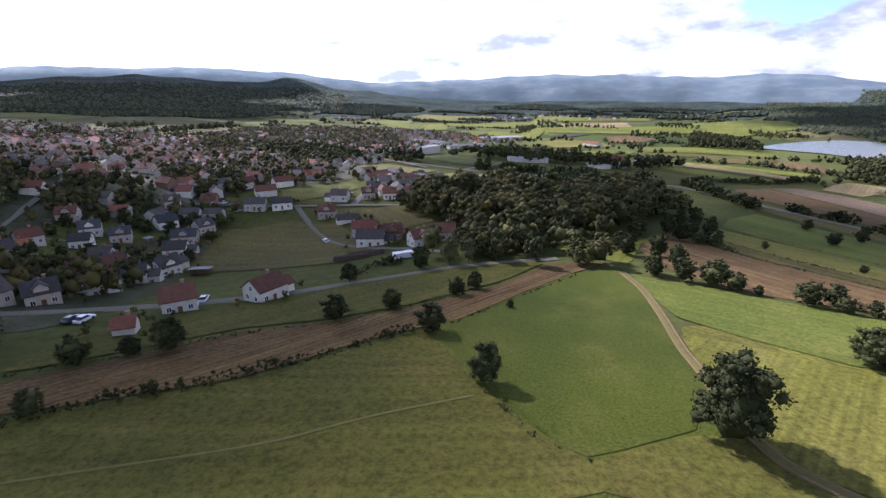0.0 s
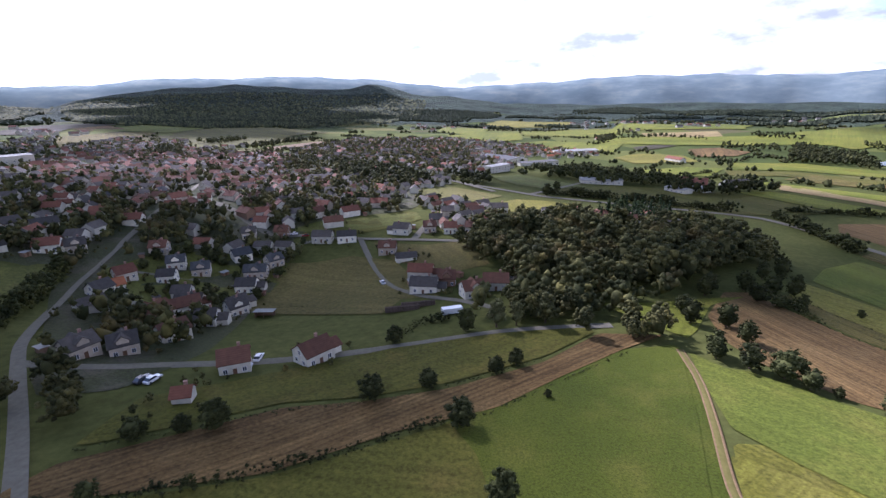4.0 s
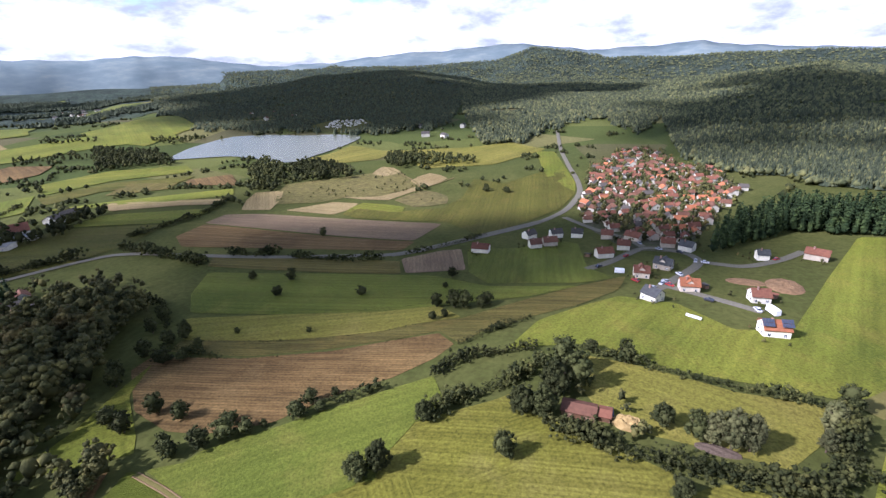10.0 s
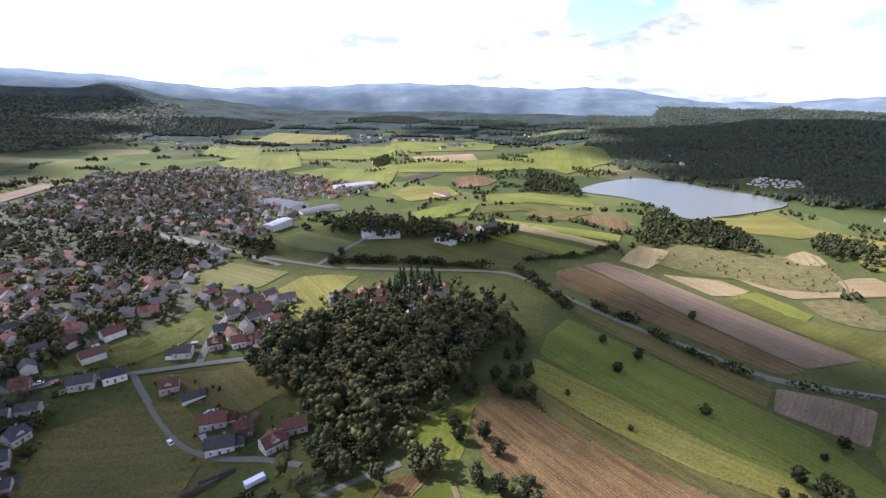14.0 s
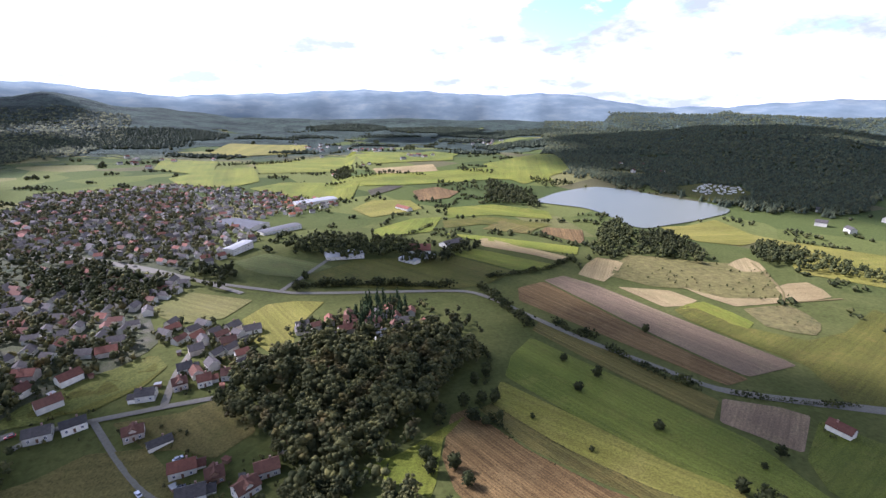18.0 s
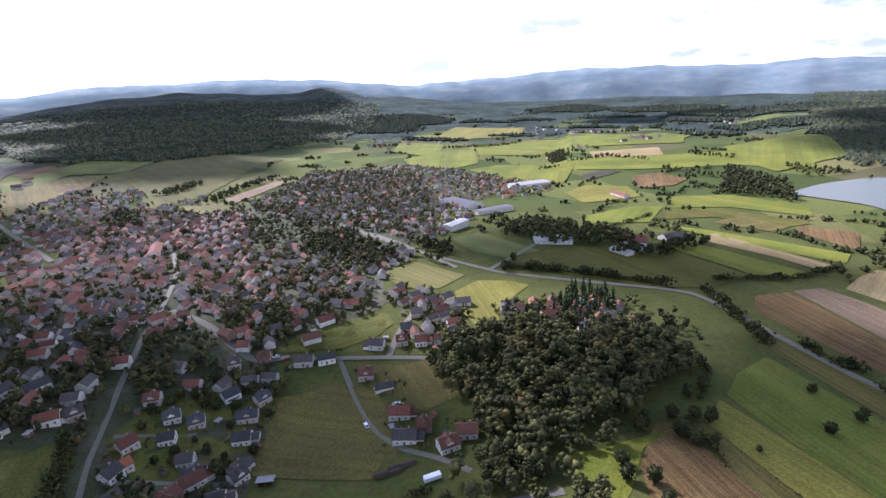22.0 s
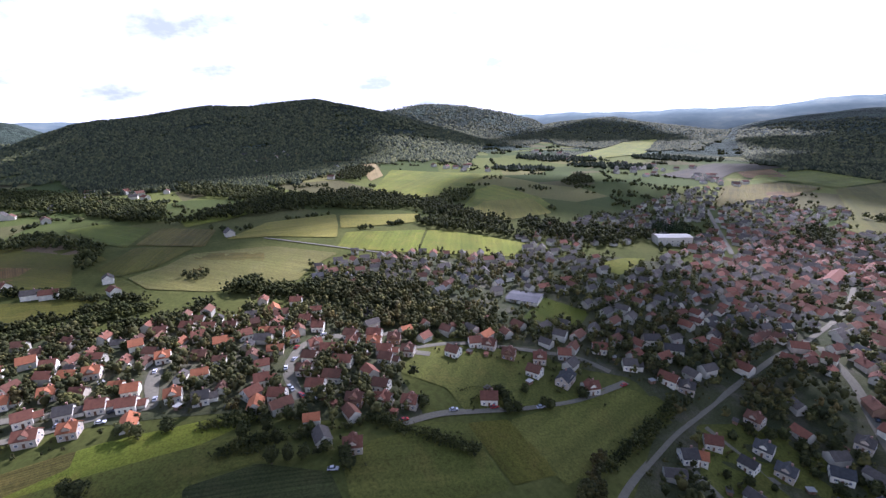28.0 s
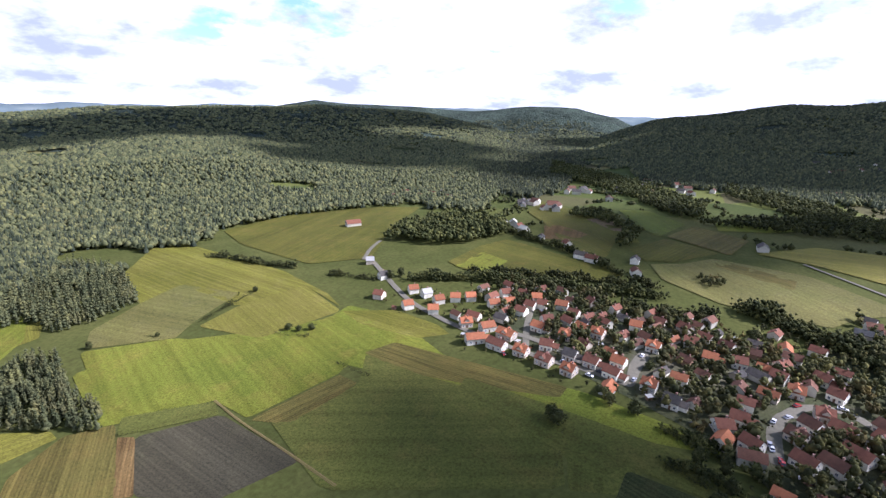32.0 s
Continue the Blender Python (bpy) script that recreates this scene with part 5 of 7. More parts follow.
# ---- buildings ----
def tiles(name, low, high):
    """Roof tiles: courses across the slope, weathered, a little different on each house."""
    made, tree, shader, place = surface(name, 0.85, 0.12)
    info = tree.add("ShaderNodeObjectInfo").outputs["Random"]
    wear = tree.noise(place, 0.7, 5.0, 0.65)
    colour = tree.mix(tree.ramp(wear, [(0.3, (0, 0, 0)), (0.7, (1, 1, 1))]), low, high)
    colour = tree.mix(1.0, colour, tree.ramp(info, [(0.0, (0.72, 0.74, 0.76)), (1.0, (1.25, 1.2, 1.15))]), "MULTIPLY")
    tree.link(colour, shader.inputs["Base Color"])
    wave = tree.add("ShaderNodeTexWave", Scale=0.9)
    wave.bands_direction = "Z"
    tree.link(place, wave.inputs["Vector"])
    bumped(tree, shader, wave.outputs["Fac"], 0.5, 0.06)
    return made


ROOFS = {"red": tiles("red_tiles", (0.112, 0.049, 0.031), (0.168, 0.075, 0.045)), "orange": tiles("orange_tiles", (0.225, 0.086, 0.040), (0.320, 0.126, 0.058)),
         "brown": tiles("brown_tiles", (0.086, 0.045, 0.029), (0.130, 0.066, 0.041)), "grey": tiles("grey_tiles", (0.052, 0.048, 0.040), (0.088, 0.080, 0.068)),
         "dark": tiles("slate_tiles", (0.042, 0.045, 0.044), (0.078, 0.080, 0.076)), "white": tiles("pale_roofing", (0.25, 0.25, 0.225), (0.34, 0.34, 0.305)),
         "flat": tiles("flat_roofing", (0.075, 0.077, 0.08), (0.12, 0.12, 0.12)), "hall": tiles("hall_roofing", (0.080, 0.080, 0.075), (0.125, 0.125, 0.115))}
PLASTER = [plain("white_plaster", (0.50, 0.475, 0.37), (0.70, 0.665, 0.53), 0.5, 0.9, 0.02, each=0.25),
           plain("cream_plaster", (0.36, 0.31, 0.23), (0.52, 0.45, 0.34), 0.5, 0.9, 0.02, each=0.2),
           plain("timber_cladding", (0.16, 0.10, 0.06), (0.25, 0.16, 0.10), 1.5, 0.85, 0.03, each=0.15)]
FAR_WALL = plain("weathered_plaster", (0.30, 0.285, 0.22), (0.60, 0.57, 0.45), 0.045, 0.9, 0.02)
BRICK = plain("chimney_brick", (0.22, 0.13, 0.10), (0.32, 0.20, 0.15), 4.0, 0.9)
DOOR = plain("door_wood", (0.10, 0.055, 0.03), (0.16, 0.09, 0.05), 3.0, 0.6)
FRAME = plain("window_frame_white", (0.70, 0.70, 0.69), (0.78, 0.78, 0.77), 3.0, 0.5)
GLASS, gtree, gshader, _ = surface("window_glass", 0.08, 0.6)
gshader.inputs["Base Color"].default_value = (0.035, 0.045, 0.055, 1)


SOLAR = plain("solar_cells", (0.035, 0.042, 0.060), (0.060, 0.068, 0.090), 2.0, 0.35, 0.0, 0.4)


def box(bm, x0, x1, y0, y1, z0, z1):
    made = bmesh.ops.create_cube(bm, size=1.0)
    for v in made["verts"]:
        v.co = Vector((x0 if v.co.x < 0 else x1, y0 if v.co.y < 0 else y1, z0 if v.co.z < 0 else z1))


def boxes(name, material, *sides):
    bm = bmesh.new()
    for s in sides:
        box(bm, *s)
    return shaded(name, bm, material, False)


WINDOW_FRAME = boxes("window", FRAME, (-0.55, -0.47, -0.04, 0.05, 0, 1.3), (0.47, 0.55, -0.04, 0.05, 0, 1.3), (-0.47, 0.47, -0.04, 0.05, 0, 0.08),
                     (-0.47, 0.47, -0.04, 0.05, 1.22, 1.3), (-0.04, 0.04, -0.04, 0.045, 0.08, 1.22))
WINDOW_PANE = boxes("pane", GLASS, (-0.47, 0.47, -0.03, 0.02, 0.08, 1.22))
DOOR_MESH = boxes("door", DOOR, (-0.5, 0.5, -0.05, 0.06, 0, 2.05))
HOUSE_CACHE = {}


def house_meshes(length, width, eaves, pitch):
    """Walls with gables, roof slabs with overhang, chimney: ridge along x."""
    key = (length, width, eaves, pitch)
    if key in HOUSE_CACHE:
        return HOUSE_CACHE[key]
    ridge = eaves + width / 2 * pitch
    bm = bmesh.new()
    ends = []
    for x in (-length / 2, length / 2):
        ends.append([bm.verts.new((x, y, z)) for y, z in ((-width / 2, -2.5), (width / 2, -2.5), (width / 2, eaves), (0, ridge), (-width / 2, eaves))])
    a, b = ends
    bm.faces.new(a[::-1])
    bm.faces.new(b)
    for k in (0, 1, 2, 3, 4):
        j = (k + 1) % 5
        bm.faces.new((a[k], a[j], b[j], b[k]))
    bmesh.ops.recalc_face_normals(bm, faces=bm.faces[:])
    walls = bm
    roof = bmesh.new()
    over, thick = 0.45, 0.22
    x0 = length / 2 + 0.35
    for s in (-1, 1):
        y_low, z_low = s * (width / 2 + over), eaves - over * pitch
        lo = [(x, y, z) for x in (-x0, x0) for y, z in ((0, ridge + 0.04), (y_low, z_low + 0.04))]
        hi = [(x, y, z + thick) for x, y, z in lo]
        v = [roof.verts.new(p) for p in lo + hi]
        for f in ((0, 1, 3, 2), (4, 5, 7, 6), (0, 1, 5, 4), (2, 3, 7, 6), (1, 3, 7, 5), (0, 2, 6, 4)):
            roof.faces.new([v[i] for i in f])
    bmesh.ops.recalc_face_normals(roof, faces=roof.faces[:])
    stack = bmesh.new()
    box(stack, length * 0.18 - 0.35, length * 0.18 + 0.35, width * 0.1 - 0.3, width * 0.1 + 0.3, ridge - width * 0.1 * pitch - 0.4, ridge + 0.9)
    box(stack, length * 0.18 - 0.42, length * 0.18 + 0.42, width * 0.1 - 0.37, width * 0.1 + 0.37, ridge + 0.9, ridge + 1.02)
    HOUSE_CACHE[key] = (shaded("wall", walls, None, False), shaded("roof", roof, None, False), shaded("chimney", stack, BRICK, False), ridge)
    return HOUSE_CACHE[key]


PAINTED = {}


def painted(mesh, material):
    """The same mesh with another material, kept for further houses."""
    key = (mesh.name, material.name)
    if key not in PAINTED:
        copy = mesh.copy()
        copy.materials.clear()
        copy.materials.append(material)
        PAINTED[key] = copy
    return PAINTED[key]


ROOF_WORDS = {"red": "red tiled gable roof", "orange": "bright orange tiled gable roof", "brown": "brown tiled gable roof", "grey": "weathered grey gable roof",
              "dark": "dark slate gable roof", "white": "pale metal roof", "flat": "flat grey roof", "hall": "grey metal hall roof"}
HOUSES = []


def house(roof_name, x, y, turn, length, width, storeys=2, fine=True):
    length, width = round(min(length, 13) * 1.7) / 2, min(round(width * 0.9), 7)
    eaves = 2.2 if width <= 5 else {1: 2.9, 2: 3.7, 3: 7.0}[storeys]
    walls, roof, chimney, ridge = house_meshes(length, width, eaves, 0.72)
    pick = rng.uniform()
    wall_paint = PLASTER[0] if pick < 0.65 else PLASTER[1]
    if roof_name == "brown" and pick > 0.8:
        wall_paint = PLASTER[2]
    home = new("house")
    home.matrix_basis = Matrix.Translation((x, y, float(land(x, y)))) @ Matrix.Rotation(radians(turn), 4, "Z")
    colour = {"white_plaster": "white", "cream_plaster": "cream", "timber_cladding": "timber-clad"}[wall_paint.name]
    tagged(home, colour + " family house with a " + ROOF_WORDS[roof_name], "house", "houses of the town")
    part("wall", painted(walls, wall_paint), home)
    part("roof", painted(roof, ROOFS[roof_name]), home, ROOF_WORDS[roof_name])
    part("chimney", chimney, home)
    if fine and width > 5.9 and eaves > 2.5:
        spots = []
        for s in (-1, 1):
            for floor in range(2 if eaves > 5 else 1):
                spots += [(dx, s * width / 2, 0.9 + floor * 2.45 - (0.25 if eaves < 4.7 else 0) * floor, 0 if s < 0 else 180) for dx in (-length * 0.3, length * 0.3)]
            spots += [(s * length / 2, 0.0, 3.35, 90 if s > 0 else -90), (s * length / 2, -width * 0.24, 0.9, 90 if s > 0 else -90), (s * length / 2, width * 0.24, 0.9, 90 if s > 0 else -90)]
        for wx, wy, wz, wt in spots:
            win = part("window", WINDOW_FRAME, home)
            win.matrix_basis = pose(wx, wy, wz, 0, 0, wt)
            part("pane", WINDOW_PANE, win)
        if pick > 0.55 and storeys == 2 and width >= 7:
            bay = part("dormer", painted(house_meshes(round(width * 0.9) / 2 * 2, 3, eaves + 1.3, 0.8)[0], wall_paint), home)
            bay.matrix_basis = pose(0, -width * 0.04, 0, 0, 0, 90)
            part("dormer_roof", painted(house_meshes(round(width * 0.9) / 2 * 2, 3, eaves + 1.3, 0.8)[1], ROOFS[roof_name]), bay)
        if pick < 0.25 and width >= 7:
            wing_walls, wing_roof, _, _ = house_meshes(3.5, 5, 2.4, 0.6)
            wing = part("annex", painted(wing_walls, wall_paint), home)
            wing.matrix_basis = pose(length / 2 + 1.65, width * 0.1, 0)
            part("annex_roof", painted(wing_roof, ROOFS[roof_name]), wing)
        front = part("door", DOOR_MESH, home)
        front.matrix_basis = pose(0, -width / 2, 0.0)
    HOUSES.append((x, y))
    return home


def houses(rows):
    for roof_name, x, y, turn, length, width in rows:
        if roof_name == "flat":
            hall("flat", x, y, turn, length, width, 4.5)
        elif math.hypot(x, y) > 460:
            slot = {"red": 1, "brown": 2, "grey": 3, "dark": 3, "orange": 4, "white": 0}[roof_name]
            FAR_HOUSES.append((x, y, turn, length, width, 4.0, slot))
            HOUSES.append((x, y))
        else:
            home = house(roof_name, x, y, turn, length, width, 2, math.hypot(x, y) < 280)
            if (x, y) == (198, -32):
                solar_panels(home, length, width)


def solar_panels(home, length, width):
    """Two fields of dark panels on one slope of a roof."""
    mesh = boxes("solar_panel", SOLAR, (-0.48, 0.48, -0.8, 0.8, 0, 0.05))
    tilt = math.degrees(math.atan(0.72))
    for side in (-1, 1):
        for i in range(4):
            for j in range(2):
                up = width * 0.14 + j * 1.7
                panel = part("solar_panel", mesh, home, "dark blue solar panel")
                panel.matrix_basis = pose(side * (length / 2 - 2.2) + (i - 1.5) * 1.02, up * 0.82 + 0.3, 3.7 + (width / 2 - up * 0.82 - 0.3) * 0.72 + 0.36, -tilt, 0, 0)


def hall(roof_name, x, y, turn, length, width, high):
    """A large plain building with rows of windows."""
    block = new("hall" if roof_name in ("hall", "flat", "grey") else "apartment_block")
    block.matrix_basis = Matrix.Translation((x, y, float(land(x, y)))) @ Matrix.Rotation(radians(turn), 4, "Z")
    pitch = 0.12 if roof_name in ("hall", "flat", "white") else 0.55
    walls, roof, _, _ = house_meshes(round(length), round(width), high * (0.55 if pitch < 0.2 else 0.5), pitch)
    tagged(block, "long white-walled building with a " + ROOF_WORDS[roof_name], "building", "large buildings")
    part("wall", painted(walls, PLASTER[0]), block)
    part("roof", painted(roof, ROOFS[roof_name]), block, ROOF_WORDS[roof_name])
    for s in (-1, 1):
        for floor in range(max(1, int(high * 0.5 / 3))):
            for k in range(max(2, int(length / 5))):
                win = part("window", WINDOW_FRAME, block)
                win.matrix_basis = pose((k + 0.5) / max(2, int(length / 5)) * (length - 2) - length / 2 + 1, s * width / 2, 1.0 + 3 * floor, 0, 0, 0 if s < 0 else 180)
                part("pane", WINDOW_PANE, win)
    for k in (-0.4, -0.2, 0, 0.2, 0.4):
        HOUSES.append((x + k * length * math.cos(radians(turn)), y + k * length * math.sin(radians(turn))))


def near_road(x, y, gap):
    for line, width in ROADS:
        if np.min((line[:, 0] - x) ** 2 + (line[:, 1] - y) ** 2) < (width / 2 + gap) ** 2:
            return True
    return False


def far_mass(name, rows, label):
    """Distant houses, too many to tell apart, in one mesh with a slot for each colour."""
    verts, faces, slots, start = [], [], [], 0
    paints = [FAR_WALL, ROOFS["red"], ROOFS["brown"], ROOFS["grey"], ROOFS["orange"]]
    for x, y, turn, length, width, eaves, slot in rows:
        c, s, z = math.cos(radians(turn)), math.sin(radians(turn)), float(land(x, y))
        ridge = eaves + width * 0.36
        local = [(-length / 2, -width / 2, -3), (length / 2, -width / 2, -3), (length / 2, width / 2, -3), (-length / 2, width / 2, -3),
                 (-length / 2, -width / 2, eaves), (length / 2, -width / 2, eaves), (length / 2, width / 2, eaves), (-length / 2, width / 2, eaves),
                 (-length / 2, 0, ridge), (length / 2, 0, ridge)]
        eave = [(-length / 2 - 0.4, -width / 2 - 0.5, eaves - 0.3), (length / 2 + 0.4, -width / 2 - 0.5, eaves - 0.3), (length / 2 + 0.4, width / 2 + 0.5, eaves - 0.3),
                (-length / 2 - 0.4, width / 2 + 0.5, eaves - 0.3), (-length / 2 - 0.4, 0, ridge + 0.1), (length / 2 + 0.4, 0, ridge + 0.1)]
        verts += [(x + a * c - b * s, y + a * s + b * c, z + h) for a, b, h in local + eave]
        for f, m in (((0, 1, 5, 4), 0), ((2, 3, 7, 6), 0), ((1, 2, 6, 5), 0), ((3, 0, 4, 7), 0), ((5, 6, 9), 0), ((7, 4, 8), 0),
                     ((10, 11, 15, 14), slot), ((12, 13, 14, 15), slot)):
            faces.append([start + i for i in f])
            slots.append(m)
        start += 16
    mesh = raw_mesh(name, verts, faces, None, False)
    for p in paints:
        mesh.materials.append(p)
    mesh.polygons.foreach_set("material_index", slots)
    tagged(new(name, mesh), label, "houses", "far quarters", "stuff")


PALETTES = {"orange": ["orange", "red", "brown", "red", "grey", "brown"], "red": ["red", "brown", "grey", "brown", "red", "grey"], "grey": ["grey", "brown", "grey", "red", "dark", "grey"],
            "dark": ["dark", "grey", "brown", "dark"], "white": ["grey", "red", "brown"], "mixed": ["red", "brown", "red", "grey", "orange", "brown"], "core": ["red", "brown", "grey", "brown", "grey", "dark", "brown"]}
GARDENS = []
FAR_HOUSES = []


def town(palette, spacing, turn, poly):
    """Houses in loose rows along the slope, with gardens between them."""
    cx, cy = sum(p[0] for p in poly) / len(poly), sum(p[1] for p in poly) / len(poly)
    spacing *= 0.76 if math.hypot(cx, cy) > 230 else 0.86
    c, s = math.cos(radians(turn)), math.sin(radians(turn))
    reach = max(math.hypot(p[0] - cx, p[1] - cy) for p in poly)
    far_rows = []
    steps = int(reach / spacing) + 1
    for i in range(-steps, steps + 1):
        for j in range(-steps, steps + 1):
            u, v = i * spacing + rng.uniform(-0.36, 0.36) * spacing, j * spacing * 0.9 + rng.uniform(-0.36, 0.36) * spacing
            u, v = u + 0.5 * spacing * math.sin(v / 47.0), v + 0.9 * spacing * math.sin(u / 61.0 + 1.0)
            x, y = cx + u * c - v * s, cy + u * s + v * c
            if not inside(poly, np.array([x]), np.array([y]))[0] or near_road(x, y, 4.5):
                continue
            if any((x - a) ** 2 + (y - b) ** 2 < (spacing * 0.62) ** 2 for a, b in HOUSES):
                continue
            if any(inside(lawn, np.array([x]), np.array([y]))[0] for lawn in LAWNS):
                continue
            name = PALETTES[palette][int(rng.integers(len(PALETTES[palette])))]
            width = float(rng.integers(6, 8))
            length = width + float(rng.integers(1, 4))
            facing = turn + rng.choice([0, 90]) + 28 * math.sin(x / 55.0) * math.sin(y / 70.0) + rng.normal(0, 9)
            if math.hypot(x, y) < 365 and sum(1 for o in scene.objects if o.name.startswith("house")) < 305:
                house(name, x, y, facing, length, width, int(rng.integers(1, 3)), math.hypot(x, y) < 200)
            else:
                slot = {"red": 1, "brown": 2, "grey": 3, "dark": 3, "orange": 4}[name]
                far_rows.append((x, y, facing, length * 0.95, width * 0.92, 2.7 + rng.uniform(0, 1.7), slot))
                HOUSES.append((x, y))
            for _ in range(4 if math.hypot(x, y) < 450 else 3):
                GARDENS.append((x + rng.uniform(-0.6, 0.6) * spacing, y + rng.uniform(-0.6, 0.6) * spacing))
            GARDENS.append((x + 0.5 * spacing, y + rng.uniform(-0.5, 0.5) * spacing))
    FAR_HOUSES.extend(far_rows)


houses([("brown", -61, 106, 30, 9.0, 9), ("brown", -43, 114, 57, 10.0, 9), ("brown", -95, 126, 61, 10.2, 9), ("grey", -96, 144, 17, 8.0, 8), ("grey", -106, 105, 70, 9.0, 9), ("brown", -115, 141, 70, 13.1, 9)])
houses([("grey", -98, 111, 43, 8.0, 8), ("red", -62, 88, 20, 5.0, 5), ("grey", -144, 151, 77, 8.0, 8), ("brown", -54, 230, 7, 9.8, 9), ("grey", -42, 219, 21, 11.9, 6), ("red", -30, 196, 2, 12.1, 10), ("grey", -25, 178, 1, 12.1, 9), ("brown", -17, 185, 7, 8.0, 8)])
houses([("brown", -5, 171, 27, 10.6, 10), ("brown", 3, 179, 5, 10.9, 9), ("grey", -94, 243, 6, 12.6, 8), ("grey", -81, 245, 18, 11.7, 7), ("red", -93, 285, 41, 22.6, 11), ("red", -81, 310, 8, 21.7, 11), ("brown", -96, 264, 30, 18.6, 9), ("brown", -38, 262, 12, 8.0, 8)])
houses([("red", -26, 261, 9, 8.2, 8), ("brown", -14, 263, 176, 8.1, 8), ("grey", -0, 268, 23, 12.5, 9), ("grey", -53, 258, 174, 10.6, 8), ("grey", -37, 277, 12, 8.7, 8), ("grey", -13, 325, 37, 10.5, 8), ("grey", -1, 317, 8, 13.1, 8), ("brown", -15, 303, 12, 10.4, 8)])
houses([("grey", -33, 298, 15, 9.2, 8), ("brown", 78, 304, 4, 14.6, 10), ("red", 58, 299, 9, 11.9, 9), ("white", 78, 284, 13, 9.9, 9), ("grey", 93, 286, 20, 12.6, 9), ("brown", 32, 247, 1, 7.0, 7), ("red", 25, 280, 1, 7.4, 7), ("red", 11, 191, 175, 7.0, 7)])
houses([("grey", -133, 236, 25, 8.0, 8), ("brown", -118, 244, 10, 8.0, 8), ("dark", -196, 117, 132, 22.0, 9)])
houses([("red", -188, 127, 87, 9.5, 9), ("red", -184, 71, 75, 9.6, 9), ("red", -234, 26, 69, 10.2, 9), ("red", -239, -4, 79, 10.4, 8), ("red", -225, 3, 69, 11.7, 9), ("brown", -232, -14, 70, 9.0, 9), ("brown", -219, -16, 73, 9.0, 9), ("brown", -211, -2, 70, 10.3, 9)])
houses([("red", -204, -10, 73, 10.1, 9), ("red", -188, 21, 63, 9.4, 9), ("red", -185, 33, 66, 8.0, 8), ("brown", -190, 8, 71, 9.0, 9), ("brown", -232, 39, 65, 8.0, 8), ("brown", -255, 8, 61, 8.0, 8), ("brown", -228, 64, 48, 9.0, 8), ("red", -254, 22, 70, 10.0, 8)])
houses([("brown", -247, 33, 72, 8.0, 8), ("red", -199, -27, 75, 9.0, 9), ("brown", -225, 26, 61, 9.0, 9), ("red", -279, -19, 79, 8.0, 8), ("red", -268, -11, 79, 8.0, 8), ("red", -216, 111, 68, 8.5, 8), ("red", -218, 127, 69, 8.0, 8), ("red", -221, 151, 66, 9.4, 8)])
houses([("grey", -204, 160, 68, 9.0, 9), ("grey", -225, 188, 75, 10.9, 9), ("grey", -213, 195, 62, 12.1, 9), ("red", -237, 79, 86, 8.0, 8), ("red", -233, 87, 57, 8.0, 8), ("brown", -222, 95, 57, 8.0, 8), ("brown", -204, 103, 43, 9.0, 9), ("flat", -294, 133, 52, 23.2, 18)])
houses([("grey", -307, 116, 96, 9.0, 9), ("red", -190, 175, 31, 11.1, 9), ("grey", -183, 181, 45, 9.0, 9), ("red", -111, 278, 54, 8.0, 8), ("red", -114, 293, 168, 14.6, 12), ("red", -134, 252, 4, 9.0, 9), ("brown", -149, 262, 153, 12.2, 8)])
houses([("brown", -112, 154, 47, 11.7, 10), ("grey", -95, 159, 58, 8.0, 8), ("red", -190, 223, 18, 10.8, 10), ("red", -201, 272, 61, 11.0, 9), ("red", -177, 293, 168, 9.8, 9)])
houses([("red", -187, 279, 29, 9.0, 8), ("red", -230, -172, 100, 9.0, 9), ("orange", -199, -158, 96, 13.6, 9), ("orange", -190, -139, 100, 9.0, 9), ("red", -186, -154, 97, 13.0, 9), ("red", -191, -124, 96, 10.1, 9), ("orange", -192, -109, 94, 8.0, 8), ("orange", -220, -150, 98, 9.3, 8)])
houses([("red", -205, -133, 115, 8.0, 8), ("grey", -205, -117, 101, 8.0, 8), ("red", -207, -105, 96, 9.0, 9), ("red", -205, -92, 92, 9.6, 9), ("orange", -217, -95, 97, 8.0, 8), ("orange", -208, -74, 99, 8.0, 8), ("grey", -203, -61, 99, 8.0, 8), ("red", -202, -39, 133, 9.0, 9)])
houses([("brown", -200, 21, 60, 9.7, 9), ("red", -245, 9, 65, 8.0, 8), ("orange", -244, 21, 73, 8.8, 8), ("red", -213, -36, 100, 8.0, 8), ("orange", -246, -90, 101, 8.0, 8), ("orange", -263, -109, 109, 8.0, 8), ("red", -277, -101, 94, 8.5, 8)])
houses([("red", -281, -87, 71, 9.7, 8), ("orange", -256, -158, 111, 9.7, 8), ("red", -250, -145, 101, 8.0, 8), ("orange", -238, -120, 97, 8.9, 8), ("orange", -256, -25, 104, 8.0, 8), ("red", -245, -12, 110, 8.0, 8), ("red", -264, -34, 85, 8.0, 8), ("red", -264, -52, 111, 8.0, 8)])
houses([("red", -267, -78, 106, 8.0, 8), ("orange", -257, -64, 100, 8.0, 8), ("red", -248, -168, 104, 8.0, 8), ("red", -241, -173, 101, 8.0, 8), ("orange", -223, -132, 99, 8.0, 8), ("orange", -182, -168, 150, 12.8, 9), ("orange", -215, -220, 133, 8.0, 8), ("orange", -223, -213, 147, 8.0, 8)])
houses([("orange", -226, -193, 152, 8.6, 8), ("red", -245, -199, 155, 8.0, 8), ("orange", -235, -187, 151, 8.8, 8), ("orange", -254, -178, 132, 8.0, 8), ("red", -231, -152, 152, 8.0, 8), ("orange", -198, -173, 159, 10.5, 8), ("orange", -193, -187, 151, 9.0, 9), ("orange", -183, -235, 162, 8.0, 8)])
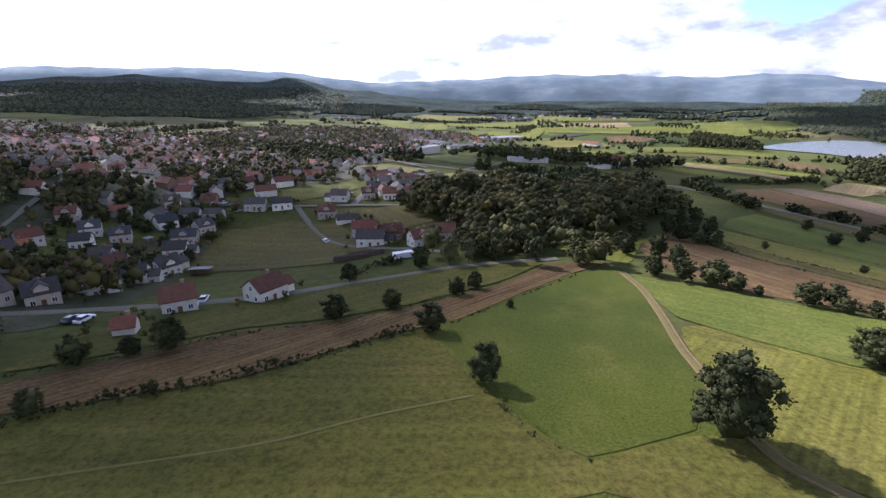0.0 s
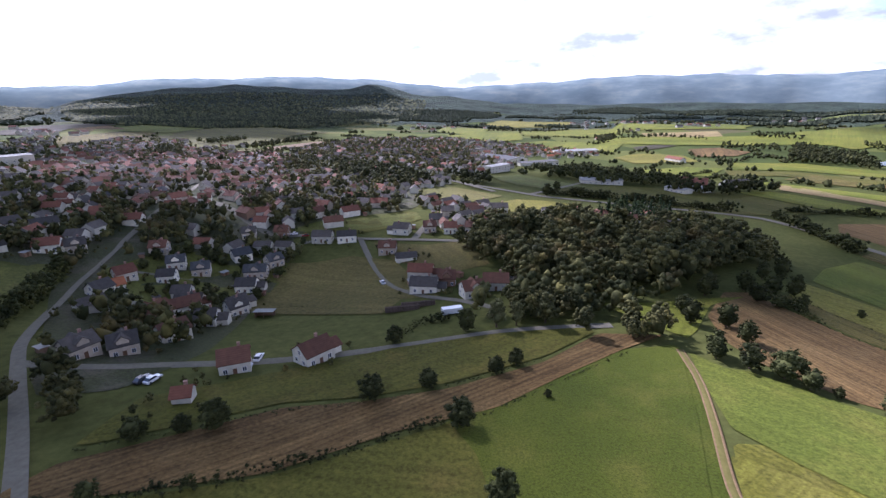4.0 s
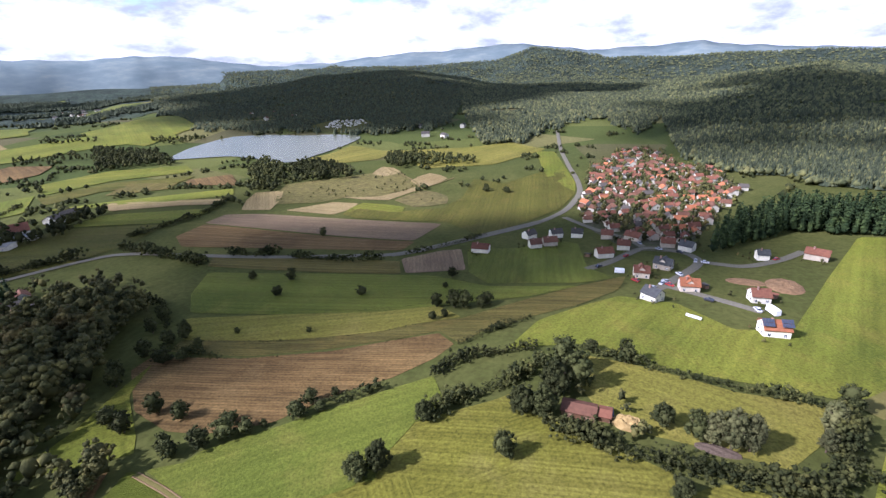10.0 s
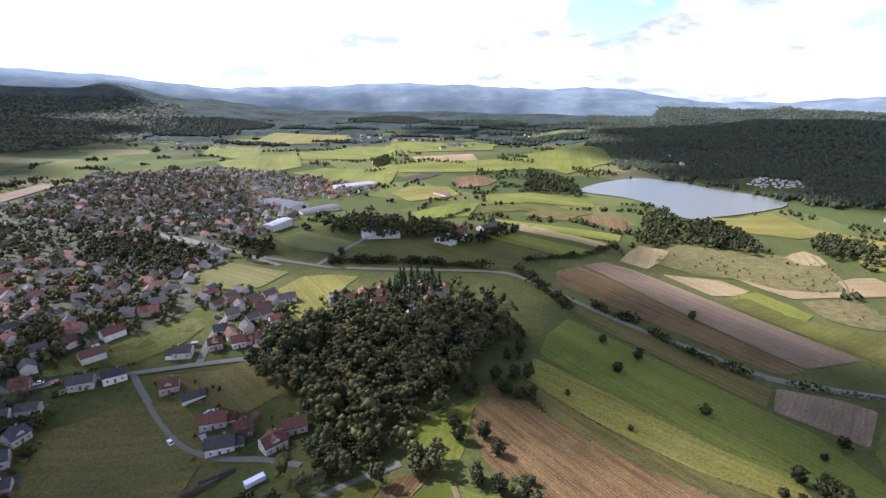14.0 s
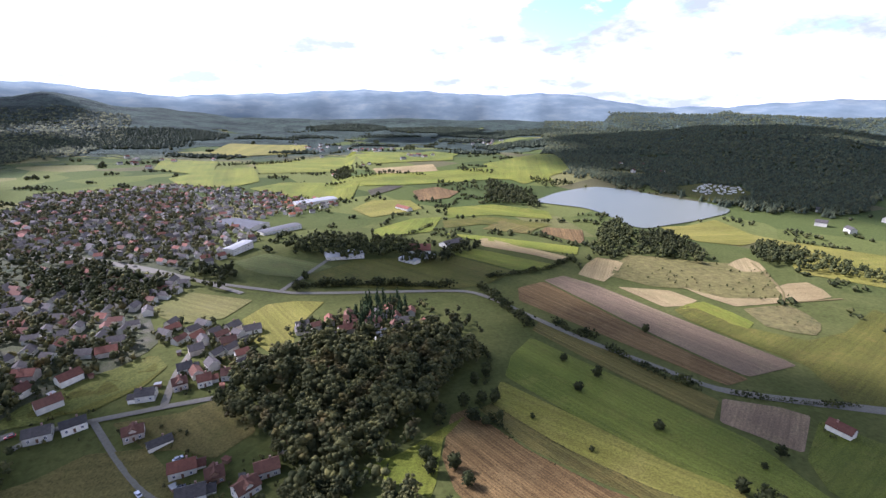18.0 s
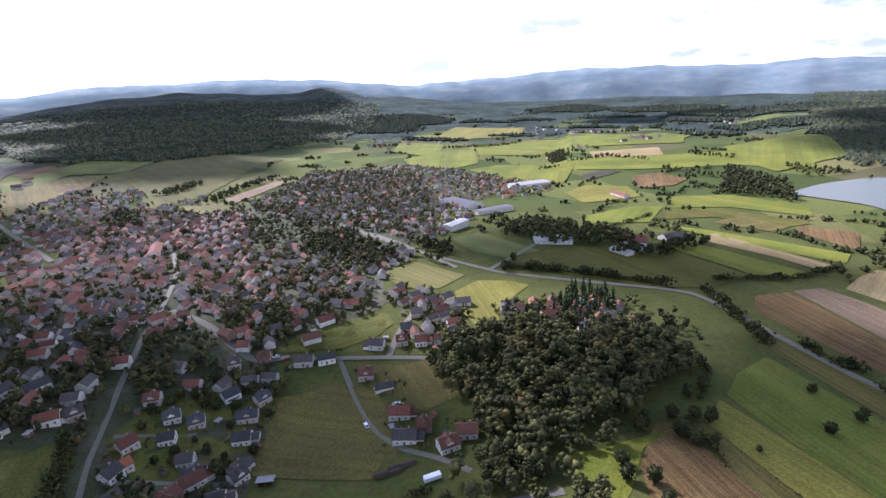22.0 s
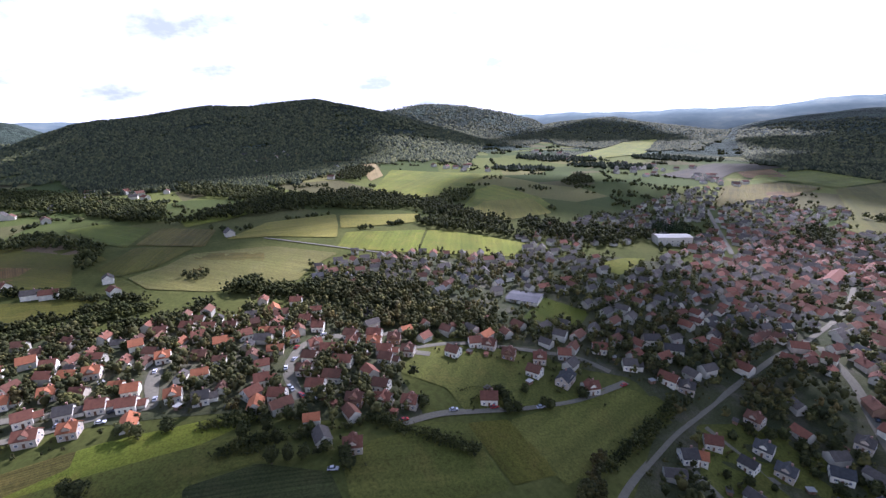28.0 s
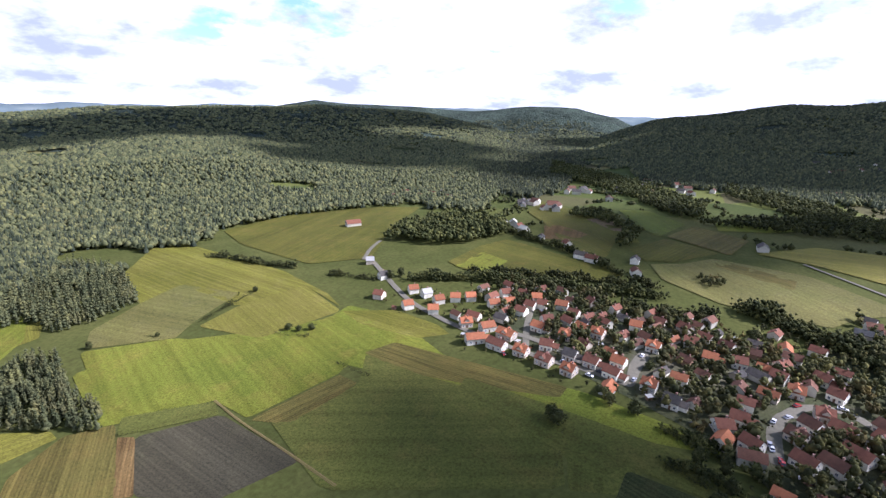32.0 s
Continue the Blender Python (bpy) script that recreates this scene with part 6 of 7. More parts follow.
houses([("orange", -203, -254, 156, 8.0, 8), ("white", -205, -241, 168, 8.0, 8), ("orange", -204, -226, 162, 8.0, 8), ("orange", -191, -217, 143, 8.0, 8), ("red", -179, -264, 115, 9.0, 9), ("grey", -203, -294, 173, 8.0, 8), ("white", -216, -333, 149, 8.0, 8), ("red", -276, -460, 165, 16.5, 10)])
houses([("orange", 198, -32, 103, 10.8, 10), ("red", 236, -32, 102, 9.0, 9), ("orange", 239, -4, 101, 10.1, 9), ("dark", 218, 11, 59, 9.0, 9), ("red", 253, 18, 99, 9.0, 9), ("dark", 272, 8, 76, 10.4, 9), ("dark", 313, -4, 69, 9.7, 9), ("red", 318, 7, 97, 9.4, 8)])
houses([("red", 285, 41, 119, 11.4, 9), ("red", 306, 32, 96, 9.0, 9), ("red", 316, -69, 72, 18.0, 10), ("dark", 307, -42, 99, 7.0, 7), ("red", 329, 45, 95, 9.0, 9), ("red", 328, 28, 70, 11.8, 9), ("grey", 328, 65, 95, 9.0, 9), ("red", 273, 116, 97, 13.2, 10)])
houses([("grey", 316, 96, 147, 9.6, 8), ("brown", 302, 78, 119, 10.6, 8), ("brown", 294, 86, 124, 8.8, 8), ("grey", 324, 79, 124, 9.7, 8)])
houses([("red", -348, -153, 40, 10, 9), ("grey", -374, -167, 20, 10, 8), ("red", -351, -194, 100, 14, 8), ("grey", -353, -206, 100, 14, 8), ("red", -374, -235, 60, 10, 8), ("grey", -375, -266, 30, 10, 8), ("white", -390, -300, 80, 10, 8), ("red", -396, -312, 10, 10, 8), ("grey", -401, -339, 80, 10, 8), ("white", -408, -330, 40, 10, 8), ("grey", -501, -107, 20, 14, 9), ("red", -160, 6, 86, 9, 8)])
houses([("dark", -143, 191, 30, 9, 8), ("dark", -131, 191, 28, 9, 8), ("grey", -137, 177, 20, 8, 7), ("red", -150, 169, 60, 9, 8), ("orange", -143, 156, 55, 8, 7), ("grey", -113, 158, 15, 12, 9), ("grey", -97, 163, 60, 9, 8), ("grey", -105, 184, 12, 10, 8)])
houses([("dark", -124, 212, 50, 10, 8), ("dark", -107, 212, 55, 9, 8), ("brown", -158, 200, 20, 9, 8), ("dark", -109, 199, 15, 12, 9), ("grey", -122, 166, 15, 8, 7)])
town("mixed", 17, 20, [(457, 81), (567, 95), (702, 78), (712, 42), (614, 7), (588, -30), (493, -51), (431, -30), (364, -15), (326, -1), (332, 31), (352, 60), (404, 77)])
town("orange", 18, 12, [(-253, -203), (-270, -185), (-279, -151), (-282, -94), (-293, -97), (-289, -53), (-278, -15), (-241, -11), (-214, -26), (-211, -42), (-205, -66), (-219, -93), (-208, -139), (-203, -173)])
town("dark", 19, 10, [(-356, -21), (-410, 12), (-415, 31), (-377, 125), (-385, 156), (-399, 203), (-394, 234), (-336, 178), (-313, 134), (-309, 105), (-311, 67), (-325, 28)])
town("white", 24, 5, [(-335, -75), (-343, -52), (-318, -38), (-310, -5), (-294, 26), (-279, 21), (-287, -25), (-293, -53)])
town("core", 13, 25, [(-471, 463), (-390, 544), (-283, 560), (-198, 412), (-160, 309), (-172, 269), (-194, 267), (-240, 240), (-329, 306)])
town("red", 15, 25, [(-259, 224), (-311, 314), (-361, 379), (-409, 510), (-350, 602), (-269, 571), (-196, 403), (-146, 344), (-133, 285), (-151, 261), (-184, 258), (-181, 232), (-203, 226)])
town("grey", 18, 25, [(-290, 185), (-324, 251), (-464, 447), (-554, 687), (-409, 510), (-361, 379), (-256, 227), (-242, 191)])
town("grey", 21, -20, [(-288, 643), (-319, 960), (-164, 897), (-73, 870), (-56, 604), (-61, 482), (-177, 555)])
town("grey", 18, -30, [(-196, 403), (-161, 510), (-71, 455), (-45, 426), (-69, 367), (-69, 313), (-118, 288)])
town("grey", 23, 0, [(-159, 154), (-172, 216), (-150, 247), (-103, 227), (-97, 200), (-90, 160), (-126, 110)])
town("grey", 21, 10, [(-236, 173), (-246, 239), (-199, 221), (-182, 222), (-162, 165), (-196, 157), (-220, 141)])
town("grey", 20, 20, [(-387, 249), (-410, 318), (-552, 477), (-482, 373)])
town("red", 20, 0, [(-266, 50), (-250, 74), (-237, 106), (-261, 118), (-283, 87)])
town("orange", 24, 10, [(-20, 891), (63, 870), (99, 787), (64, 688), (6, 756)])
town("grey", 22, 0, [(-217, 860), (-67, 754), (-10, 625), (-53, 566), (-143, 604)])
town("grey", 22, 10, [(-285, 591), (-244, 648), (-143, 604), (-78, 513), (-89, 473), (-193, 536)])
town("grey", 24, 30, [(-37, 331), (-4, 297), (-18, 287), (-40, 307)])
town("orange", 40, 0, [(195, 1227), (315, 1404), (311, 1206), (170, 1073)])
hall("white", -12, 528, 55, 34, 12, 13)
hall("hall", -10, 650, 134, 62, 34, 8)
hall("hall", 34, 612, 30, 54, 16, 8)
hall("white", 90, 479, 179, 38, 20, 7)
hall("red", 172, 476, 160, 25, 18, 9)
hall("white", 150, 443, 124, 21, 10, 7)
hall("white", 172, 452, 129, 15, 10, 7)
hall("grey", 218, 492, 20, 28, 14, 7)
hall("white", 100, 800, 24, 74, 24, 9)
hall("red", 225, 704, 113, 30, 10, 8)
hall("white", -401, 336, 75, 34, 16, 16)
hall("grey", -154, 385, 9, 17, 9, 10)
hall("red", -289, 406, 118, 36, 10, 12)
town("grey", 21, 0, [(-302, 114), (-321, 149), (-373, 240), (-324, 251), (-290, 185), (-302, 156)])
town("grey", 22, 15, [(-554, 687), (-538, 795), (-339, 642), (-350, 602), (-409, 510)])
town("grey", 22, -25, [(-164, 897), (-17, 872), (63, 808), (60, 732), (-44, 614), (-89, 852)])
town("grey", 21, 0, [(-374, 106), (-368, 140), (-326, 170), (-394, 234), (-424, 344), (-533, 454), (-566, 403), (-503, 251)])
town("grey", 16, 25, [(-55, 349), (-3, 335), (2, 288), (-6, 264), (-45, 272), (-57, 297)])
town("grey", 17, 10, [(-157, 284), (-115, 287), (-109, 255), (-100, 229), (-92, 182), (-127, 182)])
town("grey", 15, 10, [(18, 315), (48, 319), (82, 332), (113, 327), (115, 288), (57, 290), (26, 288)])
town("orange", 19, 12, [(-220, -230), (-258, -221), (-274, -196), (-283, -133), (-305, -70), (-300, -21), (-268, 3), (-272, 39), (-255, 79), (-227, 104), (-216, 97), (-219, 41), (-188, 24), (-158, -5), (-187, -32), (-190, -76), (-186, -123), (-186, -189), (-204, -222)])
town("grey", 20, 10, [(-382, -29), (-432, 27), (-398, 112), (-388, 183), (-392, 234), (-340, 208), (-306, 131), (-312, 92), (-327, 32)])
town("grey", 20, 20, [(-252, 123), (-301, 188), (-257, 183), (-205, 160), (-205, 126), (-218, 110)])
town("grey", 19, 30, [(-181, 172), (-147, 199), (-102, 224), (-84, 152), (-123, 118), (-149, 135)])
town("grey", 20, 10, [(-284, 214), (-222, 250), (-167, 184), (-182, 165), (-220, 144), (-254, 158)])
town("grey", 24, 10, [(-743, 650), (-632, 731), (-447, 565), (-493, 475), (-516, 386), (-609, 430)])
town("grey", 23, 30, [(-307, 649), (-306, 950), (-136, 1031), (-6, 961), (8, 692), (-89, 655), (-200, 628)])
town("grey", 24, 30, [(4, 964), (92, 851), (144, 762), (67, 697), (14, 733)])
town("grey", 20, 30, [(-273, 577), (-124, 640), (1, 690), (4, 568), (-35, 483), (-100, 525), (-174, 550)])
far_mass("town_quarters", FAR_HOUSES, "distant quarters of closely set town houses with tiled roofs")

# garden trees between the houses
gx, gy = np.array([g[0] for g in GARDENS]), np.array([g[1] for g in GARDENS])
for k in range(len(GARDENS)):
    x, y = gx[k], gy[k]
    if k % 5 == 0 and math.hypot(x, y) < 330 and not near_road(x, y, 2.5):
        tree_at(x, y, rng.uniform(4, 8), "broad", 1.1)
rest = np.array([k for k in range(len(GARDENS)) if not (k % 5 == 0 and math.hypot(gx[k], gy[k]) < 330) and not near_road(gx[k], gy[k], 2.5)])
x, y = gx[rest], gy[rest]
homes = np.array(HOUSES)
clear = np.array([np.min((homes[:, 0] - x[k]) ** 2 + (homes[:, 1] - y[k]) ** 2) > 30 for k in range(len(x))])
clear &= (np.hypot(x, y) < 280) | (rng.uniform(0, 1, len(x)) < 0.75)
spots = [(x[clear], y[clear], 7.5)]
taken = np.array(HOUSES)
for high, spacing, poly in GARDEN_AREAS:
    ax, ay = spread(poly, spacing * 0.85)
    patch = np.sin(ax * 0.071 + 1.3) * np.sin(ay * 0.063) + 0.5 * np.sin(ax * 0.19 + ay * 0.13)
    keep = rng.uniform(0, 1, len(ax)) < np.where(np.hypot(ax, ay) > 280, 0.56, 0.60) + 0.45 * patch
    for lawn in LAWNS:
        keep &= ~inside(lawn, ax, ay)
    for line, width in ROADS:
        sparse = line[::2]
        keep &= np.min((ax[:, None] - sparse[None, :, 0]) ** 2 + (ay[:, None] - sparse[None, :, 1]) ** 2, axis=1) > (width / 2 + 4) ** 2
    keep &= np.min((ax[:, None] - taken[None, :, 0]) ** 2 + (ay[:, None] - taken[None, :, 1]) ** 2, axis=1) > 30
    spots.append((ax[keep], ay[keep], high * (1.45 if np.median(np.hypot(ax, ay)) < 280 else 1.25)))
for ax, ay, high in spots:
    v, f = thicket(ax, ay, high, "broad", 8 if np.median(np.hypot(ax, ay)) < 260 else 5)
    tagged(new("garden_trees", quads_mesh("garden_trees", v, f, LEAF_WOOD, True)), "leafy garden trees and shrubs among town houses", "trees", "garden trees", "stuff")


# ---- things on farms, yards and roads ----


def outbuilding(name, label, category, x, y, turn, length, width, eaves, pitch, wall_paint, roof_name):
    walls, roof, _, _ = house_meshes(length, width, eaves, pitch)
    ob = new(name)
    ob.matrix_basis = Matrix.Translation((x, y, float(land(x, y)))) @ Matrix.Rotation(radians(turn), 4, "Z")
    tagged(ob, label, category)
    part("wall", painted(walls, wall_paint), ob)
    part("roof", painted(roof, ROOFS[roof_name]), ob, ROOF_WORDS[roof_name])
    gate = part("gate", DOOR_MESH, ob, "wide dark timber gate")
    gate.matrix_basis = pose(0.0, -width / 2, 0.0) @ Matrix.Diagonal((2.6, 1, 1.05, 1))
    HOUSES.append((x, y))
    return ob


outbuilding("barn", "low timber field barn with a faded red roof", "barn", 117, 25, -86, 9.0, 5.0, 2.3, 0.42, PLASTER[2], "brown")
outbuilding("lean_to", "small open timber lean-to beside a field barn", "shed", 118, 18.2, -86, 3.0, 4.0, 1.9, 0.3, PLASTER[2], "red")


def open_shed(x, y, turn):
    """A shelter on posts with a pale pent roof."""
    ob = new("open_shed")
    ob.matrix_basis = Matrix.Translation((x, y, float(land(x, y)))) @ Matrix.Rotation(radians(turn), 4, "Z")
    tagged(ob, "open timber shelter with a white sheet roof on a meadow", "shed")
    post = boxes("post", PLASTER[2], (-0.09, 0.09, -0.09, 0.09, -0.5, 2.5))
    for px in (-3.2, 0, 3.2):
        for py in (-1.5, 1.5):
            part("post", post, ob).matrix_basis = pose(px, py, 0)
    part("back_wall", boxes("back_wall", PLASTER[2], (-3.3, 3.3, 1.45, 1.6, -0.5, 2.4)), ob)
    part("side_wall", boxes("side_wall", PLASTER[2], (-3.4, -3.25, -1.5, 1.6, -0.5, 2.4)), ob)
    cover = part("roof", boxes("roof", ROOFS["white"], (-3.8, 3.8, -2.1, 2.1, 0, 0.12)), ob, "white sheet roof")
    cover.matrix_basis = pose(0, 0, 2.5, -6, 0, 0)


open_shed(-82, 157, 8)

CAR_GLASS = GLASS
TYRE = plain("tyre_rubber", (0.015, 0.015, 0.015), (0.03, 0.03, 0.03), 6.0, 0.9)
CAR_PAINTS = {"white": plain("white_car_paint", (0.62, 0.62, 0.62), (0.68, 0.68, 0.68), 0.5, 0.25, 0.0, 0.5),
              "dark": plain("dark_car_paint", (0.03, 0.032, 0.036), (0.045, 0.047, 0.05), 0.5, 0.25, 0.0, 0.5),
              "silver": plain("silver_car_paint", (0.33, 0.34, 0.35), (0.38, 0.39, 0.40), 0.5, 0.25, 0.0, 0.5),
              "red": plain("red_car_paint", (0.28, 0.03, 0.025), (0.34, 0.04, 0.03), 0.5, 0.25, 0.0, 0.5)}


def prism(outline, half, name, material, bevel=0.06):
    """A side outline (x, z) drawn out to both sides, with soft edges."""
    bm = bmesh.new()
    left = [bm.verts.new((x, -half, z)) for x, z in outline]
    right = [bm.verts.new((x, half, z)) for x, z in outline]
    bm.faces.new(left)
    bm.faces.new(right[::-1])
    for k in range(len(outline)):
        j = (k + 1) % len(outline)
        bm.faces.new((left[k], right[k], right[j], left[j]))
    bmesh.ops.recalc_face_normals(bm, faces=bm.faces[:])
    bmesh.ops.bevel(bm, geom=bm.edges[:], offset=bevel, segments=2, affect="EDGES", profile=0.6)
    return shaded(name, bm, material, False)


def wheel_mesh():
    bm = bmesh.new()
    bmesh.ops.create_cone(bm, cap_ends=True, segments=14, radius1=0.32, radius2=0.32, depth=0.2)
    bmesh.ops.rotate(bm, verts=bm.verts[:], cent=(0, 0, 0), matrix=Matrix.Rotation(radians(90), 3, "X"))
    return shaded("wheel", bm, TYRE, False)


WHEEL = wheel_mesh()
LOWER = [(-2.1, 0.3), (2.1, 0.3), (2.15, 0.62), (1.95, 0.78), (0.95, 0.92), (-1.9, 0.95), (-2.12, 0.8)]
CABIN = [(1.0, 0.9), (0.3, 1.42), (-1.2, 1.45), (-1.85, 0.93)]
LAMP_GLASS = plain("lamp_glass", (0.6, 0.6, 0.58), (0.7, 0.7, 0.68), 3.0, 0.15, 0.0, 0.6)
CAR_PARTS = {"cabin": prism(CABIN, 0.72, "cabin", CAR_GLASS), "headlight": boxes("headlight", LAMP_GLASS, (-0.03, 0.03, -0.17, 0.17, -0.07, 0.07))}
CAR_PROTOS = {}


def car(x, y, turn, paint):
    m = Matrix.Translation((x, y, float(land(x, y)) + 0.30)) @ Matrix.Rotation(radians(turn), 4, "Z")
    if paint in CAR_PROTOS:
        return copy_thing(CAR_PROTOS[paint], m)
    ob = new("car")
    part("body", prism(LOWER, 0.86, "body", CAR_PAINTS[paint]), ob)
    part("cabin", CAR_PARTS["cabin"], ob, "dark car windows")
    part("car_roof", boxes("car_roof", CAR_PAINTS[paint], (-1.15, 0.28, -0.66, 0.66, 1.42, 1.5)), ob)
    for wx in (-1.3, 1.3):
        for wy in (-0.8, 0.8):
            part("wheel", WHEEL, ob).matrix_basis = pose(wx, wy, 0.32)
    for wy in (-0.6, 0.6):
        part("headlight", CAR_PARTS["headlight"], ob).matrix_basis = pose(2.1, wy, 0.62)
    tagged(ob, paint + " family car parked by the roadside", "car", "parked cars")
    ob.matrix_basis = m
    CAR_PROTOS[paint] = ob
    return ob


for x, y, turn, paint in ((-59, 106.5, 20, "silver"), (-42, 118, 22, "white"), (-75.7, 95, 80, "white"), (-78, 94.5, 80, "dark"), (-58.5, 112.7, 100, "white"),
                          (222, -30, 20, "white"), (226, -12, 70, "dark"), (247, 6, 40, "silver"), (262, 0, 40, "white"), (243, 20, 60, "red"),
                          (-46, 191, 120, "white"), (-30, 186, 20, "dark"), (-150, -2, 80, "silver"), (-196, -8, 100, "white"), (-196, -48, 95, "dark"),
                          (-197, -100, 95, "white"), (-196, -131, 95, "silver"), (-183, -146, 60, "red"), (120, 17, 10, "dark"), (-33, 205, 30, "silver")):
    car(x, y, turn, paint)


def heap(name, label, x, y, rx, ry, high, material):
    """A loose mound with an uneven top."""
    u, v = np.meshgrid(np.linspace(-1, 1, 25), np.linspace(-1, 1, 25))
    fall = np.clip(1 - u ** 2 - v ** 2, 0, 1) ** 0.6
    bump = 0.75 + 0.25 * np.sin(u * 7 + 1) * np.cos(v * 6) + rng.uniform(-0.12, 0.12, u.shape)
    px, py = x + u * rx, y + v * ry
    pz = land(px, py) + 0.12 + high * fall * bump - 0.35 * (fall == 0)
    k = np.arange(24 * 24)
    i, j = k // 24, k % 24
    quads = np.column_stack([i * 25 + j, i * 25 + j + 1, (i + 1) * 25 + j + 1, (i + 1) * 25 + j])
    tagged(new(name, quads_mesh(name, np.column_stack([px.ravel(), py.ravel(), pz.ravel()]), quads, material)), label, "heap", kind="stuff")


STRAW = plain("straw", (0.20, 0.135, 0.05), (0.34, 0.25, 0.10), 1.2, 0.95, 0.2)
EARTH = plain("dug_earth", (0.120, 0.074, 0.036), (0.195, 0.125, 0.064), 0.5, 0.95, 0.2)
heap("straw_heap", "loose golden straw heap beside a field barn", 117.5, 12, 3.2, 4.6, 2.4, STRAW)
heap("earth_heap", "heap of dug yellow-brown earth on a building plot", 262, -46, 11, 8, 2.4, EARTH)
heap("earth_heap", "low brown earth bank on a building plot", 262, -30, 5, 9, 1.2, EARTH)
heap("manure_heap", "dark brown muck heap under trees by a paddock", 116, -9, 2.0, 5.5, 0.7, BARK)

WRAP = plain("bale_wrap", (0.66, 0.67, 0.66), (0.76, 0.77, 0.75), 1.0, 0.4, 0.02)
bm = bmesh.new()
bmesh.ops.create_cone(bm, cap_ends=True, segments=16, radius1=0.62, radius2=0.62, depth=1.18)
bmesh.ops.bevel(bm, geom=bm.edges[:], offset=0.06, segments=2, affect="EDGES", profile=0.6)
bmesh.ops.rotate(bm, verts=bm.verts[:], cent=(0, 0, 0), matrix=Matrix.Rotation(radians(90), 3, "Y"))
BALE = shaded("bale", bm, WRAP, False)
for k in range(5):
    x, y = 202.2 - 0.55 * k, -3.2 - 1.1 * k
    bale = new("wrapped_bale", BALE)
    bale.matrix_basis = Matrix.Translation((x, y, float(land(x, y)) + 0.88)) @ Matrix.Rotation(radians(63), 4, "Z")
    tagged(bale, "round white film-wrapped hay bale in a row", "bale", "row of wrapped bales")


def container(x, y, turn, label, material, length=6.0, high=2.5):
    """A box body on skids with corner posts, ribs and a door."""
    ob = new("container")
    ob.matrix_basis = Matrix.Translation((x, y, float(land(x, y)) + 0.25)) @ Matrix.Rotation(radians(turn), 4, "Z")
    tagged(ob, label, "container")
    h = length / 2
    part("body", boxes("body", material, (-h, h, -1.15, 1.15, 0.12, high)), ob)
    rib = boxes("rib", material, (-0.05, 0.05, -1.2, 1.2, 0.1, high + 0.03))
    for k in range(int(length)):
        part("rib", rib, ob).matrix_basis = pose(-h + 0.5 + k, 0, 0)
    part("door", DOOR_MESH, ob).matrix_basis = pose(h, 0, 0.12, 0, 0, 90)
    for s in (-0.9, 0.9):
        part("skid", boxes("skid", TYRE, (-h, h, -0.1, 0.1, -0.2, 0.12)), ob).matrix_basis = pose(0, s, 0)


container(222, -35.5, 30, "white site container on a building plot", WRAP)
container(-10.5, 152.5, 25, "white trailer body parked beside a lane", WRAP, 7.0, 2.0)
container(256, 29, 100, "small pale field shelter on a meadow", WRAP, 5.0, 2.0)


def log_pile(x, y, turn):
    """Stacked stems under weathered bark."""
    ob = new("log_pile")
    ob.matrix_basis = Matrix.Translation((x, y, float(land(x, y)) + 0.25)) @ Matrix.Rotation(radians(turn), 4, "Z")
    tagged(ob, "long stack of dark logs on a meadow edge", "log pile", "log piles")
    stem = bmesh.new()
    bmesh.ops.create_cone(stem, cap_ends=True, segments=8, radius1=0.24, radius2=0.2, depth=6.0)
    bmesh.ops.rotate(stem, verts=stem.verts[:], cent=(0, 0, 0), matrix=Matrix.Rotation(radians(90), 3, "Y"))
    stem = shaded("log", stem, BARK, False)
    for row in range(4):
        for k in range(6 - row):
            for end in (-3.1, 3.1):
                part("log", stem, ob).matrix_basis = pose(end, (k - (5 - row) / 2) * 0.46, 0.2 + row * 0.4, 0, 0, rng.uniform(-1.5, 1.5))


log_pile(-24, 161, 20)
log_pile(-29, 157, 20)

# caravans among trees above the lake
camp = []
camp_x, camp_y = spread([(773, 659), (864, 692), (899, 647), (846, 596), (773, 623)], 13.0)
for x, y in zip(camp_x, camp_y):
    camp.append((x, y, rng.uniform(0, 180), rng.uniform(5, 8), 3.0, 2.4, 0))
far_mass("caravan_site", camp, "white caravans on a camp site above the lake")

# shrubs and reed clumps over the fen
FEN = [(335, 352), (403, 402), (490, 345), (505, 300), (468, 276), (440, 235), (410, 208), (382, 222), (390, 258), (400, 278), (378, 306)]
shrub_x, shrub_y = spread(FEN, 11.0)
keep = (np.sin(shrub_x * 0.06) * np.sin(shrub_y * 0.05 + 1.0) + rng.uniform(-0.6, 0.6, len(shrub_x))) > 0.25
shrub_x, shrub_y = shrub_x[keep], shrub_y[keep]
v, f = thicket(shrub_x, shrub_y, 3.4, "broad", 6)
tagged(new("fen_shrubs", quads_mesh("fen_shrubs", v, f, LEAF_WOOD)), "low dark willow shrubs scattered over a reedy fen", "shrubs", kind="stuff")

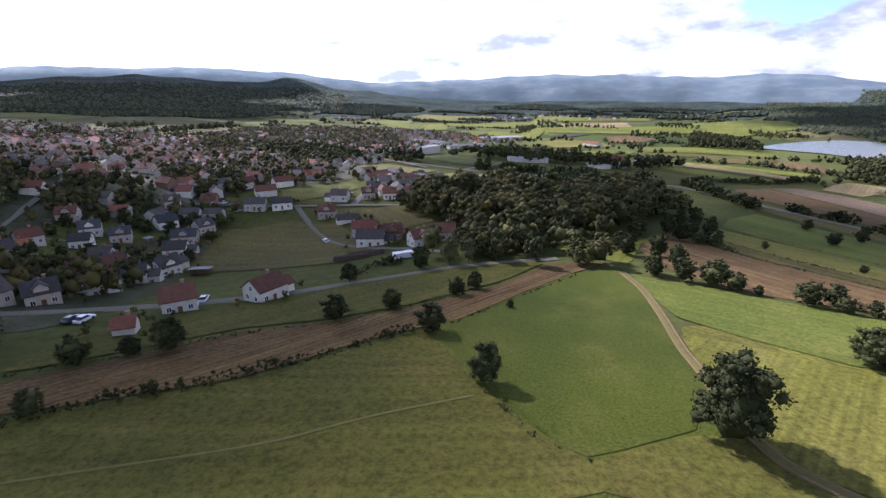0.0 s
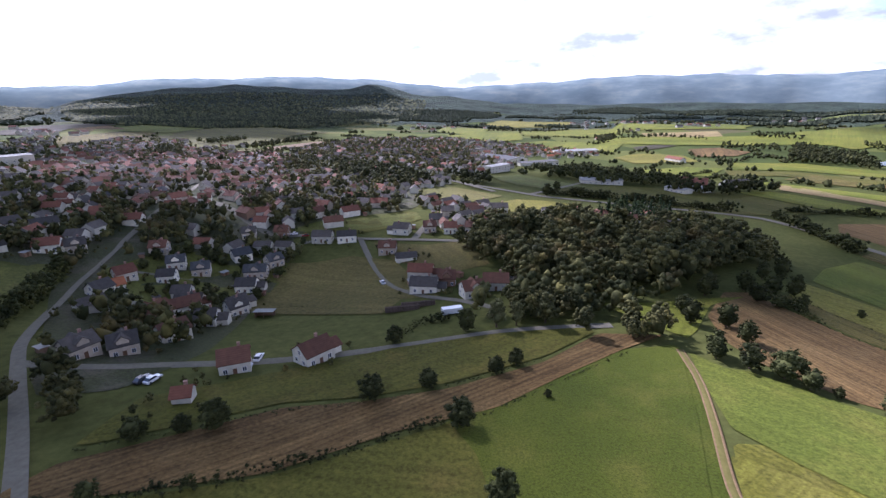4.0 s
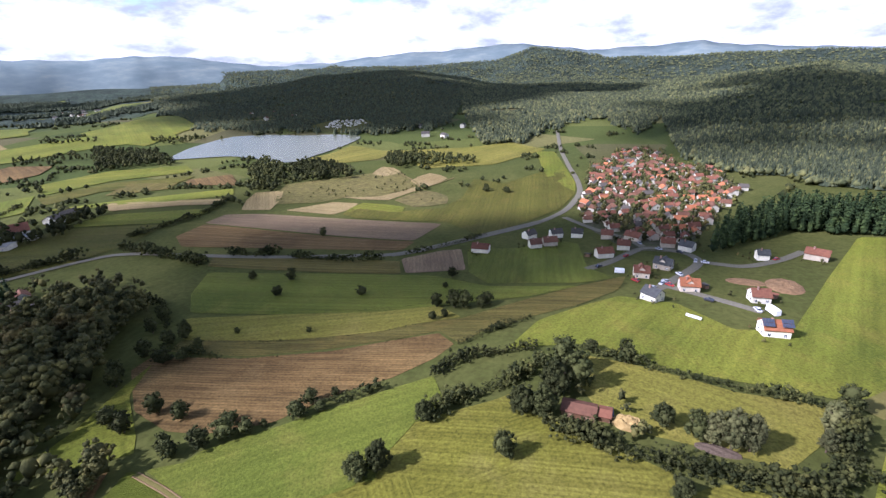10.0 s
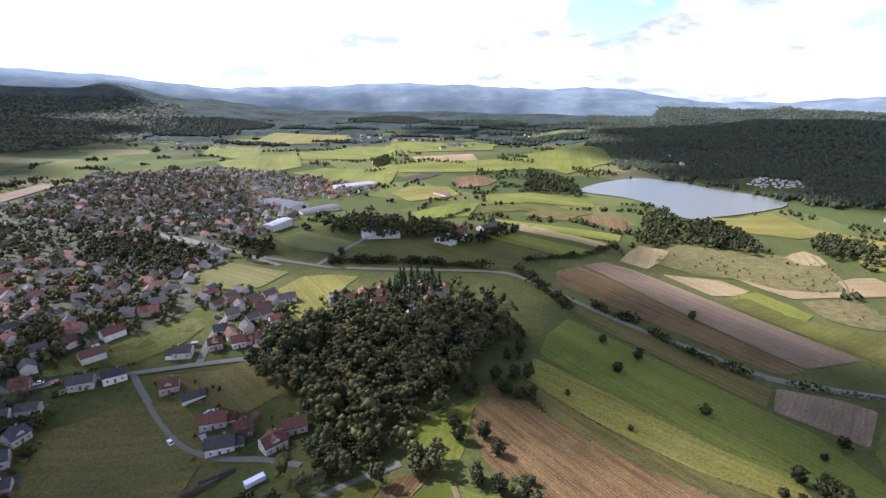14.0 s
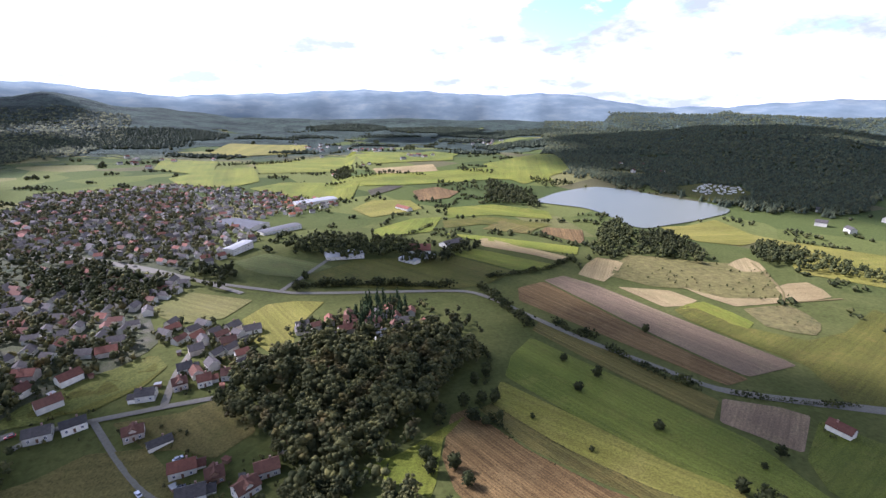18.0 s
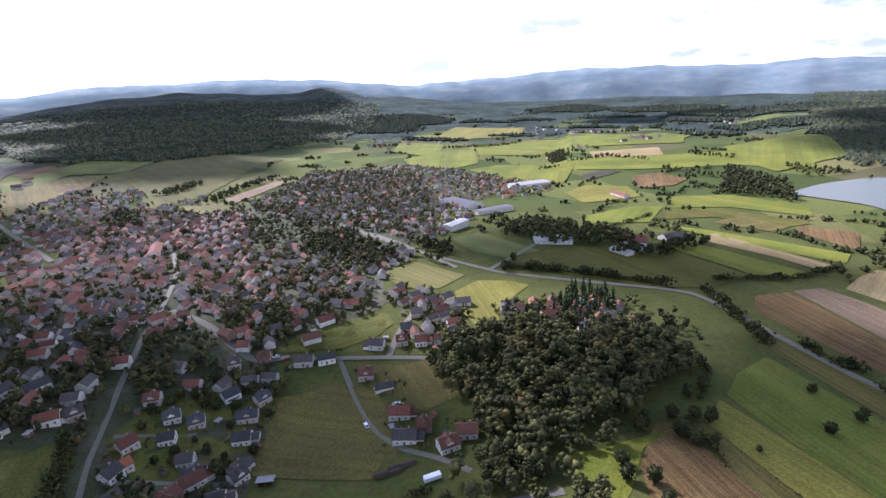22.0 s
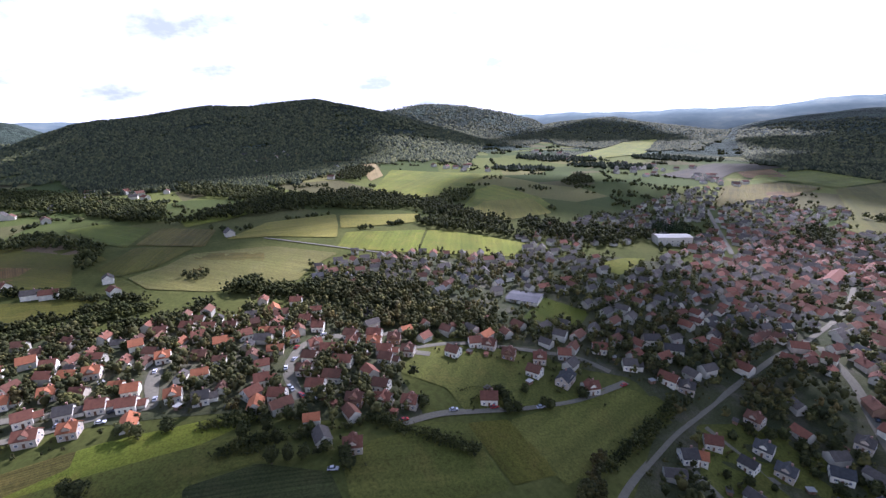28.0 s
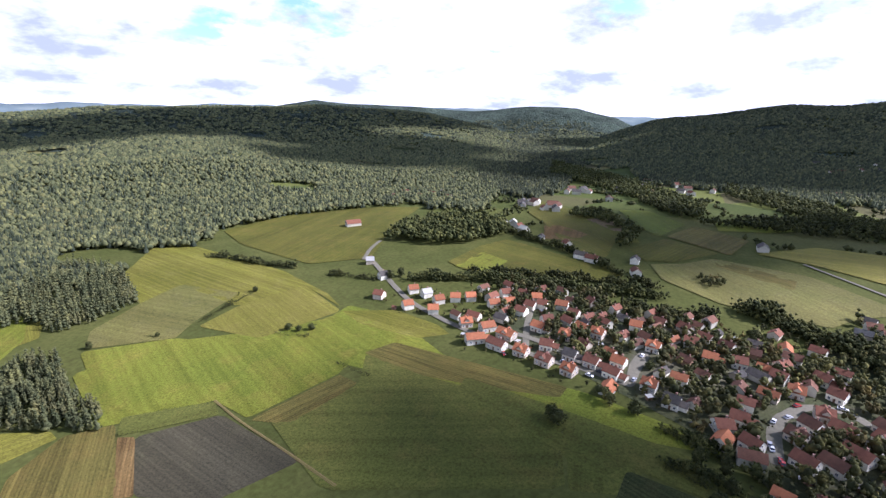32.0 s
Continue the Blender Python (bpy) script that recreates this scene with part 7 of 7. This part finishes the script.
# garden sheds and clipped garden hedges by the nearer houses
SHED_WALL = boxes("wall", PLASTER[2], (-1.5, 1.5, -1.1, 1.1, -0.6, 2.0))
SHED_ROOFS = [boxes("roof", ROOFS[k], (-1.8, 1.8, -1.4, 1.4, 0, 0.12)) for k in ("grey", "red", "white")]
shed_proto = {}
count = 0
for home in [o for o in scene.objects if o.name.split(".")[0] == "house"]:
    x, y = home.location.x, home.location.y
    if math.hypot(x, y) > 300 or count >= 70 or rng.uniform() < 0.3:
        continue
    a = rng.uniform(0, 6.28)
    sx, sy = x + 9.5 * math.cos(a), y + 9.5 * math.sin(a)
    if near_road(sx, sy, 2.5) or min((sx - p[0]) ** 2 + (sy - p[1]) ** 2 for p in HOUSES) < 60:
        continue
    k = int(rng.integers(3))
    m = Matrix.Translation((sx, sy, float(land(sx, sy)))) @ Matrix.Rotation(rng.uniform(0, 3.14), 4, "Z")
    if k in shed_proto:
        copy_thing(shed_proto[k], m)
    else:
        shed = new("garden_shed")
        part("wall", SHED_WALL, shed)
        part("roof", SHED_ROOFS[k], shed).matrix_basis = pose(0, 0, 2.03, 4, 0, 0)
        part("door", DOOR_MESH, shed).matrix_basis = pose(0, -1.1, 0) @ Matrix.Diagonal((0.8, 1, 0.9, 1))
        tagged(shed, "small timber garden shed with a %s roof" % ("grey", "red", "pale")[k], "shed", "garden sheds")
        shed.matrix_basis = m
        shed_proto[k] = shed
    count += 1

# cars along the streets
spots = 0
for line, width in ROADS:
    if width < 4.2:
        continue
    for i in range(3, len(line) - 3, 4):
        x, y = line[i]
        if math.hypot(x, y) > 330 or rng.uniform() < 0.55 or spots > 40:
            continue
        if min((x - p[0]) ** 2 + (y - p[1]) ** 2 for p in HOUSES) > 700:
            continue
        way = line[i + 1] - line[i - 1]
        turn = math.atan2(way[1], way[0])
        side = (width / 2 - 0.9) * (1 if rng.uniform() < 0.5 else -1)
        car(x - math.sin(turn) * side, y + math.cos(turn) * side, math.degrees(turn), ("white", "dark", "silver", "silver", "red")[int(rng.integers(5))])
        spots += 1

# shrubs, fruit trees and clipped hedges round the nearer houses
bush_x, bush_y = [], []
for hx, hy in HOUSES:
    if math.hypot(hx, hy) > 330:
        continue
    for _ in range(7):
        a, r = rng.uniform(0, 6.28), rng.uniform(6.5, 12)
        bush_x.append(hx + r * math.cos(a))
        bush_y.append(hy + r * math.sin(a))
bush_x, bush_y = np.array(bush_x), np.array(bush_y)
homes = np.array(HOUSES)
keep = np.min((bush_x[:, None] - homes[None, :, 0]) ** 2 + (bush_y[:, None] - homes[None, :, 1]) ** 2, axis=1) > 36
for line, width in ROADS:
    keep &= np.min((bush_x[:, None] - line[None, :, 0]) ** 2 + (bush_y[:, None] - line[None, :, 1]) ** 2, axis=1) > (width / 2 + 2.0) ** 2
bush_x, bush_y = bush_x[keep], bush_y[keep]
half = len(bush_x) // 2
for bx, by, high, words in ((bush_x[:half], bush_y[:half], 2.6, "low garden shrubs and hedges round houses"), (bush_x[half:], bush_y[half:], 4.6, "small fruit trees in house gardens")):
    v, f = thicket(bx, by, high, "broad", 8)
    tagged(new("garden_shrubs", quads_mesh("garden_shrubs", v, f, LEAF_WOOD, True)), words, "shrubs", "garden shrubs", "stuff")

# ---- hill forests ----


def spires(feet, radii, heights):
    """Five-sided conifers, for woods far off."""
    m = len(feet)
    turn = rng.uniform(0, 6.28, (m, 1)) + np.arange(5) * 1.2566
    rim = np.stack([np.cos(turn), np.sin(turn), np.zeros((m, 5))], -1) * (radii[:, None, None] * rng.uniform(0.75, 1.2, (m, 5, 1)))
    rim[..., 2] = (heights * 0.12)[:, None] * rng.uniform(0.5, 1.5, (m, 5))
    top = np.stack([np.zeros(m), np.zeros(m), heights], -1)[:, None]
    v = np.concatenate([rim, top], 1) + feet[:, None]
    f = np.array([(k, (k + 1) % 5, 5) for k in range(5)])[None] + (np.arange(m) * 6)[:, None, None]
    return v.reshape(-1, 3), f.reshape(-1, 3)


def forest(name, base, far, kind, label):
    """Trees from an edge on the plain up over a hill, wider apart and larger-crowned with distance."""
    edge = sorted((math.degrees(math.atan2(x, y)) % 360, math.hypot(x, y)) for x, y in base)
    if edge[-1][0] - edge[0][0] > 180:
        edge = sorted(((a + 180) % 360 - 180, r) for a, r in edge)
    az0, az1 = edge[0][0], edge[-1][0]
    near = min(r for _, r in edge)
    count = int(0.75 * radians(az1 - az0) * math.log(far / near) / 0.0047 ** 2)
    az = rng.uniform(az0, az1, count)
    r = near * (far / near) ** (rng.uniform(0, 1, count) ** 1.5)
    end = np.minimum(az - az0, az1 - az)
    ragged = 1 + 0.03 * np.sin(az * 2.1) * np.sin(az * 0.83 + 1.0) + rng.normal(0, 0.012, count)
    keep = r > np.interp(az, [e[0] for e in edge], [e[1] for e in edge]) * ragged * (1 + 0.7 * np.exp(-end / 0.9))
    az, r = np.radians(az[keep]), r[keep]
    x, y = r * np.sin(az), r * np.cos(az)
    bald = np.sin(x * 0.011 + 2.0) * np.sin(y * 0.009 + x * 0.004) > 0.93
    x, y, r = x[~bald], y[~bald], r[~bald]
    keep = np.ones(len(x), bool)
    for lawn in LAWNS:
        keep &= ~inside(lawn, x, y)
    x, y, r = x[keep], y[keep], r[keep]
    size = np.clip(r / 620, 1.0, 3.2)
    z = land(x, y)
    tall = rng.uniform(7.5, 13, len(x)) * size ** 0.25
    needle = rng.uniform(0, 1, len(x)) < (0.62 if kind == "conifer" else 0.3)
    for group, material, suffix in ((needle, NEEDLE_HAZED, "spruce"), (~needle, LEAF_HILL, "broadleaf")):
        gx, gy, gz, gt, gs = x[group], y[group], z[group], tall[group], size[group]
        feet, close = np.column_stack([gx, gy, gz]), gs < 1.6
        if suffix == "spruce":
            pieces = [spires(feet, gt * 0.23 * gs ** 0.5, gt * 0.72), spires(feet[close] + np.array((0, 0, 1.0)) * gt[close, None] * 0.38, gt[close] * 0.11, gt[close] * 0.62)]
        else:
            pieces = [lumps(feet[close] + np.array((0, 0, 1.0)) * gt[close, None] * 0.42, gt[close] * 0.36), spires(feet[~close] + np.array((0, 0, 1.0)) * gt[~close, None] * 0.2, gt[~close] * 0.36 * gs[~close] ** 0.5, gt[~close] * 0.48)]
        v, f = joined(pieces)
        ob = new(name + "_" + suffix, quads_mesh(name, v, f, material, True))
        tagged(ob, label + (", spruce" if suffix == "spruce" else ", broadleaf"), "forest", "hill forests", "stuff")


# paler and bluer than NEEDLE: distance haze put into the needle colour
NEEDLE_HAZED = leaves("hazed_hill_needles", (0.034, 0.043, 0.026), (0.047, 0.056, 0.033))
forest("hill_forest", [(682, 29), (635, 1), (590, -36), (540, -62), (538, -97), (517, -145), (496, -211), (454, -287)], 4100, "conifer", "dark forest covering a rounded hill")
forest("hill_forest", [(683, 304), (706, 263), (766, 231), (943, 208), (1028, 149), (682, 29)], 4200, "conifer", "dark forest covering a rounded hill")
forest("hill_forest", [(66, -423), (36, -443), (4, -465), (-43, -455), (-83, -509), (-127, -504), (-157, -555), (-233, -516), (-291, -543), (-395, -526), (-432, -404), (-412, -352)], 2700, "broad", "dark forest covering a rounded hill")
forest("hill_forest", [(640, 960), (700, 850), (698, 775), (712, 728), (748, 640), (752, 560), (748, 506), (795, 505), (836, 442), (851, 417), (809, 358)], 4200, "conifer", "dark forest covering a rounded hill")
forest("hill_forest", [(-1110, -778), (-1027, -512), (-917, -276), (-859, -133), (-997, -4), (-1130, 55), (-1238, 246), (-1003, 313)], 3000, "conifer", "dark forest covering a rounded hill")
forest("hill_forest", [(-1019, 975), (-910, 1031), (-790, 1063), (-699, 1181), (-619, 1351), (-537, 1490), (-474, 1690), (-361, 1986)], 3300, "conifer", "dark forest covering a rounded hill")
forest("hill_forest", [(-514, -505), (-570, -492), (-572, -432), (-734, -442)], 3200, "conifer", "dark forest covering a rounded hill")
forest("hill_forest", [(-858, -447), (-864, -305), (-954, -173), (-1182, -5)], 3300, "conifer", "dark forest covering a rounded hill")
forest("hill_forest", [(-2284, 208), (-2225, 562), (-1850, 637), (-1625, 759)], 3700, "conifer", "dark forest covering a rounded hill")
forest("hill_forest", [(-1946, 836), (-1634, 871), (-1524, 985), (-1442, 1114), (-1405, 1315)], 3800, "conifer", "dark forest covering a rounded hill")


# ---- hedgerows and copses over the farther farmland ----
crowns, sizes = [], []
for _ in range(980):
    az, r = radians(rng.uniform(-150, 125)), 500 * (3000 / 500) ** rng.uniform(0, 1)
    x, y = r * math.sin(az), r * math.cos(az)
    run, way = rng.uniform(25, 120), rng.uniform(0, 3.14)
    copse = rng.uniform() < 0.45
    m = int(run / 5)
    u = rng.uniform(-0.5, 0.5, m) * run * (0.45 if copse else 1.0)
    v = rng.normal(0, run * 0.10 if copse else 2.0, m)
    crowns.append(np.column_stack([x + u * math.cos(way) - v * math.sin(way), y + u * math.sin(way) + v * math.cos(way)]))
    sizes.append(rng.uniform(1.6, 3.8, m) * min(1.6, max(1.0, r / 1100)))
crowns, sizes = np.concatenate(crowns), np.concatenate(sizes)
keep = np.ones(len(crowns), bool)
for lawn in LAWNS:
    keep &= ~inside(lawn, crowns[:, 0], crowns[:, 1])
near_town = np.min((crowns[:, None, 0] - taken[None, ::3, 0]) ** 2 + (crowns[:, None, 1] - taken[None, ::3, 1]) ** 2, axis=1)
keep &= near_town > 400
crowns, sizes = crowns[keep], sizes[keep]
v, f = lumps(np.column_stack([crowns, land(crowns[:, 0], crowns[:, 1]) + sizes * 0.9]), sizes)
tagged(new("distant_hedgerows", quads_mesh("distant_hedgerows", v, f, LEAF)), "lines of trees and small copses over distant farmland", "trees", kind="stuff")

# bands of wood lying across the far plain
bands = []
for bearing, r, run, deep in ((-12, 2150, 260, 260), (-8, 2500, 280, 300), (2, 2350, 150, 60), (7, 2500, 130, 60), (11, 3050, 260, 190), (16, 2600, 170, 70), (21, 3000, 330, 190), (24, 2150, 150, 50),
                              (30, 2450, 420, 240), (33, 1850, 260, 130), (36, 2900, 420, 260), (39, 1600, 170, 80), (5, 1750, 90, 40), (14, 1900, 110, 40), (-4, 1650, 120, 45), (-20, 1900, 130, 60),
                              (-26, 1750, 150, 60), (-33, 1600, 130, 60), (-40, 1450, 120, 50), (-52, 1500, 130, 50), (-58, 1250, 110, 45), (-64, 1400, 130, 60), (-68, 1150, 90, 40), (26, 1500, 90, 30)):
    m = int(run * deep / 42)
    a, q = rng.uniform(0, 6.28, m), np.sqrt(rng.uniform(0, 1, m)) * rng.uniform(0.75, 1.0, m)
    u, v = q * np.cos(a) * run, q * np.sin(a) * deep
    c, k = math.cos(radians(bearing)), math.sin(radians(bearing))
    bands.append(np.column_stack([r * k + u * c + v * k, r * c - u * k + v * c]))
bands = np.concatenate(bands)
size = rng.uniform(4.5, 8.0, len(bands))
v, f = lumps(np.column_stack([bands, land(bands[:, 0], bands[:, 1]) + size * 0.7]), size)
tagged(new("far_woods", quads_mesh("far_woods", v, f, NEEDLE_HAZED)), "dark bands of forest across the far plain", "forest", kind="stuff")

# hamlets over the farther farmland
far_rows = []
for az, r, count in ((-140, 700, 8), (-127, 640, 12), (-120, 800, 8), (-112, 900, 9), (-62, 1500, 14), (-55, 1250, 16), (-48, 1100, 14), (-75, 1100, 7), (14, 1600, 18),
                     (8, 1900, 12), (20, 1350, 9), (28, 2100, 10), (-10, 1500, 10), (45, 1250, 6), (62, 900, 4), (-92, 1000, 6), (-98, 1300, 10)):
    for _ in range(count):
        a, d = radians(az + rng.normal(0, 2.2)), r * (1 + rng.normal(0, 0.035))
        far_rows.append((d * math.sin(a), d * math.cos(a), rng.uniform(0, 180), rng.uniform(10, 16), rng.uniform(8, 10), rng.uniform(4, 6), int(rng.choice([1, 2, 3]))))
far_mass("hamlets", far_rows, "distant white farmhouses in scattered hamlets")

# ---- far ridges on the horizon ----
haze, tree, shader, place = surface("hazy_far_ridge", 1.0, 0.0)
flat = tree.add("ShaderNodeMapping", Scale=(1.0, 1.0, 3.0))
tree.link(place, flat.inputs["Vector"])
# pale blue-grey stands for the haze of distance, mixed into the base colour
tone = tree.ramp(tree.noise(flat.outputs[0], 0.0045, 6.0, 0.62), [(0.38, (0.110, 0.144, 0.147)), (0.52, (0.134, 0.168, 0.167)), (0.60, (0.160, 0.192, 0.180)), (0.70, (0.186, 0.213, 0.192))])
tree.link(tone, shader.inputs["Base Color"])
az = np.radians(np.linspace(0, 360, 1081))
deg = np.degrees(az)
SKYLINE = [(-180, 170), (-168, 187), (-153, 213), (-128, 213), (-115, 162), (-100, 213), (-86, 221), (-71, 179), (-65, 166), (-60, 175), (-50, 182),
           (-44, 207), (-38, 254), (-31, 271), (-25, 275), (-18, 267), (-12, 203), (-6, 178), (0, 191), (7, 233), (13, 246), (20, 250),
           (24, 216), (30, 225), (33, 242), (39, 199), (44, 140), (47, 117), (52, 134), (56, 177), (64, 198), (70, 240), (74, 219),
           (80, 168), (86, 160), (91, 198), (95, 143), (98, 117), (103, 100), (115, 128), (140, 153), (180, 170)]      # bearing and height of the farthest ridge
top = np.interp((deg + 180) % 360 - 180, [p[0] for p in SKYLINE], [p[1] for p in SKYLINE])
top = top + 7 * np.sin(az * 29 + 2.0) + 4 * np.sin(az * 61) + 2.5 * np.sin(az * 143 + 1.0)
top[-1] = top[0]
fold = 26 * np.sin(az * 41 + 0.5) + 40 * np.sin(az * 17)
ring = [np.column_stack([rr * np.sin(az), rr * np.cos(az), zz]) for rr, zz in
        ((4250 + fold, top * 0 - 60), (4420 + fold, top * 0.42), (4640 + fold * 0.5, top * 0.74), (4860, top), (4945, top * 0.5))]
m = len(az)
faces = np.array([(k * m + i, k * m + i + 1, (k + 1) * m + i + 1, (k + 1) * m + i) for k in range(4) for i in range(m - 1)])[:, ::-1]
tagged(new("backdrop", quads_mesh("backdrop", np.concatenate(ring), faces, haze, True)), "wooded ridges far off on the horizon, coloured blue-grey for haze", "hills", kind="structure")

# ---- clouds between the land and the sun ----
VAPOUR = plain("cloud_vapour", (0.80, 0.80, 0.80), (0.88, 0.88, 0.88), 0.01, 1.0, 0.0, 0.0)


def cloud(x, y, length, width, turn, high=2000.0, thick=1.0):
    """A cumulus whose shadow falls on (x, y)."""
    m = int((90 + length * width / 420) * thick)
    a, r = rng.uniform(0, 6.28, m), np.sqrt(rng.uniform(0, 1, m))
    u, v = r * np.cos(a) * length, r * np.sin(a) * width
    c, s = math.cos(radians(turn)), math.sin(radians(turn))
    shift = to_sun * (high / to_sun.z)
    puff = (1.15 - r) * min(length, width) * 0.26 + 14
    p = np.column_stack([u * c - v * s, u * s + v * c, rng.uniform(0, 0.5, m) * puff])
    verts, faces = lumps(p, puff * rng.uniform(0.9, 1.35, m))
    ob = new("cloud", quads_mesh("cloud", verts, faces, VAPOUR))
    ob.location = (x + shift.x, y + shift.y, high + float(land(x, y)))
    tagged(ob, "fair-weather cumulus cloud out of view, shading the countryside", "cloud", "cumulus clouds", "structure")


# none comes into view; each is placed to shade one stretch of land
for x, y, length, width, turn, high in (
        (-104, -70, 112, 42, 80, 1400), 
        (150, 430, 190, 75, -12, 1600), (285, 130, 120, 60, -45, 1400), (220, 245, 75, 58, 0, 1400), (322, 12, 48, 58, 0, 1400), 
        (1900, 1250, 640, 340, -30, 2000), (1150, 900, 520, 330, -40, 2000), (1500, 620, 380, 260, 10, 2000), (2100, 500, 440, 280, 60, 2000),
        (-2300, -600, 600, 680, 0, 2000), (-1350, -380, 430, 520, 15, 2000), (-350, -1750, 840, 450, 10, 2000), (-900, -1250, 360, 270, -40, 2000),
        (-1500, -1900, 540, 460, 0, 2000), (-1150, 1950, 640, 470, 20, 2000), (-2300, 1300, 460, 460, 20, 2000), (-700, 1000, 310, 200, -10, 2000), (900, 2300, 420, 200, 0, 2000)):
    cloud(x, y, length, width, turn, high)
cloud(-170, 130, 95, 60, 60, 1400, 0.42)
cloud(-2150, 330, 480, 520, 10, 2000)
cloud(-128, 165, 84, 74, 20, 1400, 0.6)
cloud(-1750, 2950, 950, 620, 20, 2000)
cloud(1080, 640, 250, 170, -30, 2000, 0.7)
cloud(1500, 1350, 520, 380, -30, 2000)
cloud(222, 112, 62, 46, -40, 1400, 0.4)
cloud(-142, -8, 84, 46, 78, 1400, 1.0)
# added in place of the shadow the wood casts on its glade
cloud(108, 200, 46, 52, 0, 1400, 0.7)
cloud(-35, 188, 62, 48, 0, 1400, 0.4)
cloud(-95, 98, 108, 104, 0, 1400, 0.6)
cloud(-800, 1400, 430, 280, 30, 2000)
cloud(-700, 380, 300, 230, 10, 1700, 0.35)
# thin unseen cloud, added only to dim the bright east hill
cloud(1150, -200, 560, 330, -20, 2000, 0.16)
cloud(-490, -190, 150, 120, 20, 1600, 0.6)
cloud(-90, 236, 52, 46, 0, 1400, 0.4)
cloud(-265, 215, 90, 80, 0, 1400, 0.4)
cloud(-930, -560, 300, 190, -50, 1900, 0.8)
cloud(900, 520, 190, 120, -60, 1900, 0.8)
cloud(800, 700, 150, 95, -50, 1900, 0.8)
cloud(-640, -1030, 330, 190, -30, 2000, 0.9)
cloud(-650, -50, 130, 110, 0, 1700, 0.4)
